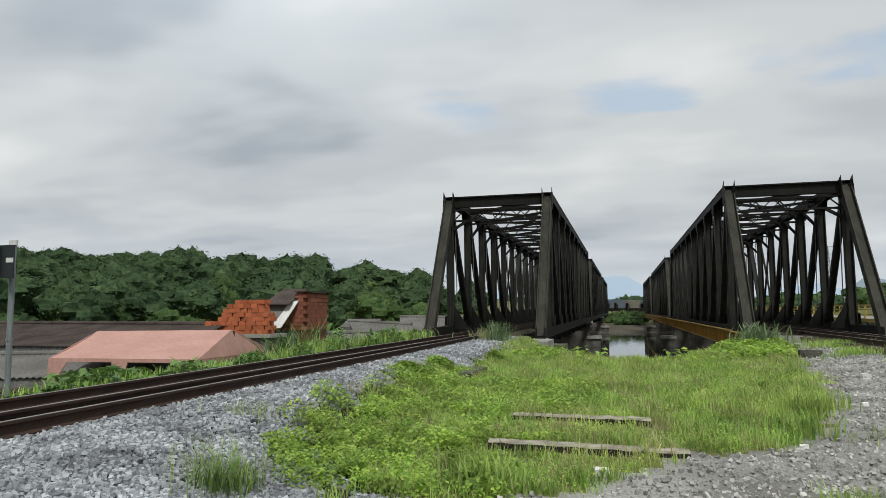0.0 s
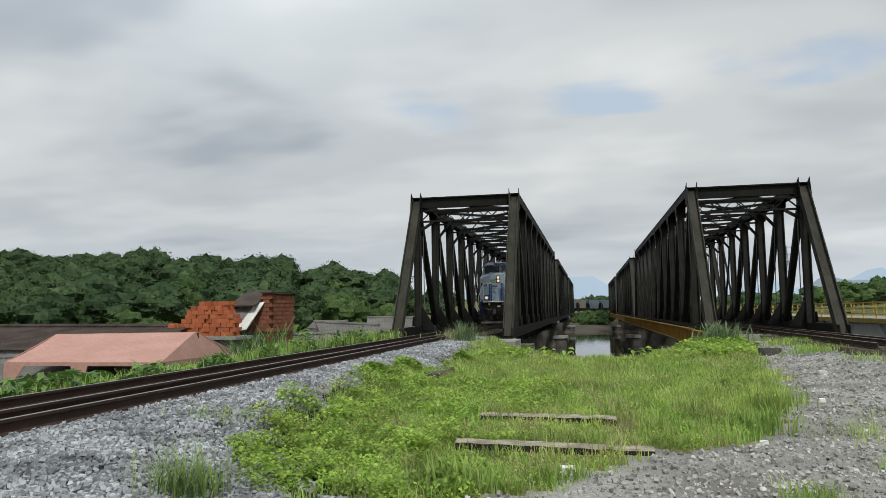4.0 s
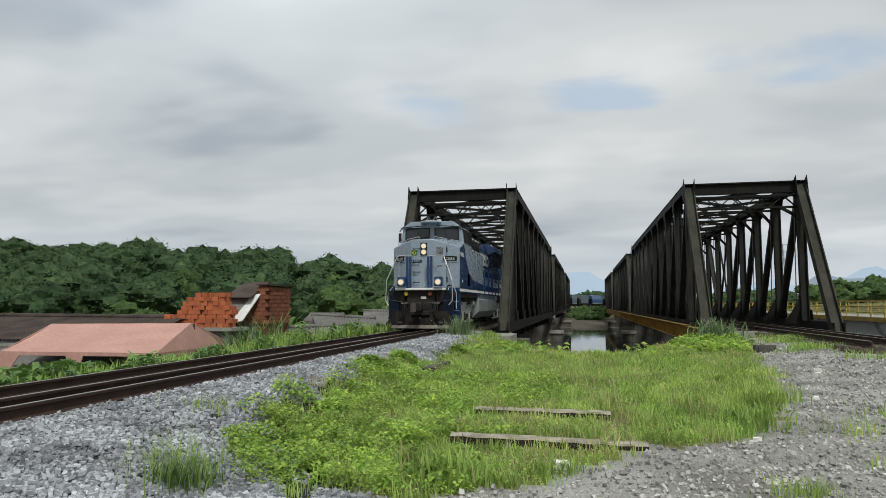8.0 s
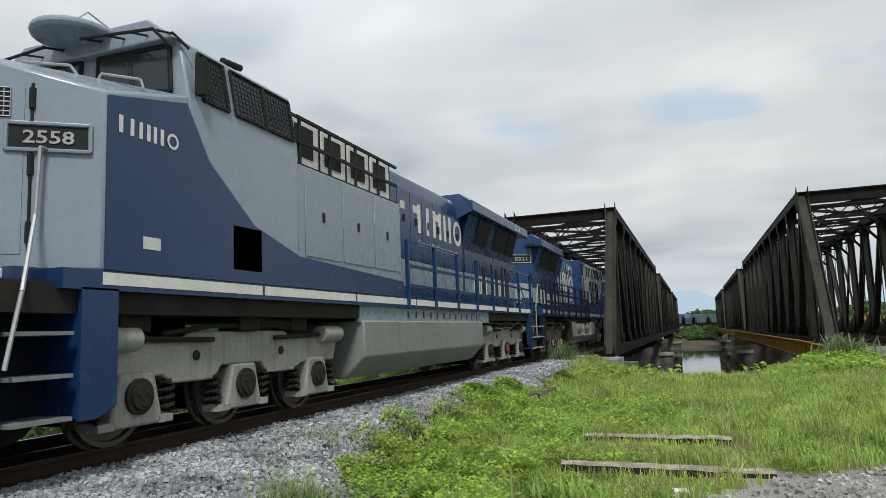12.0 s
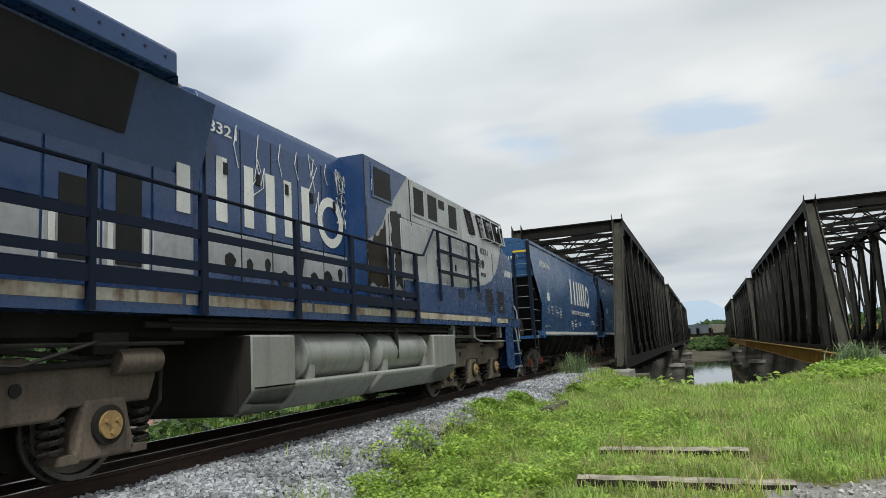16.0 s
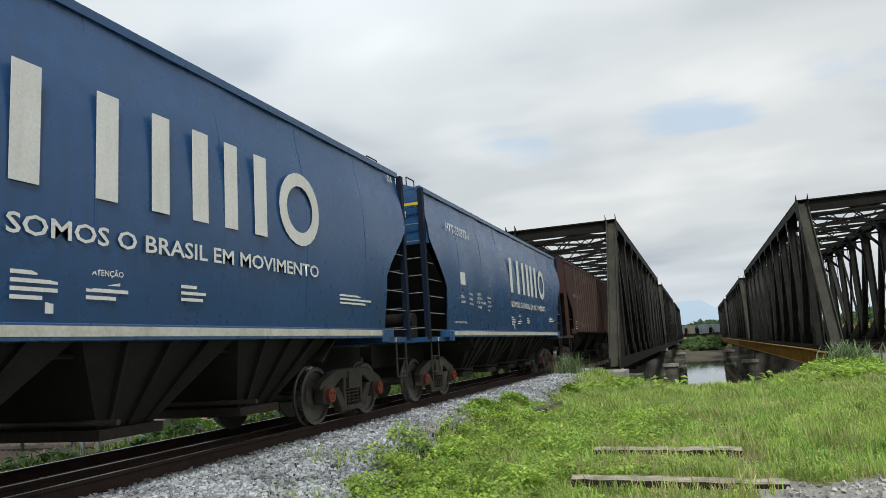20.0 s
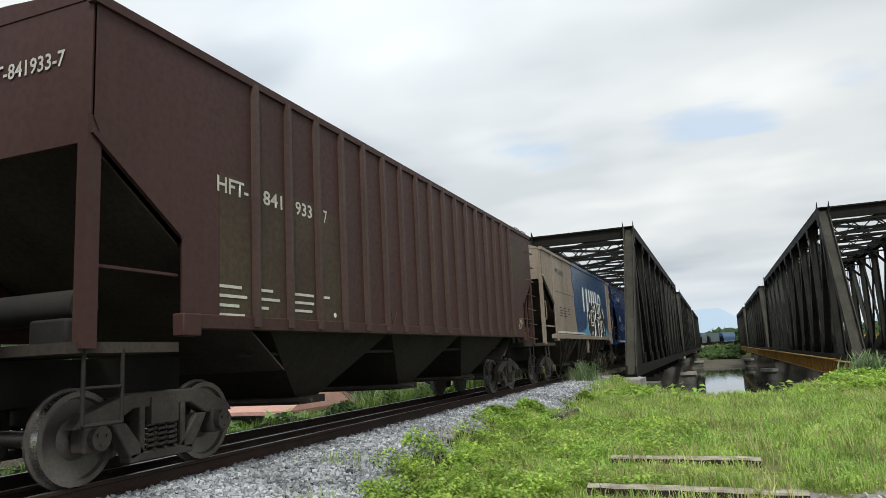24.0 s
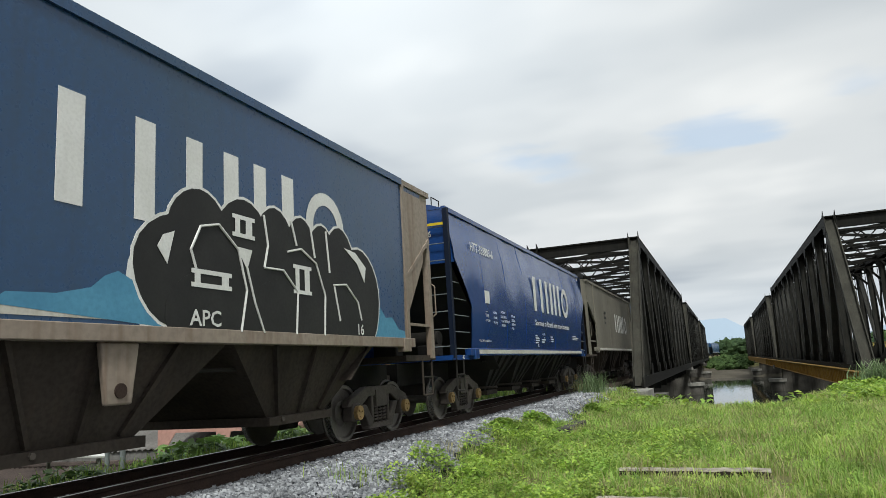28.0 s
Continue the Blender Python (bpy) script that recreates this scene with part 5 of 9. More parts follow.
part("clamp", B().cyl((SX + 0.06, SY + 0.3, 0.55), (SX + 0.06, SY + 0.3, 0.6), 0.065, 10), M_GALV, t)

# stall under a white awning, beside the line
t = thing("awning_stall", "white sheet awning over a dark trackside stall", "awning")
part("sheet", B().add([(-15.6, 10.2, 0.05), (-13.9, 10.0, -0.12), (-13.5, 12.4, -0.42), (-14.2, 13.0, -0.22), (-15.4, 12.6, 0.0),
                       (-15.6, 10.2, 0.02), (-13.9, 10.0, -0.15), (-13.5, 12.4, -0.45), (-14.2, 13.0, -0.25), (-15.4, 12.6, -0.03)],
                      [(0, 1, 2, 3, 4), (9, 8, 7, 6, 5), (0, 5, 6, 1), (1, 6, 7, 2), (2, 7, 8, 3), (3, 8, 9, 4), (4, 9, 5, 0)]), M_LABEL, t, smooth=0)
for x, y, z in ((-13.95, 10.1, -0.17), (-13.6, 12.3, -0.46), (-15.3, 12.4, -0.05), (-15.5, 10.4, 0.0)):
    part("post", B().cyl((x, y, -3.3), (x, y, z), 0.045, 8), M_WALL, t)
part("counter", B().box(-15.2, -14.0, 10.3, 12.2, -3.3, -1.3), M_UNDER, t)
part("board", B().box(-13.68, -13.6, 11.6, 12.25, -2.6, -0.55), M_WALL, t)

# pipe fence and timber posts on the shoulder
t = thing("pipe_fence", "pale horizontal pipe on short posts beside the shed", "fence")
part("pipe", B().cyl((-13.9, 13.0, -0.95), (-11.4, 13.35, -0.9), 0.07, 10), M_PIPE, t)
for x in (-13.8, -12.6, -11.5):
    part("post", B().box(x - 0.06, x + 0.06, 13.05, 13.2, -2.2, -0.98), M_WALL, t)
part("pipe", B().cyl((-12.0, 15.9, -0.75), (-10.9, 16.1, -0.7), 0.06, 10), M_PIPE, t)

# ---- woods ----
def crown(n, r, h):
    """A lumpy leafy mass with many small leaf clumps standing off it, as corners of faces."""
    ph = rng.uniform(0, 6.28, 6)

    def lump(a, u):
        return 1 + 0.13 * np.sin(a * 2 + u * 4 + ph[0]) + 0.13 * np.sin(a * 4 - u * 7 + ph[1]) + 0.11 * np.sin(a * 6 + u * 11 + ph[2]) + 0.07 * np.sin(a * 3 + u * 19 + ph[3])

    def at(a, u, k):
        s = np.sqrt(np.clip(1 - u * u, 0, 1))
        q = lump(a, u) * k
        return np.stack([s * np.cos(a) * r * q, s * np.sin(a) * r * q, (u * q + 0.2) * h], -1)

    na, nu = 14, 9
    A, U = np.meshgrid(np.linspace(0, 6.2832, na + 1), np.linspace(-0.75, 1, nu + 1))
    P = at(A, U, 0.82)
    core = np.stack([P[:-1, :-1], P[:-1, 1:], P[1:, 1:], P[1:, :-1]], 2).reshape(-1, 4, 3)
    u, a = rng.uniform(-0.5, 1, n), rng.uniform(0, 6.28, n)
    c = at(a, u, rng.uniform(0.78, 0.93, n))
    nrm = c / np.linalg.norm(c, axis=1, keepdims=True) + rng.normal(0, 0.38, (n, 3)) + (0, 0, 0.35)
    nrm /= np.linalg.norm(nrm, axis=1, keepdims=True)
    t1 = np.cross(nrm, rng.normal(0, 1, (n, 3)))
    t1 /= np.linalg.norm(t1, axis=1, keepdims=True)
    t2 = np.cross(nrm, t1)
    k = rng.uniform(0.025, 0.06, n)[:, None] * r
    dr = nrm * k * 0.4
    return np.concatenate([core, np.stack([c - t1 * k - dr, c - t2 * k * 0.7, c + t1 * k - dr, c + t2 * k * 0.7], 1)])


def woods(name, places, n, material, label):
    shapes = [crown(n, 1.0, 0.85) for _ in range(6)]
    v = []
    for i, (x, y, z, r) in enumerate(places):
        c, s = math.cos(i * 2.4), math.sin(i * 2.4)
        q = shapes[i % 6] * (r, r, r * (0.8 + 0.35 * ((i * 0.618) % 1)))
        v.append(np.stack([q[..., 0] * c - q[..., 1] * s + x, q[..., 0] * s + q[..., 1] * c + y, q[..., 2] + z], -1).reshape(-1, 3))
    v = np.concatenate(v)
    return tagged(new(name, fast_mesh(name, v, np.arange(len(v)).reshape(-1, 4), material)), label, "trees", kind="stuff")


def hill_places(n, x0, x1, y0, y1, r0, r1, lift=1.4):
    x, y = rng.uniform(x0, x1, n), rng.uniform(y0, y1, n)
    ok = (x < -24) | (y > 60)
    x, y = x[ok], y[ok]
    r = rng.uniform(r0, r1, len(x))
    return [(a, b_, c, d) for a, b_, c, d in zip(x, y, ground_z(x, y) + r * lift * 0.7, r)]


woods("hill_forest", hill_places(480, -210, -30, 62, 165, 1.8, 4.4), 820, M_TREE, "dense dark green forest on the hill behind the village")
woods("hill_forest_light", hill_places(180, -180, -26, 50, 130, 1.5, 3.2), 520, M_TREE_B, "lighter green trees scattered through the hill forest")
woods("village_bushes", hill_places(90, -60, -18, 36, 60, 1.0, 2.0, 0.6), 420, M_TREE_B, "bushy green shrubs behind the village roofs")
far = [(x, 345 + 12 * math.sin(x * 0.21), 0.5 + 2.2 * abs(math.sin(x * 0.37)), 4.5 + 2 * math.sin(x * 1.3)) for x in np.arange(-70, 110, 4.5)]
woods("river_woods", far, 300, M_TREE, "line of dark green trees beyond the far bank")
bank = [(x, y, float(ground_z(x, y)) + 0.3, rng.uniform(0.5, 1.3)) for x, y in zip(rng.uniform(-3.4, 5.6, 80), rng.uniform(158, 200, 80))]
woods("bank_bushes", bank, 200, M_TREE_B, "green bushes and rank grass on the far bank")
rightw = [(rng.uniform(60, 260), rng.uniform(170, 330), 0, rng.uniform(2.6, 4.4)) for _ in range(190)]
rightw = [(x, y, float(ground_z(x, y)) + r * 0.8, r) for x, y, _, r in rightw]
woods("far_hill_woods", rightw, 200, M_TREE_B, "green woods on the low hill across the river")
rowr = [(x, 235 + 20 * math.sin(x * 0.1), 0.2, rng.uniform(2.2, 3.8)) for x in np.arange(26, 100, 3.2)]
woods("river_woods", rowr, 300, M_TREE, "dark green trees beyond the deck bridge")


def banana(x, y, z, h):
    """A banana plant: a short stem and long arching ribbed leaves."""
    t = thing("banana_plant", "light green banana plant with long arching leaves", "plant", "banana plants behind the houses")
    part("stem", B().cyl((x, y, z), (x, y, z + h * 0.45), 0.13, 8, 0.08), M_BANANA, t)
    for k in range(8):
        a, reach, lift = k * 0.785 + rng.uniform(-0.3, 0.3), h * rng.uniform(0.45, 0.7), h * rng.uniform(0.35, 0.65)
        b = B()
        rows = []
        for i in range(7):
            u = i / 6
            d = reach * u
            zz = z + h * 0.4 + lift * math.sin(u * 2.3)
            w = 0.26 * math.sin(math.pi * min(0.97, 0.12 + 0.86 * u))
            c, s_ = math.cos(a), math.sin(a)
            rows += [(x + c * d - s_ * w, y + s_ * d + c * w, zz - 0.08), (x + c * d, y + s_ * d, zz), (x + c * d + s_ * w, y + s_ * d - c * w, zz - 0.08)]
        b.add(rows, [(3 * i + j, 3 * i + j + 1, 3 * i + j + 4, 3 * i + j + 3) for i in range(6) for j in range(2)])
        part("leaf", b, M_BANANA, t, smooth=0)


for k in range(9):
    bx_, by_ = -18.5 + rng.uniform(-5, 5.5), 44 + rng.uniform(0, 9)
    banana(bx_, by_, float(ground_z(bx_, by_)) - 0.1, rng.uniform(2.6, 3.9))

# unseen trees on the near bank, behind the camera, added to darken wagon reflections
near = [(rng.uniform(30, 46), y, -0.5 + rng.uniform(2.0, 3.6), rng.uniform(3.4, 5.2)) for y in np.arange(-85, 12, 2.6)]
woods("near_bank_woods", near, 160, M_TREE, "unseen dark green trees added for the wagon sides to mirror")

# lattice mast behind the second bridge
t = thing("lattice_mast", "thin grey lattice power mast in the distance", "mast")
mx, my = 68.0, 260.0
for a, c in ((-1, -1), (1, -1), (1, 1), (-1, 1)):
    part("leg", B().beam((mx + a * 1.6, my + c * 1.6, -1), (mx + a * 0.3, my + c * 0.3, 22), 0.16, 0.16, (0, 1, 0.1)), M_GALV, t)
b = B()
for k in range(9):
    w0, z0 = 1.6 - 0.14 * k, -1 + 2.5 * k
    b.beam((mx - w0, my - w0, z0), (mx + w0 - 0.14, my - w0, z0 + 2.5), 0.1, 0.1)
    b.beam((mx + w0, my - w0, z0), (mx - w0 + 0.14, my - w0, z0 + 2.5), 0.1, 0.1)
part("bracing", b, M_GALV, t)
for z in (16.5, 19.0, 21.5):
    part("crossarm", B().box(mx - 2.6, mx + 2.6, my - 0.1, my + 0.1, z, z + 0.2), M_GALV, t)


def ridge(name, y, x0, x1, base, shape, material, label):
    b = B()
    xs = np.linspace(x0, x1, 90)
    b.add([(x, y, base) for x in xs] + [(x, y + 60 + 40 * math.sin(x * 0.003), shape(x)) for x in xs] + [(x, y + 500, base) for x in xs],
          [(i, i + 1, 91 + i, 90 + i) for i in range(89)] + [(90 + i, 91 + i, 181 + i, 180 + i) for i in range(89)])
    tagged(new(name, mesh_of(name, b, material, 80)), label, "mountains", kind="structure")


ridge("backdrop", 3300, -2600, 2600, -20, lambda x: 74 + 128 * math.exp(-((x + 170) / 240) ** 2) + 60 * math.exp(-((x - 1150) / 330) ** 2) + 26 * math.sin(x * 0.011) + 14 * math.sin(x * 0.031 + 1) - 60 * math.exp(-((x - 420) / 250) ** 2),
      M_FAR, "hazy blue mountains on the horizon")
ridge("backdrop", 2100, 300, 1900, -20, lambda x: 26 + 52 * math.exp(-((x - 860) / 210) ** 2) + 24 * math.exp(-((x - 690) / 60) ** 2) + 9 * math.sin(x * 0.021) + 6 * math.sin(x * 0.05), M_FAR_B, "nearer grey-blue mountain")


# ---- rolling stock: y = 0 is each vehicle's front, x its side, z = 0 the rail head ----
def coil(b, x, y, z0, z1, r, turns=5, n=40, wire=0.022):
    pts = [(x + r * math.cos(6.2832 * turns * i / n), y + r * math.sin(6.2832 * turns * i / n), z0 + (z1 - z0) * i / n) for i in range(n + 1)]
    return b.tube(pts, wire, 5)


def lathe(b, x, sgn, profile, n=28):
    """A turned shape round the x axis; profile holds (offset along x, radius)."""
    pts, m = [], len(profile)
    for i in range(n):
        a = 6.2832 * i / n
        pts += [(x + sgn * o, r * math.cos(a), r * math.sin(a)) for o, r in profile]
    return b.add(pts, [(i * m + j, i * m + j + 1, ((i + 1) % n) * m + j + 1, ((i + 1) % n) * m + j) for i in range(n) for j in range(m - 1)])


SPIN = []   # wheelsets that turn: object, place, wheel radius


def wheelset(parent, y, r, spin=True):
    b = B()
    for s in (-1, 1):
        lathe(b, s * 0.80, s, [(-0.075, 0.0), (-0.075, r + 0.03), (-0.045, r + 0.03), (-0.035, r), (0.065, r - 0.005), (0.065, r - 0.06), (0.02, r - 0.075), (0.005, r * 0.45), (0.05, 0.16), (0.07, 0.11), (0.07, 0.0)])
    b.cyl((-1.02, 0, 0), (1.02, 0, 0), 0.085, 12)
    w = part("wheelset", b, M_TYRE, parent, "worn steel wheelset")
    for s in (-1, 1):
        part("wheel_tread", lathe(B(), s * 0.80, s, [(-0.034, r + 0.002), (0.064, r - 0.003)]), M_TREAD, w, "bright worn wheel tread")
    if not spin:
        w.matrix_basis = pose(0, y, r)
        return w
    bolts = B()
    for s in (-1, 1):
        for k in range(6):
            a = 6.2832 * k / 6
            bolts.disc((s * 0.876, 0.12 * math.cos(a), 0.12 * math.sin(a)), (1, 0, 0), 0.018, 0.02, 6)
    part("hub_bolts", bolts, M_TYRE, w)
    w.matrix_basis = pose(0, y, r)
    if spin:
        SPIN.append((w, y, r))
    return w


def wagon_bogie(car, yc, cap_mat, spin=True):
    """Three-piece freight bogie: two wheelsets, side frames with a spring window, bolster and bearing caps."""
    r = 0.46
    for dy in (-0.9, 0.9):
        wheelset(car, yc + dy, r, spin)
    for s in (-1, 1):
        x0, x1 = sorted((s * 0.93, s * 1.08))
        f = B()
        # top member, two legs, bottom member of the cast side frame
        f.prism([(yc - 1.15, 0.56), (yc - 1.05, 0.68), (yc - 0.5, 0.86), (yc + 0.5, 0.86), (yc + 1.05, 0.68), (yc + 1.15, 0.56), (yc + 0.68, 0.56), (yc + 0.42, 0.7), (yc - 0.42, 0.7), (yc - 0.68, 0.56)], "x", x0, x1)
        f.prism([(yc - 0.70, 0.57), (yc - 0.52, 0.57), (yc - 0.24, 0.24), (yc - 0.44, 0.18)], "x", x0, x1)
        f.prism([(yc + 0.52, 0.57), (yc + 0.70, 0.57), (yc + 0.44, 0.18), (yc + 0.24, 0.24)], "x", x0, x1)
        f.box(x0, x1, yc - 0.46, yc + 0.46, 0.15, 0.25)
        f.box(x0, x1, yc - 0.34, yc - 0.26, 0.22, 0.74)
        f.box(x0, x1, yc + 0.26, yc + 0.34, 0.22, 0.74)
        sf = part("side_frame", f, M_BOGIE, car, bevel=0.018)
        for dy in (-0.15, 0.0, 0.15):
            part("spring", coil(B(), s * 1.02, yc + dy, 0.25, 0.52, 0.065, 5, 30, 0.02), M_BOGIE, sf)
        for dy in (-0.9, 0.9):
            part("axle_box", B().box(min(s * 0.9, s * 1.1), max(s * 0.9, s * 1.1), yc + dy - 0.14, yc + dy + 0.14, 0.32, 0.62), M_BOGIE, sf, bevel=0.03)
            c = B().disc((s * 1.13, yc + dy, r), (1, 0, 0), 0.115, 0.08, 16)
            for k in range(3):
                a = 6.2832 * k / 3 + 0.4
                c.disc((s * 1.175, yc + dy + 0.06 * math.cos(a), r + 0.06 * math.sin(a)), (1, 0, 0), 0.018, 0.025, 6)
            part("bearing_cap", c, cap_mat, sf)
    part("bolster", B().box(-1.1, 1.1, yc - 0.2, yc + 0.2, 0.52, 0.8), M_BOGIE, car)
    part("brake_beam", B().tube([(-0.75, yc - 0.42, 0.42), (0, yc - 0.3, 0.42), (0.75, yc - 0.42, 0.42)], 0.04), M_BOGIE, car)


def hopper(kind, length=15.1, paint=None, caps=None, detail=True):
    """A covered hopper wagon. kind: smooth (bulged sheets), flat (plain sheets, corner posts) or ribbed (outside stakes)."""
    words = {"smooth": "blue covered hopper wagon with smooth bulged sides", "flat": "dusty tan covered hopper wagon with graffiti", "ribbed": "oxide brown covered hopper wagon with outside ribs"}
    car = thing("hopper_wagon", words[kind], "freight wagon", "hopper wagons of the train")
    L = length
    caps = caps or M_CAPRED
    half = L / 2
    eave, sill = {"smooth": (4.56, 1.40), "flat": (4.54, 1.56), "ribbed": (4.64, 1.56)}[kind]
    cut = 1.05 if kind == "smooth" else (1.25 if kind == "flat" else 1.22)      # how far the side sheet stands back from the end below
    zc1, zc0 = (3.45, 2.45) if kind == "smooth" else ((3.6, 2.75) if kind == "flat" else (3.32, 2.5))
    ov = 0.38 if kind == "flat" else 0.0       # overhang of the front end hood

    def wall_x(z):
        if kind != "smooth":
            return 1.56
        u = (z - sill) / (eave - sill)
        return 1.52 + 0.105 * math.sin(math.pi * min(1.0, u * 1.12)) - 0.09 * max(0.0, u - 0.75) * 4

    def y_start(z):
        if z >= zc1:
            return 0.06
        if z >= zc0:
            u = (zc1 - z) / (zc1 - zc0)
            u = u * u * (3 - 2 * u) * 0.35 + u * 0.65
            return 0.06 + (cut - 0.06) * u
        return cut
    zs = [sill, sill + 0.1, 1.76, 1.95, 2.2, 2.45, 2.7, 2.95, 3.2, 3.45, 3.7, 3.95, 4.2, 4.36, eave]
    seams = 8
    for s in (-1, 1):
        b = B()
        cols = seams * 4
        for side in (0.0, 0.02):
            base = len(b.v)
            for z in zs:
                yr = y_start(z)
                ya = yr - ov * max(0.0, (cut - yr) / (cut - 0.06))
                for i in range(cols + 1):
                    u = i / cols
                    y = ya + (L - yr - ya) * u
                    dent = 0.0
                    if kind != "ribbed":
                        ph = (y * seams / L) % 1.0
                        dent = 0.016 * math.sin(math.pi * ph) ** 2 * (1 + 0.6 * math.sin(y * 2.7 + z * 1.9)) + 0.006 * math.sin(z * 3.1 + y * 0.7) * math.sin(y * 1.9)
                    b.v.append((s * (wall_x(z) - dent - side), y, z))
            for j in range(len(zs) - 1):
                for i in range(cols):
                    q = base + j * (cols + 1) + i
                    b.f.append((q, q + 1, q + cols + 2, q + cols + 1))
        part("side_sheet", b, paint, car, smooth=50)
        # eave rail, side sill with its white line
        part("eave_rail", B().box(min(s * (wall_x(eave) - 0.06), s * (wall_x(eave) + 0.035)), max(s * (wall_x(eave) - 0.06), s * (wall_x(eave) + 0.035)), -ov, L, eave - 0.05, eave + 0.05), paint, car)
        xs0, xs1 = sorted((s * 1.44, s * 1.585))
        lap = 0.0 if kind == "ribbed" else 0.25
        part("side_sill", B().box(xs0, xs1, cut - lap, L - cut + lap, sill - 0.06, sill + 0.10), paint, car, bevel=0.01)
        if kind == "smooth":
            xa, xb = sorted((s * 1.583, s * 1.589))
            part("sill_stripe", B().box(xa, xb, cut + 0.12, L - cut - 0.12, sill - 0.02, sill + 0.075), M_STRIPE, car, "white line along the sill")
        if kind == "smooth" and detail:
            for i in range(1, seams):
                y = L * i / seams
                part("sheet_seam", B().prism([(wall_x(z) * s, z) for z in zs] + [((wall_x(z) - 0.02) * s, z) for z in reversed(zs)], "y", y - 0.007, y + 0.007).moved(pose(0.003 * s, 0, 0)), paint, car)
        if kind == "ribbed":
            n = 17
            for i in range(n):
                y = 2.48 + (L - 4.96) * i / (n - 1)
                xr = sorted((s * 1.555, s * 1.632))
                part("side_stake", B().prism([(xr[0] if s > 0 else xr[1], y - 0.05), (xr[1] if s > 0 else xr[0], y - 0.036), (xr[1] if s > 0 else xr[0], y + 0.036), (xr[0] if s > 0 else xr[1], y + 0.05)], "z", sill - 0.02, eave - 0.02), M_RIB if paint is M_BROWN else paint, car)
        if kind == "flat":
            for y in (cut + 0.02, L - cut - 0.02):
                part("side_post", B().box(min(s * 1.55, s * 1.60), max(s * 1.55, s * 1.60), y - 0.05, y + 0.05, sill, eave), paint, car)
    # roof with a raised hatch strip
    wx = wall_x(eave)
    part("roof", B().prism([(-wx, eave), (wx, eave), (wx - 0.35, eave + 0.13), (0.35, eave + 0.2), (-0.35, eave + 0.2), (-wx + 0.35, eave + 0.13)], "y", 0.03 - ov, L - 0.03), paint, car)
    part("roof_hatch", B().box(-0.3, 0.3, 1.2, L - 1.2, eave + 0.2, eave + 0.27), paint, car)
    for e in (0, 1):
        def Y(v):
            return v - (ov if v < 1.0 else 0.0) if e == 0 else L - v
        d = 1 if e == 0 else -1

        def ybox(x0, x1, ya, yb, z0, z1):
            lo, hi = sorted((Y(ya), Y(yb)))
            return B().box(x0, x1, lo, hi, z0, z1)
        # upper end sheet and sloping floor sheet
        part("end_sheet", B().prism([(-wall_x(zc1) + 0.02, zc1 - 0.1), (wall_x(zc1) - 0.02, zc1 - 0.1), (wx - 0.02, eave), (0.35, eave + 0.18), (-0.35, eave + 0.18), (-wx + 0.02, eave)], "y", Y(0.04), Y(0.09)), paint, car)
        part("slope_sheet", B().add([(-1.47, Y(0.09), zc1 - 0.1), (1.47, Y(0.09), zc1 - 0.1), (1.47, Y(3.2), 1.0), (-1.47, Y(3.2), 1.0), (-1.47, Y(0.13), zc1 - 0.1), (1.47, Y(0.13), zc1 - 0.1), (1.47, Y(3.24), 1.0), (-1.47, Y(3.24), 1.0)],
                                       [(0, 1, 2, 3), (7, 6, 5, 4), (0, 4, 5, 1), (1, 5, 6, 2), (2, 6, 7, 3), (3, 7, 4, 0)]), M_CHUTE if kind != "smooth" else M_UNDER, car)
        part("end_platform", ybox(-1.5, 1.5, -0.12, 1.25, 1.26, 1.36), paint if kind == "smooth" else M_CHUTE, car)
        part("draft_sill", ybox(-0.3, 0.3, -0.35, 2.6, 0.78, 1.24), M_UNDER, car)
        part("coupler", ybox(-0.12, 0.12, -0.72, -0.3, 0.8, 1.02), M_BOGIE, car)
        for s in (-1, 1):
            px = s * 1.49
            if kind == "smooth":
                # both posts take a darker navy that holds their shade
                part("corner_post", ybox(px - 0.05, px + 0.05, -0.10, 0.02, 1.3, eave - 0.02), M_RAILBLUE, car, "end post with its shade painted in navy")
                part("inner_post", ybox(s * 0.98 - 0.035, s * 0.98 + 0.035, -0.08, 0.0, 1.3, 4.15), M_RAILBLUE, car)
                lad = [(min(s * 0.98, px), max(s * 0.98, px), 8)]
                for x0, x1, n in lad if detail else ():
                    for k in range(n):
                        z = 1.55 + k * 0.37
                        part("ladder_rung", B().cyl((x0, Y(-0.06), z), (x1, Y(-0.06), z), 0.011, 6), M_GALV, car)
                for k in range(5 if detail else 0):
                    z = 1.5 + k * 0.36
                    yy = max(0.15, y_start(z) - 0.02)
                    part("ladder_rung", B().cyl((px, Y(0.0), z), (px, Y(yy), z), 0.011, 6), M_GALV, car)
            elif kind == "flat":
                part("corner_post", ybox(px - 0.055, px + 0.055, 0.0, 0.14, 1.3, zc1 + 0.1), paint, car)
                part("corner_rail", ybox(px - 0.03, px + 0.03, 0.1, cut, 1.9, 1.95), paint, car)
                part("diagonal_edge", B().beam((px + s * 0.06, Y(0.08), zc1 + 0.02), (px + s * 0.06, Y(cut), zc0), 0.07, 0.07), paint, car)
                part("grab_rail", B().tube([(px + s * 0.06, Y(0.02), 2.75), (px + s * 0.13, Y(0.02), 2.7), (px + s * 0.13, Y(0.02), 2.15), (px + s * 0.06, Y(0.02), 2.1)], 0.013), paint, car)
            else:
                part("corner_post", ybox(px - 0.06, px + 0.06, 0.0, 0.16, 1.3, zc1 + 0.15), paint, car)
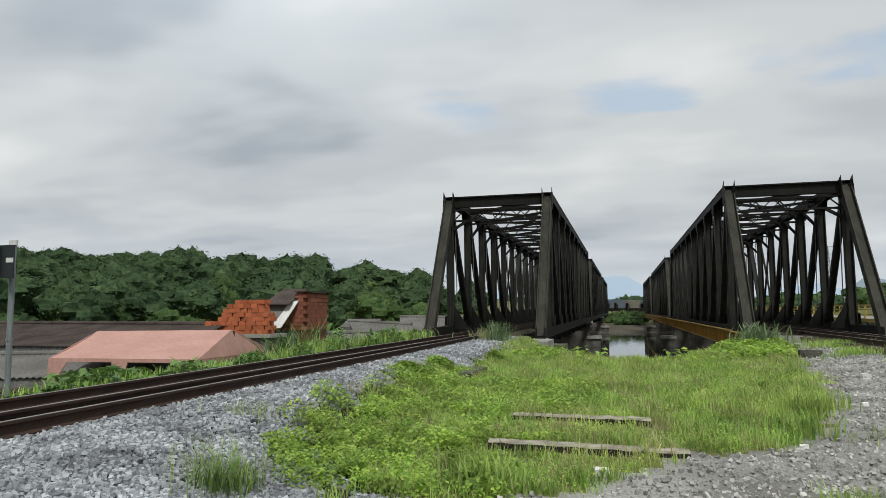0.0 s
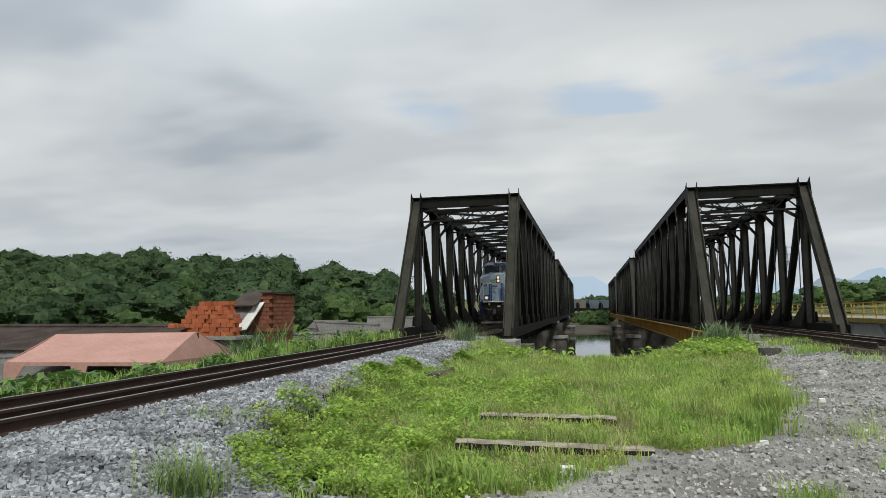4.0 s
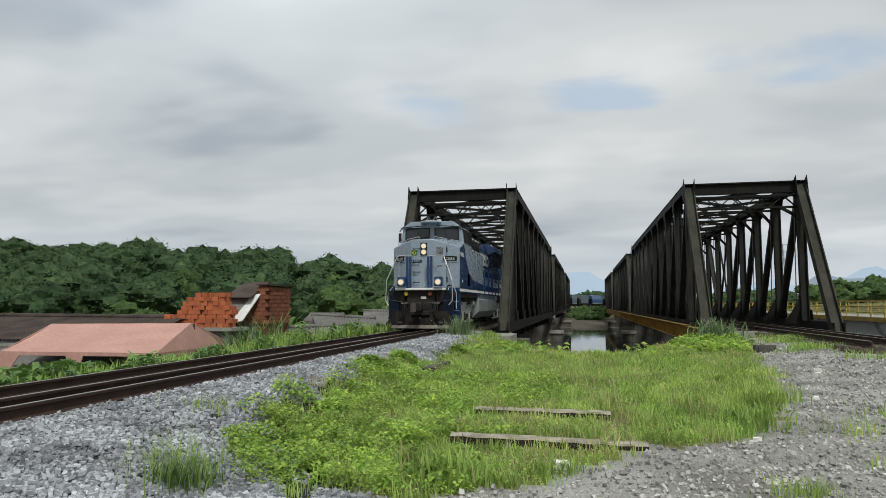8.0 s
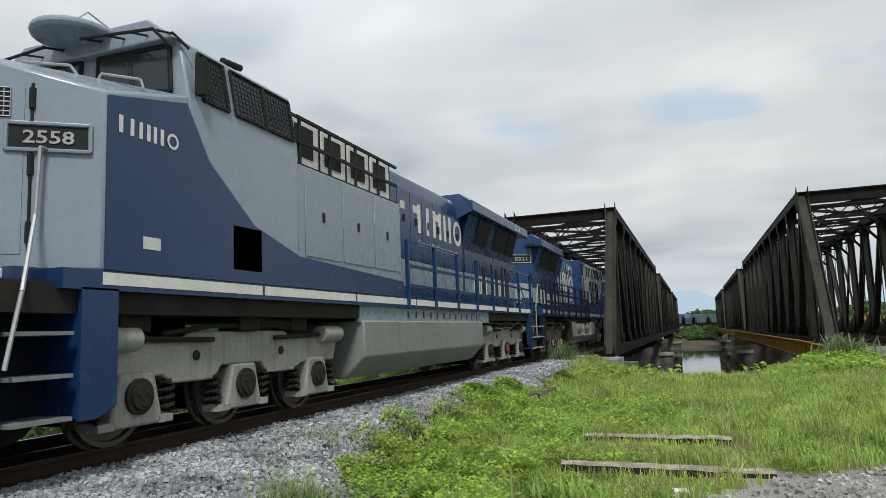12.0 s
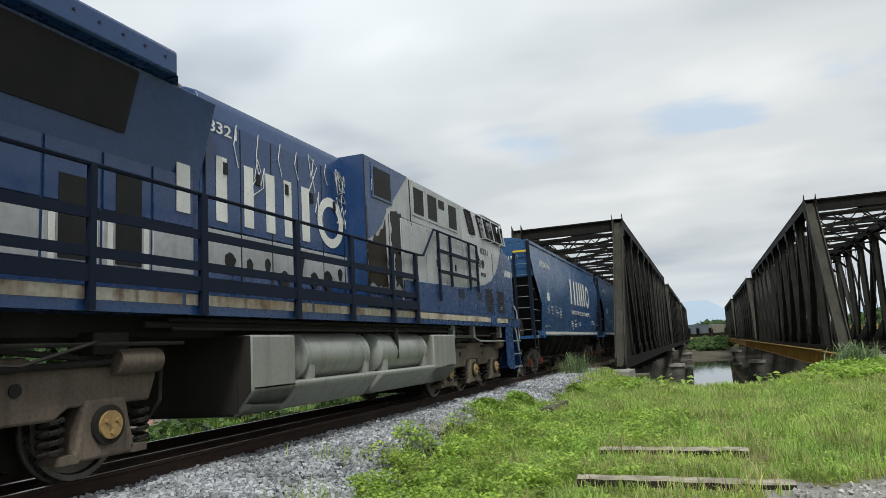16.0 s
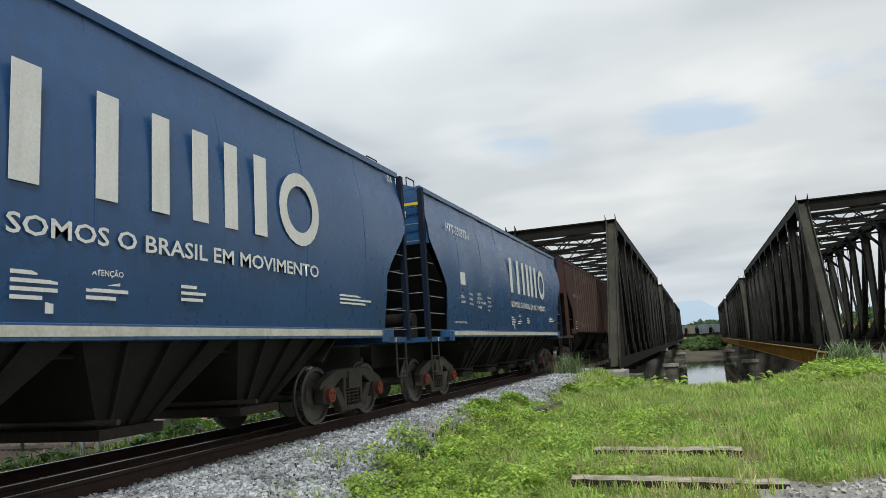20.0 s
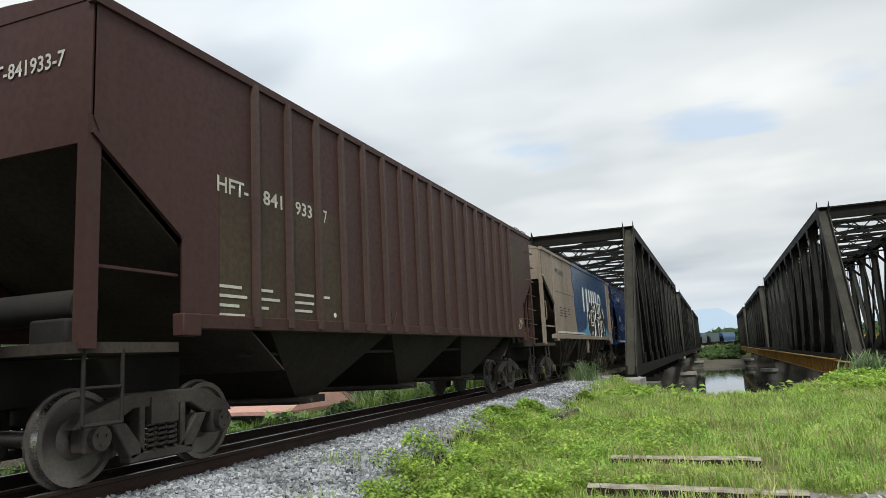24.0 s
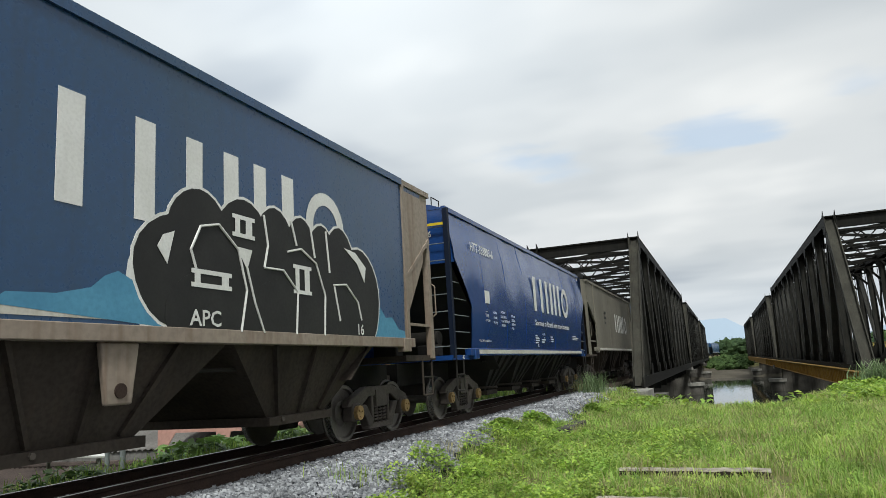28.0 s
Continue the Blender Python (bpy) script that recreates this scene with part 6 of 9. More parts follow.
                part("corner_rail", ybox(px - 0.02, px + 0.02, 0.12, cut, 2.05, 2.08), paint, car)
                if e == 1:
                    # side ladder at the trailing corner, with its inner post and roof grabs
                    part("ladder_post", ybox(px - 0.03, px + 0.03, 0.62, 0.70, 1.36, zc1), paint, car)
                    for k in range(7):
                        z = 1.46 + k * 0.44
                        part("ladder_rung", B().tube([(px + s * 0.06, Y(0.68), z + 0.03), (px + s * 0.15, Y(0.66), z + 0.03), (px + s * 0.16, Y(0.60), z), (px + s * 0.16, Y(0.04), z), (px + s * 0.06, Y(0.03), z)], 0.014), M_BOGIE, car)
                    for ya in (0.12, 0.85):
                        part("roof_grab", B().tube([(px, Y(ya), eave + 0.04), (px, Y(ya), eave + 0.15), (px, Y(ya + 0.5), eave + 0.15), (px, Y(ya + 0.5), eave + 0.04)], 0.013), M_BOGIE, car)
                part("end_wall_edge", B().beam((px + s * 0.06, Y(0.05), zc1), (px + s * 0.06, Y(cut), zc0), 0.05, 0.06), paint, car)
            # stirrup step
            if not detail:
                continue
            part("stirrup", B().tube([(px, Y(0.08), 1.3), (px, Y(0.08), 0.62), (px, Y(0.52), 0.62), (px, Y(0.52), 1.3)], 0.02), M_UNDER if kind != "flat" else M_CHUTE, car)
            part("stirrup_tread", B().tube([(px, Y(0.08), 0.95), (px, Y(0.52), 0.95)], 0.016), M_UNDER, car)
            if detail:
                part("roof_grab", B().tube([(s * 1.1, Y(0.15), eave + 0.08), (s * 1.1, Y(0.15), eave + 0.32), (s * 1.1, Y(0.6), eave + 0.32), (s * 1.1, Y(0.6), eave + 0.1)], 0.013), M_UNDER, car)
            part("jacking_pad", B().box(min(s * 1.46, s * 1.61), max(s * 1.46, s * 1.61), min(Y(cut - 0.02), Y(cut + 0.26)), max(Y(cut - 0.02), Y(cut + 0.26)), sill - 0.14, sill + 0.1), paint, car, bevel=0.015)
        if detail:
            part("brake_reservoir", B().cyl((-0.2, Y(0.55), 1.75), (0.95, Y(0.55), 1.75), 0.17, 14), M_UNDER, car)
            part("brake_valve", ybox(0.5, 1.0, 0.3, 0.6, 1.36, 1.62), M_UNDER, car, bevel=0.03)
        part("brake_hose", B().tube([(0.35, Y(-0.4), 0.9), (0.42, Y(-0.62), 0.7), (0.3, Y(-0.85), 0.62)], 0.025), M_HOSE, car)
        wagon_bogie(car, Y(1.5), caps, detail)
    # discharge bays
    bays = 4 if kind == "smooth" else (3 if kind == "flat" else 3)
    ys0, ys1 = (2.35, L - 2.35) if kind == "flat" else (2.9, L - 2.9)
    bw, bl = (1.12, 0.7) if kind == "flat" else ((0.85, 0.38) if kind == "smooth" else (0.85, 0.3))
    zo = 0.46 if kind == "smooth" else 0.58
    dust = {"smooth": M_UNDER, "flat": M_CHUTE, "ribbed": M_DUSTBAY}[kind]
    step = (ys1 - ys0) / bays
    for i in range(bays):
        ya, yb = ys0 + i * step, ys0 + (i + 1) * step
        ym = (ya + yb) / 2
        b = B()
        for s in (-1, 1):
            b.add([(s * 1.46, ya, sill), (s * 1.46, yb, sill), (s * bw, ym + bl, zo), (s * bw, ym - bl, zo)], [(0, 1, 2, 3)])
        b.add([(-1.46, ya, sill), (1.46, ya, sill), (bw, ym - bl, zo), (-bw, ym - bl, zo)], [(0, 1, 2, 3)])
        b.add([(-1.46, yb, sill), (1.46, yb, sill), (bw, ym + bl, zo), (-bw, ym + bl, zo)], [(0, 1, 2, 3)])
        bay = part("hopper_bay", b, dust, car, smooth=0)
        for s in (-1, 1):
            for k in (-0.3, 0.0, 0.3) if detail and kind != "ribbed" else ():
                part("bay_rib", B().beam((s * 1.48, ym + k * step * 0.9, sill - 0.03), (s * (bw + 0.03), ym + k * bl * 2.4, zo + 0.04), 0.05, 0.07, (1, 0, 0)), dust, bay)
        part("discharge_gate", B().box(-bw - 0.1, bw + 0.1, ym - bl - 0.07, ym + bl + 0.07, zo - 0.1, zo + 0.01), M_CHUTE, car)
        part("gate_shaft", B().cyl((-1.25, ym - 0.5, 0.55), (1.25, ym - 0.5, 0.55), 0.03, 8), M_BOGIE, car)
    part("brake_pipe", B().cyl((1.2, 2.6, 1.22), (1.2, L - 2.6, 1.22), 0.025, 6), M_UNDER, car)
    part("brake_pipe", B().cyl((-1.2, 2.6, 1.22), (-1.2, L - 2.6, 1.22), 0.025, 6), M_UNDER, car)
    return car, wall_x


def data_block(car, material, x, y, z, rows, w, h=0.05, gap=0.09):
    """Unreadable small print as plain bars."""
    for i, n in enumerate(rows):
        part("print_bar", B().box(x, x + 0.003, y, y + w * n, z - i * gap, z - i * gap + h), material, car)


def smooth_wagon(number, slogan, paint, caps, slogan_caps=True):
    car, wx = hopper("smooth", 15.1, paint, caps)
    X = (1, 0, 0)
    A, U = (0, 1, 0), (0, 0, 1)
    lettering(number, car, M_WHITE, (wx(3.8) + 0.014, 1.2, 3.76), A, U, 0.22, 1.72)
    lettering(number, car, M_WHITE, (0.15, 0.035, 3.95), (1, 0, 0), U, 0.14, 0.95, thick=0.01)
    part("chalk_panel", B().box(wx(2.7) - 0.002, wx(2.7) + 0.008, 1.93, 2.27, 2.58, 2.88), M_WHITE, car, "plain white chalk panel")
    for i, w in enumerate(("PBM", "TARA", "LOTAÇÃO")):
        lettering(w, car, M_WHITE, (wx(2.2) + 0.008, 1.92, 2.37 - i * 0.12), A, U, 0.075)
    for i, w in enumerate(("130.000kg", "28.400kg", "101.600kg")):
        lettering(w, car, M_WHITE, (wx(2.2) + 0.008, 2.55, 2.34 - i * 0.12), A, U, 0.075)
    for i, w in enumerate(("ALT. MAX.", "LARG. MAX.", "COMP. ENTRE ENG.", "VOLUME")):
        lettering(w, car, M_WHITE, (wx(2.2) + 0.008, 3.2, 2.39 - i * 0.11), A, U, 0.065)
    for i, w in enumerate(("4.651mm", "3.252mm", "16.500mm", "148m³")):
        lettering(w, car, M_WHITE, (wx(2.2) + 0.008, 4.12, 2.34 - i * 0.11), A, U, 0.065)
    lettering("CURSO DO CILINDRO 203mm", car, M_WHITE, (wx(1.65) + 0.008, 1.5, 1.66), A, U, 0.05)
    brand_bars(car, M_WHITE, wx(2.9) + 0.006, 6.66, 2.66, 1.05, 1)
    lettering(slogan, car, M_WHITE, (wx(2.3) + 0.008, 6.66, 2.22), A, U, 0.18, 4.95)
    for y, n in ((6.75, (0.5, 0.9, 0.9, 0.6)), (8.75, (0.5, 0.8, 0.7))):
        data_block(car, M_WHITE, wx(1.8) + 0.004, y, 1.9, n, 0.5, 0.035, 0.07)
    lettering("ATENÇÃO", car, M_WHITE, (wx(1.9) + 0.008, 7.55, 1.93), A, U, 0.085)
    data_block(car, M_WHITE, wx(1.8) + 0.004, 7.5, 1.86, (0.8, 1.0, 0.7), 0.5, 0.035, 0.07)
    part("door_mark", B().box(wx(1.6) + 0.001, wx(1.6) + 0.006, 7.1, 7.18, 1.58, 1.68), M_WHITE, car)
    data_block(car, M_WHITE, wx(1.9) + 0.004, 12.3, 2.0, (1.0, 1.0, 0.8), 1.1, 0.03, 0.06)
    lettering("DA", car, M_WHITE, (wx(4.35) + 0.03, 14.55, 4.33), A, U, 0.12)
    lettering("20", car, M_WHITE, (1.592, 13.3, 1.385), A, U, 0.085)
    lettering("10", car, M_WHITE, (1.502, 14.5, 1.27), A, U, 0.08)
    lettering("4D", car, M_WHITE, (1.502, 0.45, 1.27), A, U, 0.08)
    lettering("3D", car, M_WHITE, (1.592, 1.4, 1.385), A, U, 0.085)
    part("end_label", B().box(0.98, 1.44, -0.105, -0.095, 4.17, 4.23), M_FLAGY, car, "faded yellow end label")
    return car


hop_a = smooth_wagon("HTT-845199-1", "SOMOS O BRASIL EM MOVIMENTO", M_HBLUE, M_CAPRED)
hop_a["label"] = "dark blue covered hopper wagon with white lettering"
hop_b = smooth_wagon("HTT-350372-1", "SOMOS O BRASIL EM MOVIMENTO", M_HBLUE, M_CAPRED)
hop_b["label"] = "dark blue covered hopper wagon behind the first one"

hop_c, wxc = hopper("ribbed", 16.65, M_BROWN, M_BOGIE)
lettering("HFT-841933-7", hop_c, M_STRIPE, (0.0, 0.036, 4.02), (1, 0, 0), (0, 0, 1), 0.17, 1.2, thick=0.01)
def between_ribs(car, y0, y1, z0, z1, L):
    n = 17
    ys = [1.75] + [2.48 + (L - 4.96) * i / (n - 1) for i in range(n)]
    for a, b_ in zip(ys, ys[1:]):
        if a > y0 and b_ < y1:
            part("faded_panel", B().box(1.557, 1.5625, a + 0.08, b_ - 0.08, z0 + rng.uniform(-0.1, 0.1), z1 + rng.uniform(-0.08, 0.08)), M_KHAKI, car, "faded khaki overpaint")


between_ribs(hop_c, 1.6, 5.3, 1.6, 3.3, 16.65)
part("faded_panel", B().box(1.557, 1.5625, 14.26, 15.05, 3.02, 4.36), M_KHAKI, hop_c, "faded khaki overpaint")
part("faded_panel", B().box(1.557, 1.5625, 15.07, 15.88, 3.2, 4.36), M_KHAKI, hop_c, "faded khaki overpaint")
# chalk scribble near the trailing corner
for pts in ([(14.9 + 0.085 * math.sin(a * 0.5) + 0.03 * math.cos(a * 0.25), 1.9 + 0.15 * math.cos(a * 0.25)) for a in range(0, 24)],
            [(15.06, 1.76), (15.12, 2.06), (15.22, 2.05), (15.26, 1.98), (15.21, 1.91), (15.1, 1.89)]):
    part("chalk_mark", B().tube([(1.564, y, z) for y, z in pts], 0.0065), M_CHALK, hop_c, "pale chalk scribble")
for i, w in enumerate(("HFT-", "841", "933", "7")):
    lettering(w, hop_c, M_STRIPE, (1.565, 1.78 + i * 0.735 + (0.15 if i else 0.0), 3.1), (0, 1, 0), (0, 0, 1), 0.19, (0.58, 0.42, 0.42, 0.1)[i])
for k, y in enumerate((1.82, 2.6, 3.32, 4.06)):
    data_block(hop_c, M_STRIPE, 1.566, y, 1.98, ((0.8, 1, 0.7, 0.9), (0.5, 0.8, 0.3), (1, 1, 0.9), (0.4,))[k], 0.5, 0.035, 0.11)
part("chalk_dot", B().disc((1.567, 4.4, 1.75), (1, 0, 0), 0.035, 0.006), M_WHITE, hop_c)
for y0, pts in ((6.1, [(0, 1.55), (0.2, 1.95), (0.3, 1.6), (0.45, 1.9)]), (13.6, [(0, 1.6), (0.1, 1.8), (0.25, 1.62), (0.3, 1.85), (0.15, 1.9)])):
    part("chalk_scrawl", B().tube([(1.568, y0 + p, q) for p, q in pts], 0.007, 4), M_RIB, hop_c, "thin chalk scrawl")

hop_d, wxd = hopper("flat", 15.6, M_TAN, M_GOLD)
lettering("HPT-031763-2", hop_d, M_SPRAY, (0.1, 0.036, 3.9), (1, 0, 0), (0, 0, 1), 0.13, 0.95, thick=0.01)
lettering("HPT-031763-2", hop_d, M_SPRAY, (1.563, 1.75, 3.86), (0, 1, 0), (0, 0, 1), 0.2, 1.5)
for k, (y, rows) in enumerate(((2.15, (0.7, 1, 1, 0.8)), (2.85, (1, 1, 1, 1)), (3.65, (0.8, 0.5, 0.8)))):
    data_block(hop_d, M_CHUTE, 1.563, y, 2.62, rows, 0.45, 0.035, 0.1)
# blue field painted over the rear half, the mark, and a bubble-shaped black graffito with white outlines
blue = [(5.45, 1.63), (14.4, 1.63), (14.4, 2.1), (15.2, 3.15), (15.2, 4.48), (4.95, 4.48), (4.95 + 0.06, 4.2), (4.95 - 0.03, 3.9), (5.2 + 0.05, 3.4), (5.2 - 0.03, 2.9), (5.2 + 0.06, 2.4), (5.45 - 0.05, 1.9)]
part("eave_paint", B().box(1.53, 1.603, 5.0, 14.3, 4.482, 4.598), M_FIELD, hop_d)
part("blue_field", B().prism(blue, "x", 1.555, 1.565), M_FIELD, hop_d, "faded blue field over the tan paint")
part("end_patch", B().prism([(14.2, 1.63), (14.4, 1.63), (14.4, 2.1), (15.2, 3.15), (15.2, 4.4), (14.35, 4.4)], "x", 1.562, 1.569), M_TAN, hop_d)
part("sill_stripe", B().box(1.553, 1.57, 1.3, 8.0, 1.70, 1.77), M_STRIPE, hop_d)
part("sheet_seam", B().box(1.5565, 1.5635, 1.4, 5.1, 3.2, 3.212), M_CHUTE, hop_d)
part("sheet_seam", B().box(1.5565, 1.5635, 3.1, 3.112, 1.5, 4.45), M_TAN, hop_d)
brand_bars(hop_d, M_WHITE, 1.568, 7.15, 2.7, 1.05, 1)
part("spray_cloud", B().prism([(6.6, 1.78), (6.75, 1.88), (7.2, 1.9), (7.55, 1.98), (7.7, 2.1), (7.85, 2.16), (8.05, 2.08), (8.4, 1.85), (8.6, 1.64)], "x", 1.569, 1.572), M_SPRAYB, hop_d, "light blue spray cloud")
part("spray_cloud", B().prism([(13.0, 1.64), (13.1, 2.05), (13.26, 2.14), (13.45, 1.98), (13.7, 2.0), (13.95, 1.8), (14.2, 1.78), (14.2, 1.64)], "x", 1.569, 1.572), M_SPRAYB, hop_d, "light blue spray cloud")


def blob(y, z, ry, rz, n=20, wob=0.0):
    return [(y + ry * math.cos(6.2832 * i / n) * (1 + wob * math.sin(3 * 6.2832 * i / n)), z + rz * math.sin(6.2832 * i / n)) for i in range(n)]


def low_cut(rim, z=1.63):
    return [(a, max(b_, z)) for a, b_ in rim]


lobes = [(8.72, 2.25, 0.7, 0.62), (8.95, 2.6, 0.5, 0.6), (9.72, 2.5, 0.56, 0.74), (10.35, 2.4, 0.5, 0.86), (10.95, 2.4, 0.45, 0.84), (11.48, 2.4, 0.45, 0.82), (11.98, 2.35, 0.5, 0.92), (12.55, 2.2, 0.66, 0.82)]
bodies = [(9.3, 1.75, 0.86, 0.6), (10.6, 1.75, 0.9, 0.6), (11.8, 1.75, 0.9, 0.6), (12.45, 1.75, 0.6, 0.6)]
part("graffito_shadow", B().prism(low_cut(blob(8.68, 2.1, 0.74, 0.68, 24)), "x", 1.568, 1.5715), M_WHITE, hop_d, "white drop shadow of the graffito")
for k, (y, z, ry, rz) in enumerate(lobes):
    part("graffito_outline", B().prism(low_cut(blob(y, z, ry + 0.035, rz + 0.035, 24, 0.03)), "x", 1.568, 1.573 + 0.0002 * k), M_WHITE, hop_d, "white spray outline")
for k, (y, z, ry, rz) in enumerate(lobes + bodies):
    part("graffito_fill", B().prism(low_cut(blob(y, z, ry, rz, 24, 0.03)), "x", 1.569, 1.576 + 0.0004 * k), M_SPRAY, hop_d, "black spray paint shape")


def serif_mark(y0, y1, z0, z1):
    """A small boxed highlight with bars that stand out at both ends."""
    m = B().box(1.585, 1.588, y0 - 0.05, y1 + 0.05, z1 - 0.05, z1).box(1.585, 1.588, y0 - 0.05, y1 + 0.05, z0, z0 + 0.05)
    m.box(1.585, 1.5875, y0, y0 + 0.09, z0, z1).box(1.585, 1.5875, y1 - 0.12, y1, z0, z1)
    part("graffito_mark", m, M_WHITE, hop_d, "white boxed highlight")


serif_mark(9.54, 9.86, 2.76, 3.03)
serif_mark(8.86, 9.42, 2.1, 2.3)
serif_mark(10.78, 11.12, 2.18, 2.57)
for pts in ([(12.1, 2.98), (12.45, 2.95), (12.78, 2.75), (12.72, 2.5), (12.5, 2.78)], [(8.32, 2.47), (8.4, 2.6), (8.56, 2.66), (8.46, 2.3)], [(9.56, 2.64), (9.86, 2.63), (9.76, 2.38)]):
    part("graffito_mark", B().prism(pts, "x", 1.583, 1.587), M_WHITE, hop_d, "white highlight")
for pts in ([(8.88, 2.3), (8.8, 2.5), (8.95, 2.78), (9.25, 2.85), (9.6, 2.6), (9.75, 2.13), (9.64, 1.64)], [(9.76, 2.4), (9.9, 2.0), (10.08, 1.64)],
            [(10.1, 3.12), (10.18, 2.74), (10.1, 2.45), (10.5, 2.46), (10.83, 2.2), (10.78, 1.64)], [(10.61, 2.72), (10.93, 2.8), (11.3, 2.64), (11.52, 2.2), (11.48, 1.64)],
            [(10.7, 3.15), (10.82, 2.83)], [(11.17, 3.15), (11.27, 2.72)], [(11.58, 3.15), (11.66, 2.55)], [(11.76, 2.38), (12.13, 2.42), (12.48, 2.17), (12.58, 1.9)], [(11.78, 2.36), (11.92, 1.86)]):
    part("graffito_line", B().tube([(1.586, p, q) for p, q in pts], 0.015, 5), M_WHITE, hop_d)
lettering("APC", hop_d, M_WHITE, (1.588, 8.78, 1.68), (0, 1, 0), (0, 0, 1), 0.18, 0.5)
lettering("16", hop_d, M_WHITE, (1.588, 12.45, 1.67), (0, 1, 0), (0, 0, 1), 0.17)
part("side_bracket", B().prism([(7.72, 1.5), (8.18, 1.5), (8.1, 0.92), (7.8, 0.92)], "x", 1.45, 1.52), M_TAN, hop_d, bevel=0.02)
part("bracket_eye", B().disc((1.522, 7.95, 1.05), (1, 0, 0), 0.07, 0.03, 14), M_RUST, hop_d)

hop_e = smooth_wagon("HTT-358803-6", "Somos o Brasil em movimento", M_HBLUE_B, M_GOLD)
hop_e["label"] = "bright blue clean covered hopper wagon"
hop_f, wxf = hopper("flat", 15.25, M_OLIVE, M_BOGIE)
hop_f["label"] = "grey-olive dusty covered hopper wagon"
part("blue_field", B().prism([(5.6, 1.66), (12.5, 1.66), (12.5, 4.3), (5.6, 4.3)], "x", 1.555, 1.565), M_OLIVE, hop_f)
brand_bars(hop_f, M_WHITE, 1.568, 7.6, 2.5, 0.95, 1)
data_block(hop_f, M_SPRAY, 1.563, 4.0, 3.3, (1, 1, 0.8), 0.6, 0.12, 0.25)
part("sill_stripe", B().box(1.583, 1.592, 1.4, 13.8, 1.54, 1.63), M_STRIPE, hop_f)

# wagons of the train's tail, seen far off on the curve
tail = []
for k in range(14):
    paint = (M_PALE, M_HBLUE, M_PALE, M_PALE, M_OLIVE, M_PALE)[k % 6]
    kind = ("flat", "smooth", "flat", "flat", "flat", "smooth")[k % 6]
    tail.append((kind, paint))
TAIL = []
models = {}
for kind, paint in tail:
    key = (kind, paint.name)
    if key not in models:
        models[key] = hopper(kind, 15.1, paint, M_BOGIE, False)[0]
        models[key]["label"] = {"smooth": "smooth-sided hopper wagon far down the train", "flat": "pale dusty hopper wagon far down the train"}[kind]
        TAIL.append(models[key])
    else:
        TAIL.append(copy_thing(models[key], pose(0, 0, 0)))


# ---- locomotives ----
def quad(b, pts, t):
    """A plate of thickness t under four corners, along its own normal."""
    p = [Vector(q) for q in pts]
    n = (p[1] - p[0]).cross(p[3] - p[0]).normalized() * t
    return b.add(p + [q - n for q in p], [(0, 1, 2, 3), (7, 6, 5, 4), (0, 4, 5, 1), (1, 5, 6, 2), (2, 6, 7, 3), (3, 7, 4, 0)])


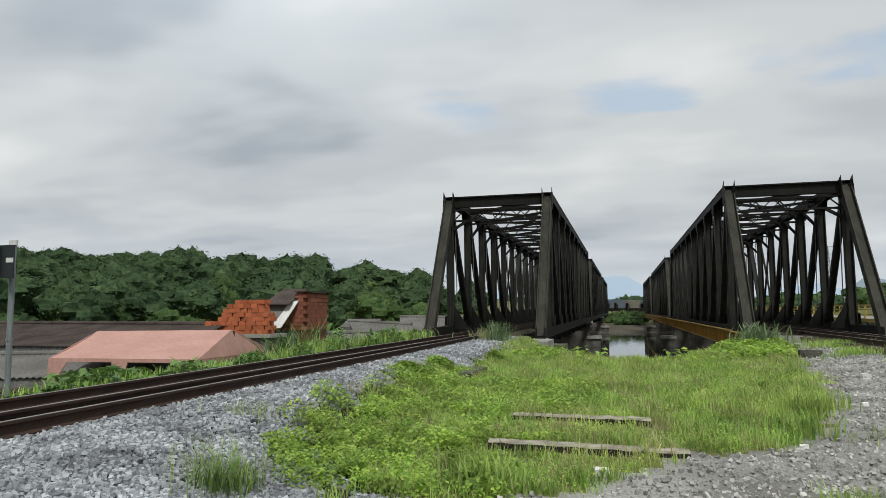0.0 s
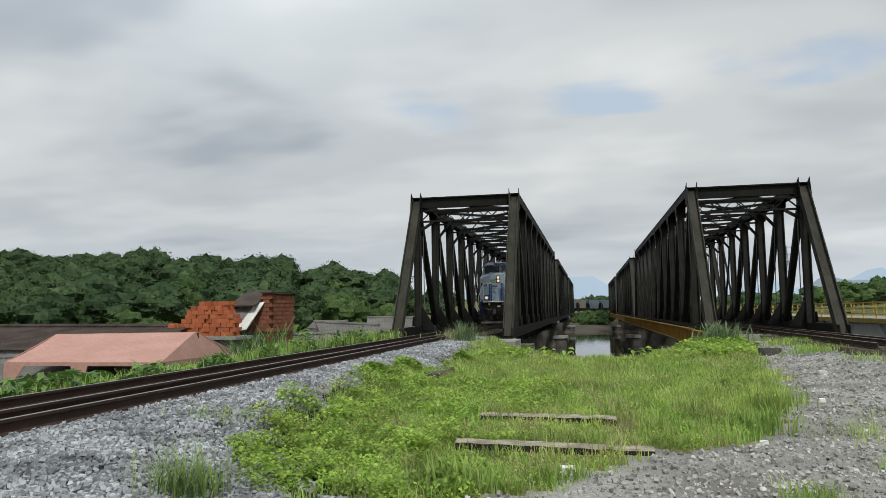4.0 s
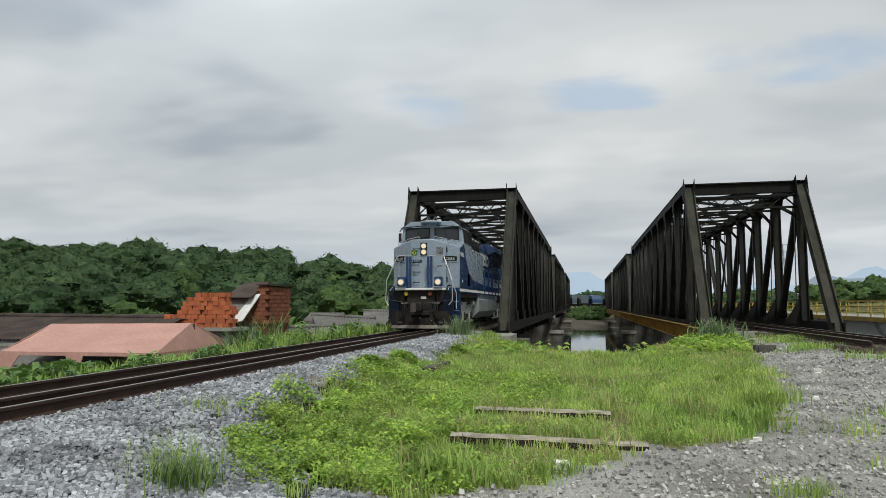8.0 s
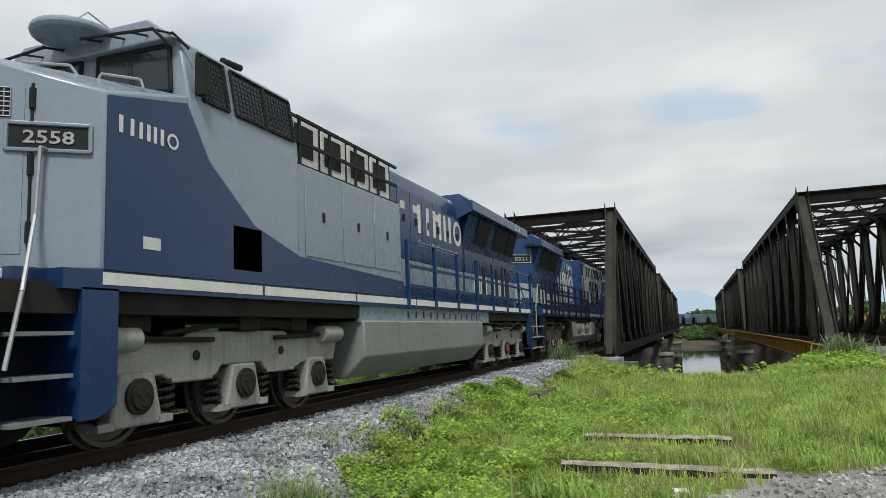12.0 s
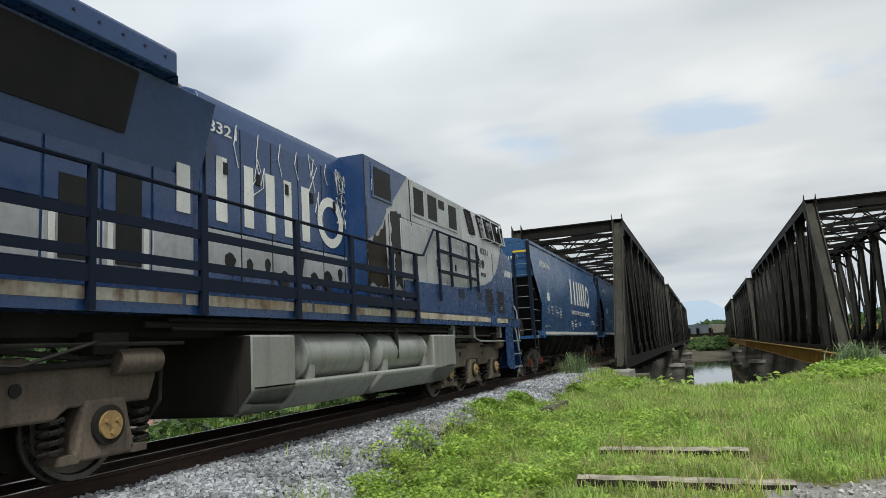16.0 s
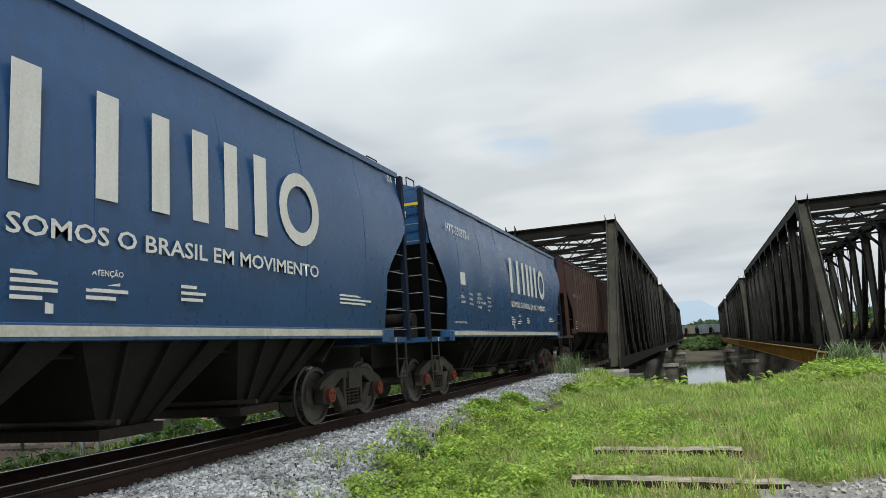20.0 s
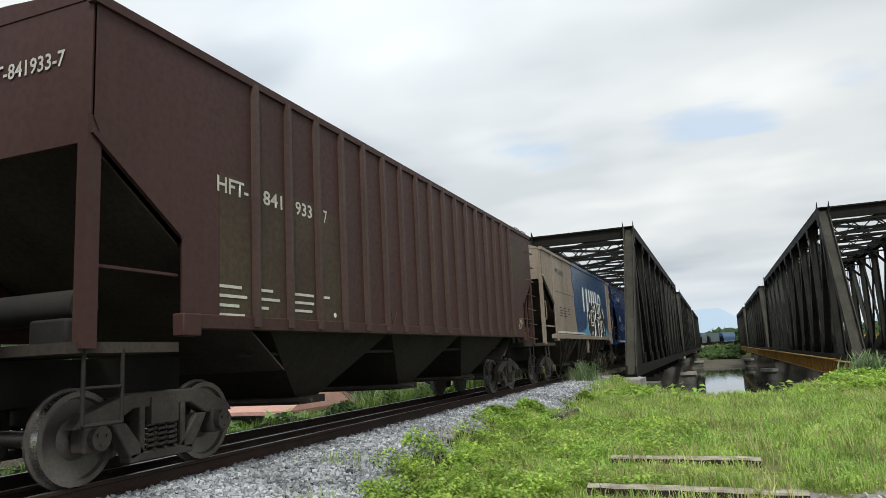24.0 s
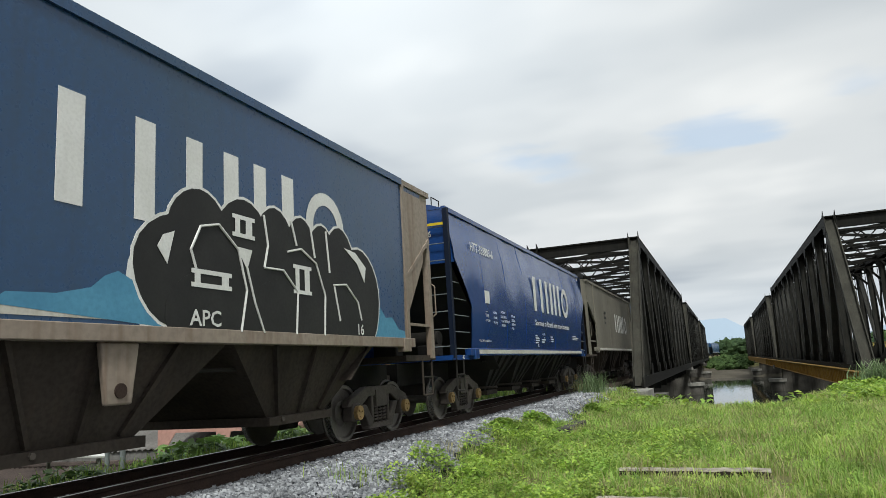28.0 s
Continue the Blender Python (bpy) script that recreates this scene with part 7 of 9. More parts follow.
def truck(loco, yc, casting, caps):
    """Three-axle truck with cast side frames, axle boxes, coil springs and motors."""
    r = 0.53
    for dy in (-1.85, 0.0, 1.85):
        wheelset(loco, yc + dy, r)
    for s in (-1, 1):
        x0, x1 = sorted((s * 1.02, s * 1.2))
        f = B()
        top = [(yc - 2.55, 0.98), (yc - 2.4, 1.1), (yc - 1.2, 1.1), (yc - 1.0, 1.2), (yc + 1.0, 1.2), (yc + 1.2, 1.1), (yc + 2.4, 1.1), (yc + 2.55, 0.98)]
        low = [(yc + 2.45, 0.72), (yc + 1.45, 0.72), (yc + 1.3, 0.62), (yc + 0.55, 0.62), (yc + 0.42, 0.78), (yc - 0.42, 0.78), (yc - 0.55, 0.62), (yc - 1.3, 0.62), (yc - 1.45, 0.72), (yc - 2.45, 0.72)]
        f.prism(top + low, "x", x0, x1)
        sf = part("truck_frame", f, casting, loco, bevel=0.025)
        for dy in (-1.85, 0.0, 1.85):
            bx0, bx1 = sorted((s * 0.98, s * 1.24))
            g = B().prism([(yc + dy - 0.34, 0.22), (yc + dy + 0.34, 0.22), (yc + dy + 0.36, 0.3), (yc + dy + 0.24, 0.78), (yc + dy - 0.24, 0.78), (yc + dy - 0.36, 0.3)], "x", bx0, bx1)
            part("axle_box", g, casting, sf, bevel=0.03)
            part("bearing_housing", B().disc((s * 1.25, yc + dy, 0.53), (1, 0, 0), 0.19, 0.06, 20), M_UNDER, sf)
            c = B().disc((s * 1.285, yc + dy, 0.53), (1, 0, 0), 0.135, 0.05, 18)
            for k in range(3):
                a = 2.0944 * k + 0.5
                c.disc((s * 1.32, yc + dy + 0.075 * math.cos(a), 0.53 + 0.075 * math.sin(a)), (1, 0, 0), 0.024, 0.03, 6)
            part("bearing_cap", c, M_UNDER if caps is M_PURPLE and dy else caps, sf)
            for e in (-0.52, 0.52):
                sp = coil(B(), s * 1.11, yc + dy + e, 0.3, 0.66, 0.1, 4, 32, 0.026)
                part("spring", sp, M_UNDER, sf)
                part("spring_seat", B().box(bx0, bx1, yc + dy + min(e, e * 0.6), yc + dy + max(e, e * 0.6), 0.22, 0.3), casting, sf)
        for e in (-2.2, 2.2):
            part("brake_cylinder", B().cyl((s * 1.25, yc + e - 0.28, 1.13), (s * 1.25, yc + e + 0.28, 1.13), 0.13, 14), casting, sf)
            part("brake_rod", B().cyl((s * 1.26, yc + e * 0.85, 1.13), (s * 1.26, yc + e * 0.3, 1.1), 0.03, 8), M_UNDER, sf)
        for e in (-0.9, 0.9):
            part("frame_hole", B().disc((s * 1.205, yc + e, 0.92), (1, 0, 0), 0.06, 0.02, 14), M_BLACK, sf)
        part("sand_pipe", B().tube([(s * 1.22, yc - 2.6, 1.25), (s * 1.24, yc - 2.55, 0.7), (s * 0.9, yc - 2.45, 0.2)], 0.022), M_UNDER, sf)
        part("shock_absorber", B().cyl((s * 1.24, yc + 0.25, 1.35), (s * 1.24, yc + 1.15, 1.28), 0.05, 10), M_UNDER, sf)
        part("equaliser", B().tube([(s * 1.23, yc - 1.5, 1.18), (s * 1.24, yc - 0.6, 1.27), (s * 1.24, yc + 0.6, 1.27), (s * 1.23, yc + 1.5, 1.18)], 0.03), M_UNDER, sf)
    for dy in (-1.3, 0.55, 2.1):
        part("traction_motor", B().cyl((-0.6, yc + dy - 0.1, 0.5), (0.6, yc + dy - 0.1, 0.5), 0.36, 14), M_UNDER, loco)
    part("transom", B().box(-1.0, 1.0, yc - 0.4, yc + 0.4, 0.6, 1.0), M_UNDER, loco)


def handrail(loco, material, x, ys, z0=1.72, z1=2.86):
    """Walkway railing: flat posts and three rails."""
    for y in ys:
        part("railing_post", B().box(x - 0.035, x + 0.035, y - 0.035, y + 0.035, z0 - 0.12, z1), material, loco)
    for z, h in ((z1, 0.045), (z0 + 0.72, 0.07), (z0 + 0.32, 0.07)):
        part("railing_bar", B().box(x - 0.02, x + 0.02, ys[0], ys[-1], z - h / 2, z + h / 2), material, loco)


def trailing_rail(loco, s):
    """The trailing unit's railing: level along the hood, then rising past the filter boxes."""
    x = s * 1.55
    low = [20.0, 19.0, 18.2, 17.4, 16.4, 14.86, 12.91, 11.3, 9.74, 8.6]
    for y in low:
        w = 0.05 if y < 15 else 0.035
        part("railing_post", B().box(x - 0.03, x + 0.03, y - w, y + w, 1.6, 2.97), M_RAILBLUE, loco)
    for y in (7.25, 6.48, 5.13, 4.5):
        part("railing_post", B().box(x - 0.025, x + 0.025, y - 0.03, y + 0.03, 2.1 if y > 7 else 2.45, 3.62), M_RAILBLUE, loco)
    part("railing_bar", B().tube([(x, 20.0, 2.97), (x, 8.4, 2.97), (x, 8.15, 2.99), (x, 7.5, 3.62), (x, 4.5, 3.62)], 0.024, 6), M_RAILBLUE, loco)
    for z in (2.5, 2.14):
        part("railing_bar", B().box(x - 0.015, x + 0.015, 8.5, 20.0, z - 0.05, z + 0.05), M_RAILBLUE, loco)
    for z in (3.2, 2.75):
        part("railing_bar", B().box(x - 0.015, x + 0.015, 4.5, 7.28, z - 0.035, z + 0.035), M_RAILBLUE, loco)
    part("toe_board", B().box(x - 0.02, x - 0.005, 8.6, 19.0, 1.86, 2.02), M_RAILBLUE, loco)


def grab(loco, pts, material=None, r=0.016):
    return part("grab_iron", B().tube(pts, r, 6), material or M_CHROME, loco)


def locomotive(style):
    """Wide-cab six-axle diesel. style 1: the leader, cab first; style 2: the trailing unit, turned round, plainer and worn."""
    first = style == 1
    lead = "blue and grey diesel locomotive leading the train, headlights lit" if first else "worn blue and grey diesel locomotive coupled back to back"
    loco = thing("locomotive", lead, "locomotive", "locomotives of the train")
    blue, grey, rail_mat = (M_BLUE, M_GREY, M_BLUE) if first else (M_BLUE_B, M_GREY_B, M_RAILBLUE)
    casting = M_TRUCK if first else M_TRUCK_B
    V = 1 if first else -1            # the side that faces the path
    D = 0.48 if first else 0.0        # how far the pilot stands back of the lamps
    CY = 2.95 if first else 2.05      # where the cab stands back from the nose
    stripe = M_WHITE if first else M_RUSTY
    S = 1.5
    # underframe and deck
    part("underframe", B().box(-1.42 if first else -1.1, 1.42 if first else 1.1, 0.75, 20.75, 1.38, 1.66), M_UNDER, loco)
    part("deck", B().box(-S, S, 1.3 if first else 0.3, 20.7, 1.60, 1.79 if first else 1.84), blue, loco)
    for s in (-1, 1):
        xa, xb = sorted((s * S, s * (S + 0.006)))
        for k in range(7):
            ya = 1.75 + k * 2.68
            part("deck_stripe", B().box(xa, xb, ya, ya + 2.62, 1.655 + (0 if first else 0.05), 1.775 + (0 if first else 0.05)), stripe, loco, "dirty white line along the deck")
        if first:
            part("sill_plate", B().box(min(s * 1.36, s * 1.45), max(s * 1.36, s * 1.45), 7.3, 15.2, 1.32, 1.6), grey, loco)
            for k in range(12):
                part("slot", B().box(min(s * 1.452, s * 1.458), max(s * 1.452, s * 1.458), 9.4 + k * 0.42, 9.46 + k * 0.42, 1.4, 1.53), M_BLACK, loco)
        part("pipe_run", B().cyl((s * 1.3, 6.5, 1.5), (s * 1.3, 15.5, 1.5), 0.035, 8), M_UNDER, loco)
        part("pipe_run", B().cyl((s * 1.38, 15.0, 1.3), (s * 1.38, 20.3, 1.28), 0.022, 6), M_UNDER, loco)
        for k, y in enumerate((2.4, 4.4, 5.6, 15.9, 17.6, 19.4)):
            part("side_bearing", B().box(min(s * 0.95, s * 1.3), max(s * 0.95, s * 1.3), y - 0.22, y + 0.22, 1.2, 1.42), M_UNDER, loco, bevel=0.02)
        part("brake_chain", B().tube([(s * 1.42, 16.2, 1.32), (s * 1.44, 17.0, 1.12), (s * 1.44, 17.9, 1.18), (s * 1.42, 18.6, 1.34)], 0.018, 5), M_UNDER, loco)
    # nose: flat centre, swept corners
    def nose_ring(z_front, z_corner, z_back):
        yc, yf = (1.75, 0.95) if first else (0.95, 0.75)
        return [(-S, CY, z_back), (-S, yc, z_corner), (-0.5, yf, z_front), (0.5, yf, z_front), (S, yc, z_corner), (S, CY, z_back)]
    lowr = [(p[0], p[1], 1.79) for p in nose_ring(0, 0, 0)]
    topr = nose_ring(3.88, 3.58, 3.9)
    nose = B().add(lowr + topr + [(-0.5, CY, 4.1), (0.5, CY, 4.1)],
                   [(i, i + 1, i + 7, i + 6) for i in range(5)] + [(0, 6, 11, 5), (0, 5, 4, 3, 2, 1), (8, 9, 13, 12), (7, 8, 12, 6), (9, 10, 11, 13), (6, 12, 13, 11)])
    part("nose", nose, grey, loco, bevel=0.03)
    # cab
    cab_sec = [(-S, 1.79), (S, 1.79), (S, 3.86), (1.36, 4.62), (0.95, 4.85), (-0.95, 4.85), (-1.36, 4.62), (-S, 3.86)]
    part("cab", B().prism(cab_sec, "y", CY, 5.3), grey, loco, bevel=0.03)
    part("roof_edge", B().prism([(-1.39, 4.6), (1.39, 4.6), (0.98, 4.89), (-0.98, 4.89)], "y", CY - 0.13, CY + 0.02), grey, loco, bevel=0.02)
    for s in (-1, 1):
        xa, xb = sorted((s * 0.16, s * 1.22))
        ws = [(s * 0.14, 4.16), (s * 1.25, 4.0), (s * 1.22, 4.55), (s * 0.14, 4.6)]
        part("windscreen", B().prism(ws if s > 0 else ws[::-1], "y", CY - 0.025, CY - 0.005), M_GLASS, loco, "dark windscreen pane")
        part("windscreen_frame", B().tube([(q[0], CY - 0.02, q[1]) for q in ws + ws[:1]], 0.028), M_BLACK, loco)
        part("wiper", B().tube([(s * 0.7, CY - 0.05, 4.08), (s * 0.62, CY - 0.06, 4.45)], 0.01), M_BLACK, loco)
        # sunshade frame over the pane
        for yo, zo in ((0.42, 4.62), (0.1, 4.7)):
            part("visor_rail", B().tube([(s * 0.28, CY - yo, zo + 0.04), (s * 1.34, CY - yo, zo - 0.04), (s * 1.46, CY - yo + 0.14, zo - 0.2)], 0.02), M_BLACK, loco)
        for u in (0.3, 0.65, 1.0, 1.32):
            part("visor_bar", B().tube([(s * u, CY - 0.42, 4.66 - 0.075 * (u - 0.28)), (s * u, CY - 0.1, 4.74 - 0.075 * (u - 0.28))], 0.014, 5), M_BLACK, loco)
        part("nose_rail", B().tube([(s * 0.3, 1.75, 4.0), (s * 0.34, 1.75, 4.08), (s * 0.9, 1.85, 3.98), (s * 0.95, 1.9, 3.88)], 0.016), M_CHROME, loco)
        part("nose_rail", B().tube([(s * 1.0, 2.1, 3.86), (s * 1.04, 2.12, 3.96), (s * 1.4, 2.3, 3.9), (s * 1.42, 2.32, 3.8)], 0.016), M_CHROME, loco)
        # side windows behind mesh guards
        for y0, y1 in ((3.2, 3.68), (3.82, 4.52), (4.55, 5.2)) if first else ((2.12, 2.3), (2.36, 3.1), (3.16, 3.86), (4.4, 4.84)):
            lean = [(s * 1.5, y0, 3.93), (s * 1.5, y1, 3.93), (s * 1.392, y1, 4.54), (s * 1.392, y0, 4.54)]
            part("side_window", quad(B(), lean if s > 0 else lean[::-1], 0.03), M_GLASS, loco, "dark side window behind a mesh guard")
            g = B().tube([(q[0] + s * 0.012, q[1], q[2]) for q in lean] + [(lean[0][0] + s * 0.012, lean[0][1], lean[0][2])], 0.02, 5)
            part("window_frame", g, M_BLACK, loco)
            bars = B()
            for k in range(1, 9) if first or y0 > 4 else (4,):
                u = k / 9
                bars.tube([(s * 1.53, y0 + (y1 - y0) * u, 3.95), (s * 1.42, y0 + (y1 - y0) * u, 4.52)], 0.005, 4)
                zz, xx = 3.93 + 0.61 * u, 1.532 - 0.113 * u
                bars.tube([(s * xx, y0, zz), (s * xx, y1, zz)], 0.005, 4)
            part("window_guard", bars, M_BLACK, loco)
        if not first:      # cage standing off the trailing cab's windows
            cage = [(2.08, 3.88), (3.95, 3.88), (3.95, 4.52), (2.08, 4.52)]
            part("guard_cage", B().tube([(s * (1.66 if z < 4 else 1.56), y, z) for y, z in cage + cage[:1]], 0.02, 5), M_CHROME, loco, "grey guard frame round the cab windows")
            for y in (2.08, 2.33, 3.13, 3.95):
                part("cage_bar", B().tube([(s * 1.5, y, 3.88), (s * 1.66, y, 3.88), (s * 1.56, y, 4.52), (s * 1.4, y, 4.56)], 0.016, 5), M_CHROME, loco)
        part("mirror", B().box(min(s * 1.5, s * 1.62), max(s * 1.5, s * 1.62), CY + 0.09, CY + 0.17, 3.95, 4.4), M_BLACK, loco)
    disc_c = CY - 0.25
    part("antenna_ledge", B().prism([(0.47 * math.cos(6.2832 * k / 20), disc_c + (0.5 if math.sin(6.2832 * k / 20) < 0 else 0.9) * math.sin(6.2832 * k / 20)) for k in range(20)], "z", 4.76, 4.87), grey, loco, "rounded antenna ledge over the windscreen", bevel=0.04)
    for xo in (-0.2, 0.12):
        part("antenna", B().tube([(xo, disc_c - 0.2, 4.86), (xo + 0.08, disc_c, 5.08), (xo + 0.2, disc_c + 0.55, 4.86)], 0.01), M_CHROME, loco)
    part("roof_vent", B().cyl((0.9, 5.6, 4.5), (0.9, 5.6, 4.78), 0.2, 14), M_TANK, loco)
    part("roof_horn", B().cyl((1.0, 4.2, 4.88), (1.0, 4.6, 4.92), 0.05, 8), M_BLACK, loco)
    # side livery of cab and nose: blue swoosh
    xs = V * (S + 0.012)
    swoosh = [(1.76, 1.8), (1.76, 3.54), (2.9, 3.8), (3.3, 3.2), (4.2, 2.55), (5.3, 2.25), (9.1, 2.1), (9.1, 1.8)] if first else [(0.97, 1.85), (0.97, 3.55), (2.0, 3.84), (2.35, 3.35), (2.75, 3.05), (3.2, 2.83), (3.8, 2.68), (5.3, 2.5), (9.1, 2.42), (9.1, 1.85)]
    part("livery_panel", B().prism(swoosh, "x", min(xs, xs - V * 0.012), max(xs, xs - V * 0.012)), blue, loco, "blue livery sweep", smooth=0)
    brand_bars(loco, M_WHITE, V * (S + 0.016), 1.9 if V > 0 else 1.85, 3.2 if first else 3.05, 0.18, V)
    part("side_label", B().box(min(xs, xs + V * 0.004), max(xs, xs + V * 0.004), 2.25, 2.5, 2.05, 2.18), M_LABEL, loco)
    # number boards, headlights, door, vent
    for s in (-1, 1):
        c = Vector((s * 1.12, 1.44, 3.07))
        along = Vector((1.0, 0.8 * s, 0)).normalized()
        out = Vector((0.8 * s, -1.0, 0)).normalized() * 0.012
        up3 = Vector((0, 0, 1))
        p = [c + out + along * a + up3 * h for a, h in ((-0.36, -0.13), (0.36, -0.13), (0.36, 0.13), (-0.36, 0.13))]
        nb = part("number_board", quad(B(), p, 0.03), M_BLACK, loco, "black number board")
        part("number_frame", B().tube(p + [p[0]], 0.022), grey, nb)
        lettering("2558" if first else "8321", nb, M_GREY_B, c + out * 1.6 - along * 0.22 - up3 * 0.065, along, up3, 0.13, 0.44)
    part("headlight_housing", B().box(-0.07, 0.22, 0.91, 0.97, 3.2, 3.74), M_UNDER, loco)
    for z in (3.33, 3.59):
        hl = part("headlight", B().cyl((0.075, 0.93, z), (0.075, 0.885, z), 0.12, 20), M_CHROME, loco)
        part("headlight_lens", B().cyl((0.075, 0.886, z), (0.075, 0.875, z), 0.1, 20), M_LAMP if first else M_LENS, hl, "lit warm headlight" if first else "")
    if first:
        part("flag_plate", B().box(-0.48, -0.22, 0.94, 0.948, 3.2, 3.42), M_GREEN, loco, "small green and yellow flag")
        part("flag_rhombus", B().prism([(-0.46, 3.31), (-0.35, 3.22), (-0.24, 3.31), (-0.35, 3.40)], "y", 0.934, 0.941), M_FLAGY, loco)
        part("flag_disc", B().cyl((-0.35, 0.934, 3.31), (-0.35, 0.931, 3.31), 0.045, 16), M_BLUE, loco)
        lettering("2558", loco, M_BLACK, (-0.46, 0.945, 2.88), (1, 0, 0), (0, 0, 1), 0.13, 0.46)
    out = Vector((0.8, -1.25, 0)).normalized() * 0.006
    def on_corner(u, z):      # a point on the swept face of the nose at its visible side
        return Vector((V * (0.5 + u), 0.95 + 0.8 * u, z)) + Vector((V * 0.62, -0.78, 0)) * 0.008
    door = [on_corner(0.05, 1.95), on_corner(0.45, 1.95), on_corner(0.45, 3.55), on_corner(0.05, 3.6)]
    part("nose_door", quad(B(), door if V > 0 else door[::-1], 0.015), grey, loco, "grey nose door")
    vent = [on_corner(0.1, 3.25) + out, on_corner(0.36, 3.25) + out, on_corner(0.36, 3.55) + out, on_corner(0.1, 3.55) + out]
    nv = part("nose_vent", quad(B(), vent if V > 0 else vent[::-1], 0.02), M_BLACK, loco, "dark mesh vent")
    mesh_bars = B()
    for k in range(7):
        u = 0.1 + 0.26 * k / 6
        mesh_bars.tube([on_corner(u, 3.26) + out * 2, on_corner(u, 3.54) + out * 2], 0.006, 4)
        z = 3.26 + 0.28 * k / 6
        mesh_bars.tube([on_corner(0.1, z) + out * 2, on_corner(0.36, z) + out * 2], 0.006, 4)
    part("vent_mesh", mesh_bars, M_CHROME, nv)
    for z in (2.05, 2.7, 3.35):
        part("door_hinge", B().cyl(on_corner(0.5, z), on_corner(0.5, z + 0.2), 0.03, 8), M_BLACK, loco)
    part("door_rod", B().cyl(on_corner(0.5, 1.95), on_corner(0.5, 3.6), 0.014, 6), M_BLACK, loco)
    part("door_handle", B().tube([on_corner(0.12, 2.75) + out * 4, on_corner(0.3, 2.77) + out * 4], 0.016), M_CHROME, loco)
    for z in (2.05, 2.5, 2.92, 3.5):
        grab(loco, [(-0.38, 0.95, z), (-0.38, 0.87, z - 0.03), (-0.12, 0.87, z - 0.03), (-0.12, 0.95, z)], M_BLACK)
    for s in (-1, 1):
        # collision posts and end handrails
        for dx in (0.0, 0.13):
            part("front_post", B().box(s * 0.46 - 0.13 + dx - 0.045, s * 0.46 - 0.13 + dx + 0.045, 0.62, 0.72, 1.79, 3.12), blue, loco, "blue upright bar before the nose")
        hr = [(s * 0.36, 0.67, 3.14), (s * 0.95, 0.62, 3.16), (s * 1.02, 0.6, 3.12), (s * 1.42, 0.35, 2.1), (s * 1.44, 0.3, 1.25), (s * 1.3, 0.22, 1.05)]
        part("end_handrail", B().tube(hr, 0.022, 8), M_CHROME, loco, "bare steel end handrail")
        grab(loco, [(s * 1.12, 1.42, 2.95), (s * 1.14, 1.33, 2.95), (s * 1.14, 1.3, 2.3), (s * 1.5, 0.9, 1.55), (s * 1.52, 0.75, 0.9)], M_CHROME, 0.02)
        # ditch lights
        hb = part("ditch_light_box", B().box(s * 0.8 - 0.14, s * 0.8 + 0.2, 0.3, 0.62, 1.84, 2.24), blue, loco, bevel=0.02)
        part("lamp_ring", B().cyl((s * 0.8 + 0.03, 0.31, 2.02), (s * 0.8 + 0.03, 0.24, 2.02), 0.14, 22), M_CHROME, hb)
        part("lamp_lens", B().cyl((s * 0.8 + 0.03, 0.241, 2.02), (s * 0.8 + 0.03, 0.225, 2.02), 0.105, 22), M_LAMP if first else M_LENS, hb, "lit warm ditch light" if first else "")
        # step wells
        part("step_panel", B().prism([(0.35 + D, 1.6), (1.85, 1.6), (1.85, 0.55), (1.5, 0.42), (0.55 + D, 0.42), (0.35 + D, 0.6)], "x", min(s * 1.0, s * 1.03), max(s * 1.0, s * 1.03)), M_RAILBLUE, loco)
        part("step_side", B().prism([(1.25 + D * 0.55, 1.62), (1.95, 1.62), (1.95, 0.5), (1.7, 0.4), (1.25 + D * 0.55, 0.4)], "x", min(s * 1.46, s * 1.5), max(s * 1.46, s * 1.5)), blue, loco)
        part("step_back", B().box(min(s * 1.03, s * 1.46), max(s * 1.03, s * 1.46), 1.27 + D * 0.55, 1.31 + D * 0.55, 0.42, 1.62), blue, loco)
        part("pilot_wing", B().prism([(s * 0.95, 1.6), (s * 1.22, 1.6), (s * 1.42, 1.42), (s * 1.42, 0.62), (s * 1.45, 0.52), (s * 1.3, 0.3), (s * 0.95, 0.3)], "y", 0.24 + D, 0.29 + D), M_RAILBLUE if first else blue, loco, bevel=0.01)
        for z in (0.42, 0.8, 1.18):
            part("step_tread", B().box(min(s * 1.04, s * 1.5), max(s * 1.04, s * 1.5), 0.36 + D, 1.2 + D * 0.5, z, z + 0.035), M_GALV, loco)
        for k in range(3):
            part("air_hose", B().tube([(s * (0.62 + 0.07 * k), 0.12 + D, 1.12), (s * (0.6 + 0.07 * k), 0.02 + D, 0.85), (s * (0.7 + 0.07 * k), 0.04 + D, 0.52), (s * (0.8 + 0.06 * k), 0.1 + D, 0.36)], 0.024), M_HOSE, loco)
            part("hose_coupling", B().cyl((s * (0.8 + 0.06 * k), 0.1 + D, 0.36), (s * (0.83 + 0.06 * k), 0.1 + D, 0.28), 0.035, 8), M_BOGIE, loco)
        part("hose_bracket", B().box(s * 0.68 - 0.16, s * 0.68 + 0.16, 0.08 + D, 0.2 + D, 1.12, 1.16), M_GALV, loco)
        part("uncoupling_bar", B().tube([(s * 0.1, 0.0 + D, 1.12), (s * 0.7, 0.06 + D, 1.18), (s * 1.35, 0.1 + D, 1.28), (s * 1.4, 0.05 + D, 1.5)], 0.013), M_BOGIE, loco)
        part("cable_loop", B().tube([(s * 1.12, 0.2 + D, 1.55), (s * 1.16, 0.15 + D, 1.85), (s * 1.3, 0.15 + D, 1.9), (s * 1.4, 0.16 + D, 1.75), (s * 1.38, 0.18 + D, 1.3)], 0.03), M_HOSE, loco)
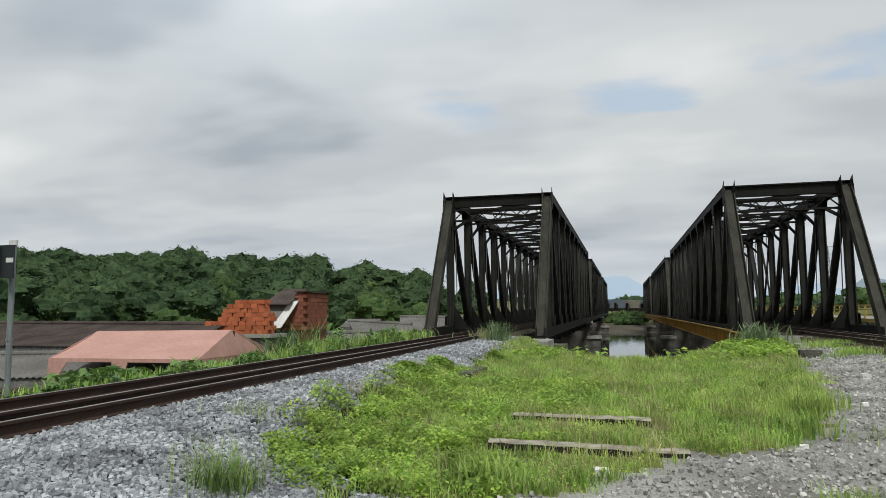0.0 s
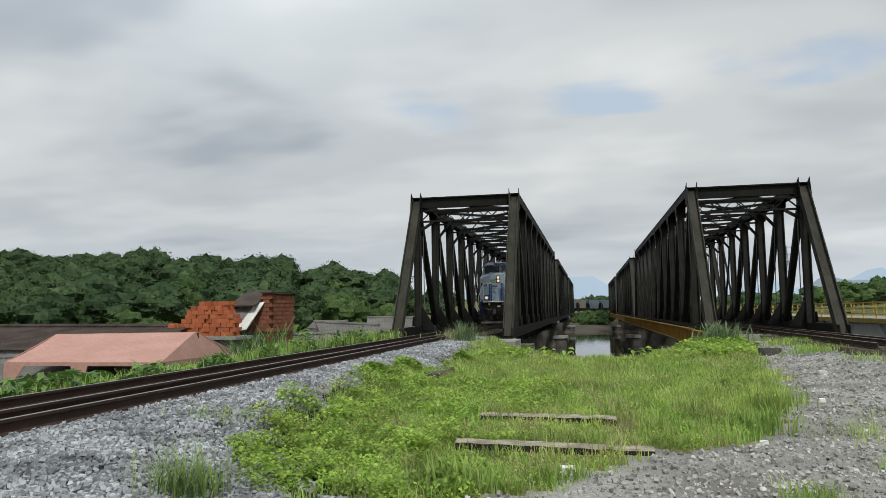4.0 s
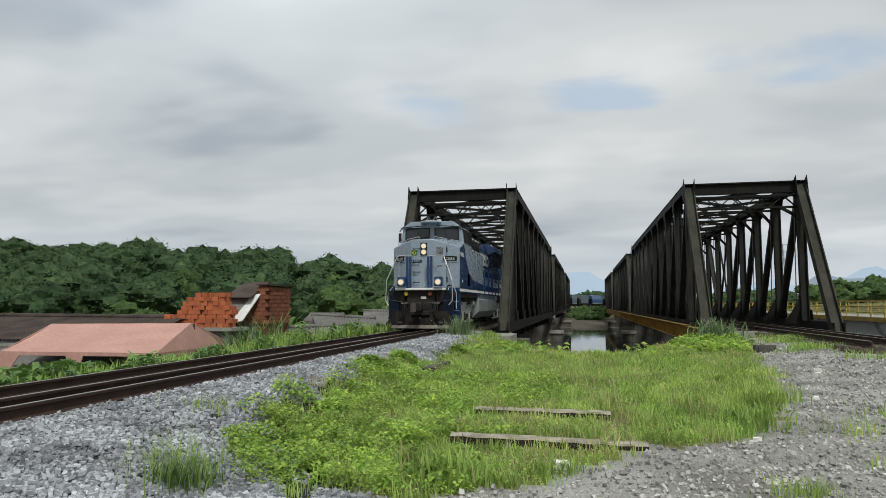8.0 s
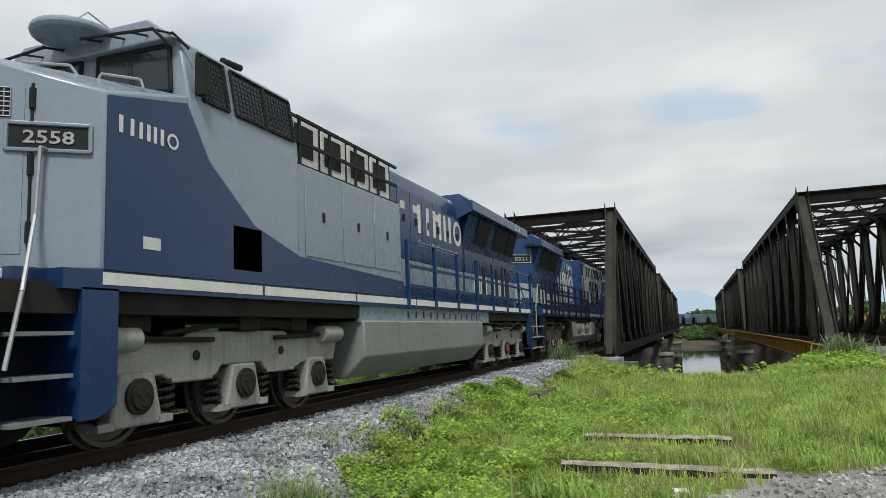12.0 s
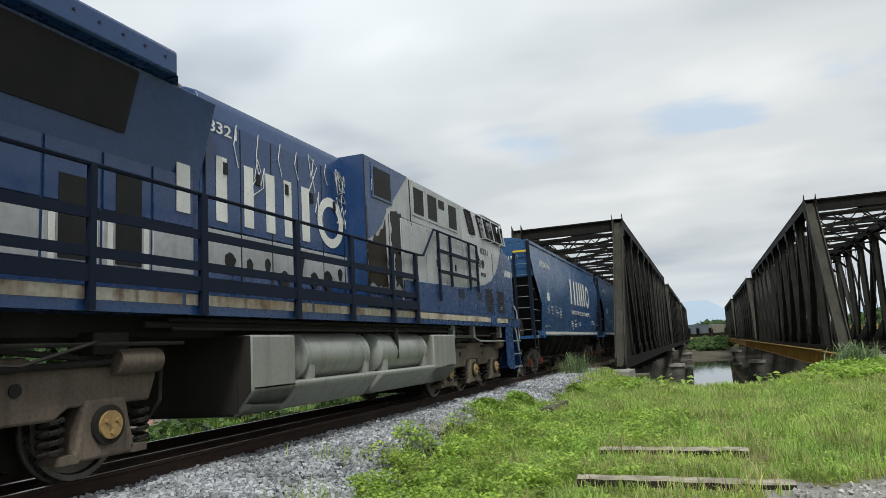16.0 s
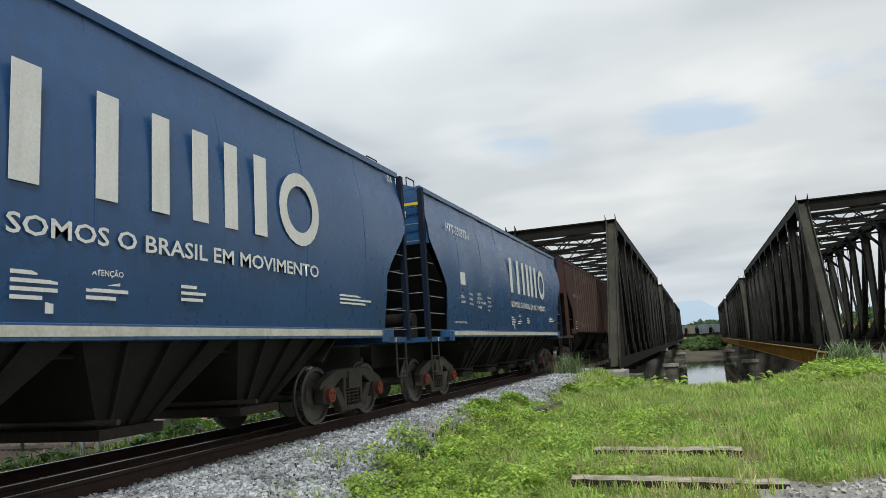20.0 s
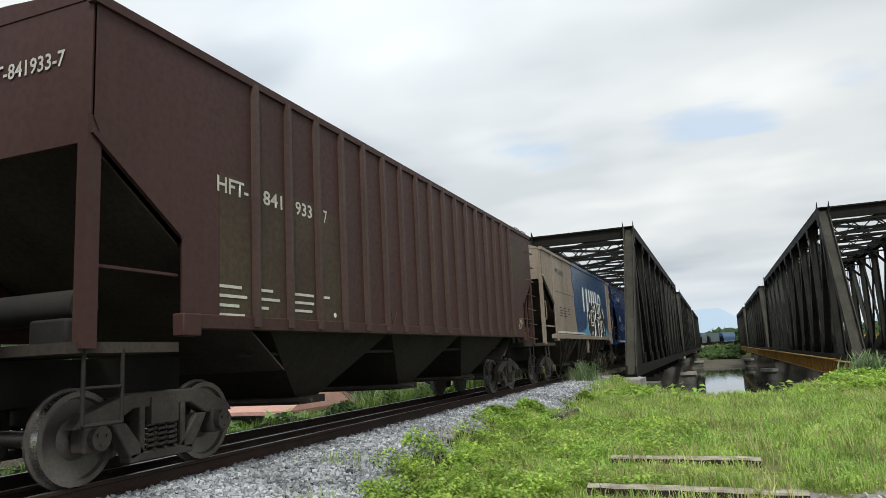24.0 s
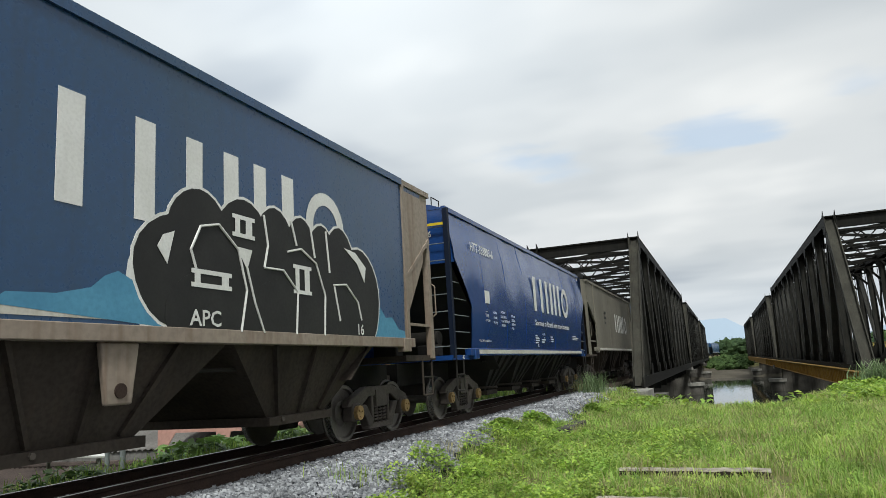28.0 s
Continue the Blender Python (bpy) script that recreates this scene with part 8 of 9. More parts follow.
    yb = 0.25 + D * 0.45
    part("anticlimber", B().prism([(-1.16, 0.3 + D), (-0.92, yb), (0.92, yb), (1.16, 0.3 + D), (1.16, 0.62 + D), (-1.16, 0.62 + D)], "z", 1.68, 1.78), M_WHITE, loco, "pale front bumper ledge", bevel=0.02)
    part("front_platform", B().box(-1.3, 1.3, 0.5 + D, 1.0 + D, 1.6, 1.79), blue, loco)
    part("draft_box", B().box(-0.62, 0.62, 0.2 + D, 0.9 + D, 0.72, 1.66), M_UNDER, loco, bevel=0.03)
    for s in (-1, 1):
        part("pilot_gusset", B().prism([(s * 0.66, 1.66), (s * 1.05, 1.66), (s * 0.98, 1.25), (s * 0.72, 1.25)], "y", 0.14 + D, 0.24 + D), M_PILOT, loco, "dusty bracket under the ledge")
    part("pilot_plate", B().prism([(-1.2, 0.3), (1.2, 0.3), (1.24, 1.66), (-1.24, 1.66)], "y", 0.29 + D, 0.35 + D), M_PILOT, loco)
    plow = B()
    for s in (-1, 1):
        quad(plow, [(0, 0.04 + D, 0.1), (s * 1.26, 0.22 + D, 0.1), (s * 1.3, 0.25 + D, 0.8), (0, 0.2 + D, 0.8)], 0.03)
    part("snow_plough", plow, M_PILOT, loco, "dusty black pilot plough")
    edge = B()
    for s in (-1, 1):
        quad(edge, [(0, 0.02 + D, 0.07), (s * 1.28, 0.2 + D, 0.07), (s * 1.275, 0.21 + D, 0.2), (0, 0.05 + D, 0.22)], 0.02)
    part("plough_edge", edge, M_SCRAPE, loco, "scraped pale plough edge")
    part("coupler", B().box(-0.14, 0.14, -0.45 + D * 0.6, 0.3 + D, 0.83, 1.1), M_BOGIE, loco, bevel=0.04)
    part("coupler_head", B().prism([(-0.3, 0.78), (0.22, 0.78), (0.26, 1.16), (-0.32, 1.2)], "y", -0.5 + D * 0.6, -0.2 + D * 0.6), M_PILOT, loco, bevel=0.06)
    part("coupler_carrier", B().box(-0.4, 0.4, 0.05 + D, 0.22 + D, 0.62, 0.8), M_UNDER, loco, bevel=0.03)
    part("knuckle", B().cyl((-0.12, -0.5 + D * 0.6, 0.78), (-0.12, -0.5 + D * 0.6, 1.15), 0.13, 12), M_BOGIE, loco)
    part("plough_bolts", B().disc((0.0, 0.1 + D, 0.5), (0, 1, 0), 0.03, 0.06, 8), M_GALV, loco)
    for x, m in ((-0.62, M_FLAGY), (0.42, M_CAPRED)):
        part("marker_disc", B().cyl((x, 0.14 + D, 1.54), (x, 0.1 + D, 1.54), 0.085, 14), m, loco)
    part("front_label", B().box(0.0, 0.24, 0.18 + D, 0.19 + D, 1.32, 1.42), M_LABEL, loco)
    # equipment body behind the cab
    part("equipment_body", B().box(-S + 0.02, S - 0.02, 5.3, 9.1, 1.79, 3.64), grey, loco, bevel=0.02)
    up_h = 4.5
    if first:
        part("upper_body", B().box(-1.28, 1.28, 5.3, 9.1, 3.64, up_h), M_BLACK, loco)
    else:
        part("upper_body", B().box(-1.46, 1.46, 5.3, 10.55, 3.64, 4.56), grey, loco, bevel=0.03)
        part("brake_body", B().box(-1.46, 1.46, 9.1, 10.55, 1.79, 3.64), grey, loco, bevel=0.02)
    for s in (-1, 1):
        if not first:
            for ya, yb in ((5.72, 6.25), (6.54, 6.9), (7.03, 7.56), (7.82, 8.34)):
                fr = part("filter_frame", B().box(min(s * 1.46, s * 1.475), max(s * 1.46, s * 1.475), ya - 0.07, yb + 0.07, 3.8, 4.47), grey, loco, bevel=0.004)
                part("filter_grille", B().box(min(s * 1.475, s * 1.482), max(s * 1.475, s * 1.482), ya, yb, 3.86 if ya != 6.54 else 4.2, 4.4), M_BLACK, fr, "black louvred filter")
        for k in range(4 if first else 0):
            ya = 5.42 + k * 0.92
            part("filter_panel", B().box(min(s * 1.28, s * 1.31), max(s * 1.28, s * 1.31), ya, ya + 0.8, 3.72, up_h - 0.08), M_WHITE, loco)
            part("filter_grille", B().box(min(s * 1.31, s * 1.325), max(s * 1.31, s * 1.325), ya + 0.08, ya + 0.62, 3.85, up_h - 0.16), M_BLACK, loco, "black louvred filter")
            if first:
                part("filter_rail", B().box(min(s * 1.42, s * 1.45), max(s * 1.42, s * 1.45), ya, ya + 0.06, 3.5, 4.35), M_BLACK, loco)
        if first:
            for z in (3.62, 3.98, 4.35):
                part("filter_bar", B().box(min(s * 1.42, s * 1.46), max(s * 1.42, s * 1.46), 5.35, 9.05, z, z + 0.05), M_BLACK, loco)
        # body doors and latch strips
        for k in range(3):
            ya = 5.5 + k * 1.2
            part("body_door", B().box(min(s * 1.48, s * 1.492), max(s * 1.48, s * 1.492), ya, ya + 1.12, 1.95 if not first else 2.28, 3.55), grey, loco, bevel=0.006)
            part("door_latch", B().box(min(s * 1.49, s * 1.51), max(s * 1.49, s * 1.51), ya + 0.5, ya + 0.56, 2.85, 3.0), M_BLACK, loco)
        if first:
            part("floor_vent", B().box(min(s * 1.5, s * 1.512), max(s * 1.5, s * 1.512), 3.75, 4.35, 1.95, 2.5), M_BLACK, loco, "dark louvred vent")
        part("cab_door_line", B().box(min(s * 1.5, s * 1.508), max(s * 1.5, s * 1.508), 2.95, 2.97, 1.85, 3.6), M_UNDER, loco)
        if not first:
            for k in range(2):
                lv = part("louvre_panel", B().box(min(s * 1.5, s * 1.515), max(s * 1.5, s * 1.515), 2.04 + k * 1.12, 2.74 + k * 1.12, 1.95, 2.62), blue, loco)
                for j in range(11):
                    part("louvre_slat", B().box(min(s * 1.51, s * 1.53), max(s * 1.51, s * 1.53), 2.09 + k * 1.12, 2.69 + k * 1.12, 1.99 + j * 0.055, 2.02 + j * 0.055), M_UNDER, lv)
            for ya in (4.15, 5.55):
                for j in range(4):
                    part("small_louvre", B().box(min(s * 1.5, s * 1.52), max(s * 1.5, s * 1.52), ya, ya + 0.4, 2.25 + j * 0.055, 2.275 + j * 0.055), M_BLACK, loco)
    if not first:
        part("brake_end", B().box(-1.465, 1.465, 10.55, 10.558, 1.85, 4.55), blue, loco)
        for y in (6.0, 7.4, 8.9, 10.4, 11.9, 13.4, 14.9):
            for s in (-1, 1):
                part("deck_bracket", B().prism([(s * 1.12, 1.6), (s * 1.45, 1.6), (s * 1.12, 1.42)], "y", y, y + 0.03), M_UNDER, loco)
        for x, z, r in ((1.34, 1.56, 0.03), (1.28, 1.5, 0.022), (1.4, 1.45, 0.018)):
            for s in (-1, 1):
                part("air_pipe", B().cyl((s * x, 5.6, z), (s * x, 15.2, z), r, 8), M_UNDER, loco)
        for s in (-1, 1):
            part("air_pipe", B().tube([(s * 1.36, 1.2, 1.42), (s * 1.36, 3.0, 1.42), (s * 1.4, 3.4, 1.36), (s * 1.4, 6.0, 1.36)], 0.02, 6), M_BOGIE, loco)
            part("air_pipe", B().tube([(s * 1.4, 1.4, 1.2), (s * 1.4, 4.2, 1.22), (s * 1.34, 4.5, 1.34), (s * 1.34, 6.2, 1.34)], 0.022, 6), M_CHROME, loco)
            for y in (2.2, 4.6, 6.1):
                part("pipe_hanger", B().box(min(s * 1.3, s * 1.42), max(s * 1.3, s * 1.42), y, y + 0.16, 1.3, 1.62), M_TANK_B, loco, bevel=0.01)
            for y in (1.2, 5.95, 7.3, 8.55, 9.85):
                part("deck_seam", B().box(min(s * 1.496, s * 1.514), max(s * 1.496, s * 1.514), y, y + 0.014, 1.86, 2.44), M_UNDER, loco)
        # ragged patches where the paint peeled to bare dark metal
        def ragged(y0, y1, z0, z1, n, rough_y, material, top=None):
            pts = [(y0 + (y1 - y0) * k / n, z0 + rng.uniform(-0.05, 0.05)) for k in range(n + 1)]
            pts += [(y1 + rng.uniform(-rough_y, rough_y), z0 + (z1 - z0) * k / 9) for k in range(1, 9)]
            for k in range(n + 1):
                u = 1 - k / n
                pts.append((y0 + (y1 - y0) * u, (top(y0 + (y1 - y0) * u) if top else z1) + rng.uniform(-0.05, 0.05)))
            pts += [(y0 + rng.uniform(-rough_y, rough_y), z1 - (z1 - z0) * k / 9) for k in range(1, 9)]
            part("peeled_patch", B().prism(pts, "x", -1.474, -1.458), material, loco, "peeled paint patch")
        ragged(9.76, 10.5, 2.24, 3.0, 8, 0.03, M_PEEL, lambda y: 3.58 - 0.62 * ((y - 9.7) / 0.8) ** 0.6)
        ragged(9.02, 9.5, 2.9, 3.7, 6, 0.06, M_SPRAY)
        ragged(8.98, 9.36, 2.3, 2.94, 6, 0.07, M_SPRAY)
        ragged(8.62, 8.9, 2.3, 3.35, 5, 0.06, M_SPRAY)
        ragged(8.66, 8.8, 3.3, 3.62, 4, 0.03, M_SPRAY)
        part("bare_strip", B().box(-1.478, -1.46, 9.56, 9.70, 2.25, 3.72), M_GREY_B, loco)
        for y in (5.25, 6.4, 7.7, 8.52, 9.62, 10.52):
            part("panel_seam", B().box(-1.484, -1.478, y, y + 0.014, 2.45, 3.62), M_UNDER, loco)
        for y in (8.52, 10.54):
            part("body_edge", B().box(-1.474, -1.462, y, y + 0.02, 1.85, 4.5), M_UNDER, loco)
        lettering("8321", loco, M_SPRAY, (-1.503, 4.02, 3.49), (0, -1, 0), (0, 0, 1), 0.16, 0.66)
        part("owner_mark", B().prism(blob(3.85, 3.22, 0.13, 0.12, 16, 0.08), "x", -1.506, -1.499), M_SPRAY, loco, "dark round owner's mark")
        for k in range(4):
            part("owner_bar", B().box(-1.506, -1.499, 3.64 + k * 0.115, 3.72 + k * 0.115, 2.89, 2.99), M_SPRAY, loco)
        for k in range(3):
            part("owner_stroke", B().tube([(-1.503, 4.05, 3.12 + k * 0.08), (-1.503, 4.18, 3.14 + k * 0.1), (-1.503, 4.26, 3.28 + k * 0.1)], 0.014, 4), M_SPRAY, loco)
        part("plate", B().box(-1.51, -1.503, 1.62, 1.78, 2.08, 2.17), M_GOLD, loco, "small brass plate")
        part("badge", B().disc((-1.506, 1.15, 2.14), (1, 0, 0), 0.07, 0.012, 16), M_TYRE, loco)
        part("jack_box", B().box(-1.56, -1.5, 3.02, 3.44, 1.6, 1.86), blue, loco, bevel=0.02)
    # engine hood
    hood_sec = [(-1.05, 1.79), (1.05, 1.79), (1.05, 4.4), (0.98, 4.54), (0.8, 4.62), (-0.8, 4.62), (-0.98, 4.54), (-1.05, 4.4)]
    part("hood", B().prism(hood_sec, "y", 9.1, 14.3), blue, loco, bevel=0.02)
    if not first:
        for s in (-1, 1):
            xa, xb = sorted((s * 1.46, s * 1.466))
            part("livery_panel", B().prism([(8.62, 4.55), (10.55, 4.55), (10.55, 3.02), (10.2, 3.15), (9.9, 3.38), (9.68, 3.66)], "x", xa, xb), blue, loco, "blue livery sweep")
            bf = part("brake_grille_frame", B().box(min(s * 1.466, s * 1.485), max(s * 1.466, s * 1.485), 9.42, 10.28, 3.82, 4.46), blue, loco, bevel=0.01)
            part("brake_grille", B().box(min(s * 1.485, s * 1.492), max(s * 1.485, s * 1.492), 9.5, 10.2, 3.88, 4.4), M_BLACK, bf, "dark brake grille")
            part("blue_band", B().box(min(s * 1.455, s * 1.462), max(s * 1.455, s * 1.468), 9.1, 10.55, 1.85, 2.22), blue, loco)
    for s in (-1, 1):
        for k in range(7):
            ya = 9.2 + k * 0.72
            dx0, dx1 = sorted((s * 1.05, s * 1.072))
            zl, zh = (2.1, 2.68) if first else (2.24, 2.74)
            d = part("hood_door", B().box(dx0, dx1, ya, ya + 0.70, zh + 0.02, 4.22), blue, loco, bevel=0.006)
            part("hood_door_lower", B().box(dx0, dx1, ya, ya + 0.70, zl, zh), grey, loco, "grey lower hood door", bevel=0.006)
            part("door_gap", B().box(min(s * 1.06, s * 1.074), max(s * 1.06, s * 1.074), ya + 0.702, ya + 0.716, 2.1, 4.2), M_BLACK, loco)
            part("door_latch", B().box(min(s * 1.072, s * 1.095), max(s * 1.072, s * 1.095), ya + 0.29, ya + 0.37, 3.5, 3.66), M_BLACK, d)
        if first:
            for k in (1, 2, 4):
                part("warning_label", B().box(min(s * 1.072, s * 1.077), max(s * 1.072, s * 1.077), 9.35 + k * 0.72, 9.6 + k * 0.72, 3.78, 3.95), M_LABEL, loco)
    y_mark, z_mark, h_mark = (11.05, 3.35, 0.66) if first else (14.75, 2.86, 0.86)
    brand_bars(loco, M_WHITE, V * 1.078, y_mark, z_mark, h_mark, V)
    if first:
        lettering("2558", loco, M_WHITE, (1.5, 18.6, 4.35), (0, 1, 0), (0, 0, 1), 0.15, 0.75, thick=0.006)
        lettering("Somos o Brasil em movimento", loco, M_WHITE, (1.078, 11.05, 3.06), (0, 1, 0), (0, 0, 1), 0.14, 2.85)
    else:
        lettering("8321", loco, M_WHITE, (-1.055, 14.2, 4.02), (0, -1, 0), (0, 0, 1), 0.16, 0.6, thick=0.03)
        for k in range(5):       # spray scrawl on the hood doors
            y, z = 10.4 + rng.uniform(0, 3.6), 3.2 + rng.uniform(0, 0.9)
            part("spray_line", B().tube([(-1.08, y, z), (-1.08, y + rng.uniform(-0.12, 0.12), z + rng.uniform(0.15, 0.4)), (-1.08, y + rng.uniform(-0.2, 0.2), z + rng.uniform(0, 0.3)), (-1.08, y + rng.uniform(-0.25, 0.25), z - rng.uniform(0, 0.3))], 0.006, 4), M_LABEL, loco)
        for y, drop in ((13.6, 0.6), (13.1, 0.75), (12.55, 0.5), (12.1, 0.45), (11.6, 0.55), (11.2, 0.35)):
            part("spray_line", B().tube([(-1.082, y, 4.25), (-1.082, y + 0.06, 4.25 - drop * 0.5), (-1.082, y - 0.03, 4.25 - drop)], 0.007, 4), M_LABEL, loco)
        for k in range(9):
            a, c = k * 2.4, k * 1.7
            part("spray_line", B().tube([(-1.082, 10.65 + 0.2 * math.cos(a), 3.95 + 0.25 * math.sin(a)), (-1.082, 10.65 + 0.24 * math.cos(c), 3.95 + 0.3 * math.sin(c + 1)), (-1.082, 10.65 + 0.2 * math.cos(a + 2.5), 3.95 + 0.25 * math.sin(a + 2.5))], 0.006, 4), M_LABEL, loco)
        for z, n in ((3.5, 3), (3.3, 5)):
            for k in range(n):
                part("scrawl_bar", B().tube([(-1.082, 10.85 - k * 0.13, z), (-1.082, 10.8 - k * 0.13, z + 0.12), (-1.082, 10.76 - k * 0.13, z)], 0.006, 4), M_LABEL, loco)
        for k in range(9):
            y = 10.4 + k * 0.42
            pts = blob(y, 2.3 + rng.uniform(-0.2, 0.2), rng.uniform(0.06, 0.14), rng.uniform(0.1, 0.24), 9, 0.3)
            part("peeled_patch", B().prism(pts, "x", -1.078, -1.074), M_SPRAY, loco)
    # radiator section with overhanging wings
    rad_core = [(-1.05, 1.79), (1.05, 1.79), (1.05, 3.35), (1.32, 4.28), (-1.32, 4.28), (-1.05, 3.35)]
    part("radiator_body", B().prism(rad_core, "y", 14.3, 19.62), blue, loco, bevel=0.02)
    wing = [(-1.5, 4.28), (1.5, 4.28), (1.5, 4.56), (1.15, 4.76), (-1.15, 4.76), (-1.5, 4.56)]
    wy0, wy1 = (13.96, 20.5) if first else (15.2, 20.02)
    part("radiator_wing", B().prism(wing, "y", wy0, wy1), blue, loco, "overhanging radiator roof", bevel=0.03)
    nose_y = wy0 - (0.1 if first else 0.45)
    zl = 4.08 if first else 4.3
    part("wing_nose", B().add([(-1.5, wy0, 4.28), (1.5, wy0, 4.28), (1.15, wy0, 4.76), (-1.15, wy0, 4.76), (-1.1, nose_y, zl), (1.1, nose_y, zl), (0.95, nose_y, 4.6), (-0.95, nose_y, 4.6)],
                              [(0, 1, 2, 3), (4, 7, 6, 5), (0, 4, 5, 1), (1, 5, 6, 2), (2, 6, 7, 3), (3, 7, 4, 0)]), blue, loco)
    if not first:
        # bolted light edge strip
        for k in range(16):
            part("wing_bolt", B().disc((-1.503, 15.4 + k * 0.3, 4.44), (1, 0, 0), 0.018, 0.012, 6), M_UNDER, loco)
    for s in (-1, 1):
        for k in range(3 if first else 2):
            ya = (15.2, 17.05, 18.6)[k] if first else 15.6 + k * 1.75
            gl = (1.15, 1.45, 0.95)[k] if first else 1.6
            g = [(s * 1.13, ya, 3.56), (s * 1.13, ya + gl, 3.56), (s * 1.335, ya + gl, 4.22), (s * 1.335, ya, 4.22)]
            part("radiator_grille", quad(B(), g if s > 0 else g[::-1], 0.02), M_BLACK, loco, "black radiator mesh")
        for k in range(8):
            ya = 14.45 + k * 0.7
            dd = part("hood_door", B().box(min(s * 1.05, s * 1.07), max(s * 1.05, s * 1.07), ya, ya + 0.66, 2.7, 3.32), blue, loco, bevel=0.006)
            part("hood_door_lower", B().box(min(s * 1.05, s * 1.07), max(s * 1.05, s * 1.07), ya, ya + 0.66, 2.12, 2.69), grey, loco, "grey lower hood door", bevel=0.006)
            if k in (1, 2, 4, 5, 6):
                part("door_screen", B().box(min(s * 1.07, s * 1.076), max(s * 1.07, s * 1.076), ya + 0.14, ya + 0.5, 2.14, 3.12 if k % 2 else 2.98), M_BLACK, dd, "dark intake screen")
                for j in range(2):
                    part("screen_bar", B().box(min(s * 1.076, s * 1.082), max(s * 1.076, s * 1.082), ya + 0.04 + j * 0.5, ya + 0.11 + j * 0.5, 2.12, 2.68), M_WHITE, dd)
        # walkway railing
        if not first:
            trailing_rail(loco, s)
        posts = [9.3, 10.85, 12.4, 13.95, 15.5, 17.05, 18.6, 20.3] if first else [5.0, 6.0, 7.2, 8.7, 10.2, 11.7, 13.2, 14.7, 16.2, 17.7, 19.2, 20.3]
        if first:
            handrail(loco, rail_mat, s * 1.52, posts, 1.72, 2.95)
        # rear steps and handrails
        part("rear_step_side", B().prism([(19.95, 1.62), (20.7, 1.62), (20.7, 0.42), (20.35, 0.4), (19.95, 0.6)], "x", min(s * 1.4, s * 1.48), max(s * 1.4, s * 1.48)), blue if first else M_RAILBLUE, loco)
        for z in (0.42, 0.8, 1.18):
            part("step_tread", B().box(min(s * 1.1, s * 1.5), max(s * 1.1, s * 1.5), 20.45, 21.05, z, z + 0.035), M_GREY_B, loco)
        part("end_handrail", B().tube([(s * 1.45, 20.55, 2.75), (s * 1.42, 20.8, 2.75), (s * 1.35, 21.0, 1.9), (s * 1.35, 21.05, 0.9), (s * 1.35, 20.85, 0.8)], 0.022, 8), M_CHROME, loco)
        part("end_rail_post", B().tube([(s * 0.55, 20.95, 1.7), (s * 0.55, 20.95, 2.8), (s * 0.95, 20.98, 2.8), (s * 1.2, 21.05, 2.0), (s * 1.22, 21.05, 1.0)], 0.022, 8), M_CHROME if not first else M_BLUE, loco)
    # rear end
    def end_ring(o):
        return [(-1.05 - o, 19.6), (-1.05 - o, 19.84 + o), (-0.28, 20.42 + o), (0.28, 20.42 + o), (1.05 + o, 19.84 + o), (1.05 + o, 19.6)]
    part("rear_hood_end", B().prism(end_ring(0.0), "z", 1.8, 4.72), blue, loco, bevel=0.015)
    part("rear_band", B().prism(end_ring(0.006), "z", 2.32, 2.85), grey, loco)
    part("roof_cap", B().prism([(-1.15, 19.9), (-0.3, 20.44), (0.3, 20.44), (1.15, 19.9)], "z", 4.72, 4.765), blue, loco)
    part("pillar_strip", B().box(0.02 if V < 0 else -0.27, 0.27 if V < 0 else -0.02, 20.42, 20.435, 1.8, 4.6), grey, loco, "pale strip with grab irons", bevel=0.005)
    part("lamp_plate", B().box(min(V * 0.02, V * 0.26), max(V * 0.02, V * 0.26), 20.42, 20.45, 4.1, 4.64), M_CHROME, loco, bevel=0.02)
    for z in (4.24, 4.5):
        lamp = part("rear_headlight", B().cyl((V * 0.14, 20.45, z), (V * 0.14, 20.5, z), 0.115, 18), M_CHROME, loco)
        part("lamp_lens", B().cyl((V * 0.14, 20.5, z), (V * 0.14, 20.51, z), 0.09, 18), M_LENS, lamp)
    part("end_recess", B().box(min(V * 0.03, V * 0.26), max(V * 0.03, V * 0.26), 20.424, 20.432, 3.38, 4.02), M_BLACK, loco, "dark open hatch")
    for s in (-1, 1):
        p0, p1 = Vector((s * 0.28, 20.42, 0)), Vector((s * 1.05, 19.84, 0))
        run = (p1 - p0).normalized()
        face = Vector((s * 0.602, 0.799, 0))
        mid = p0 + (p1 - p0) * 0.5 + face * 0.012 + Vector((0, 0, 3.82))
        upz = Vector((0, 0, 1))
        q = [mid - run * 0.42 - upz * 0.15, mid + run * 0.42 - upz * 0.15, mid + run * 0.42 + upz * 0.15, mid - run * 0.42 + upz * 0.15]
        nb = part("number_board", quad(B(), q if s < 0 else q[::-1], 0.025), M_BLACK, loco, "black number board")
        part("board_frame", B().tube(q + q[:1], 0.018), M_GREY_B, nb)
        read = -run if s > 0 else run
        lettering("2558" if first else "8321", nb, M_GREY_B, mid + face * 0.02 - read * 0.26 - upz * 0.075, read, upz, 0.15, 0.52, thick=0.012)
        part("end_bracket", B().box(min(s * 0.95, s * 1.2), max(s * 0.95, s * 1.2), 20.0, 20.14, 4.26, 4.4), M_UNDER, loco, bevel=0.02)
        part("rear_lamp", B().cyl(p0.lerp(p1, 0.25) + upz * 2.2, p0.lerp(p1, 0.25) + face * 0.2 + upz * 2.2, 0.12, 16), M_LENS, loco)
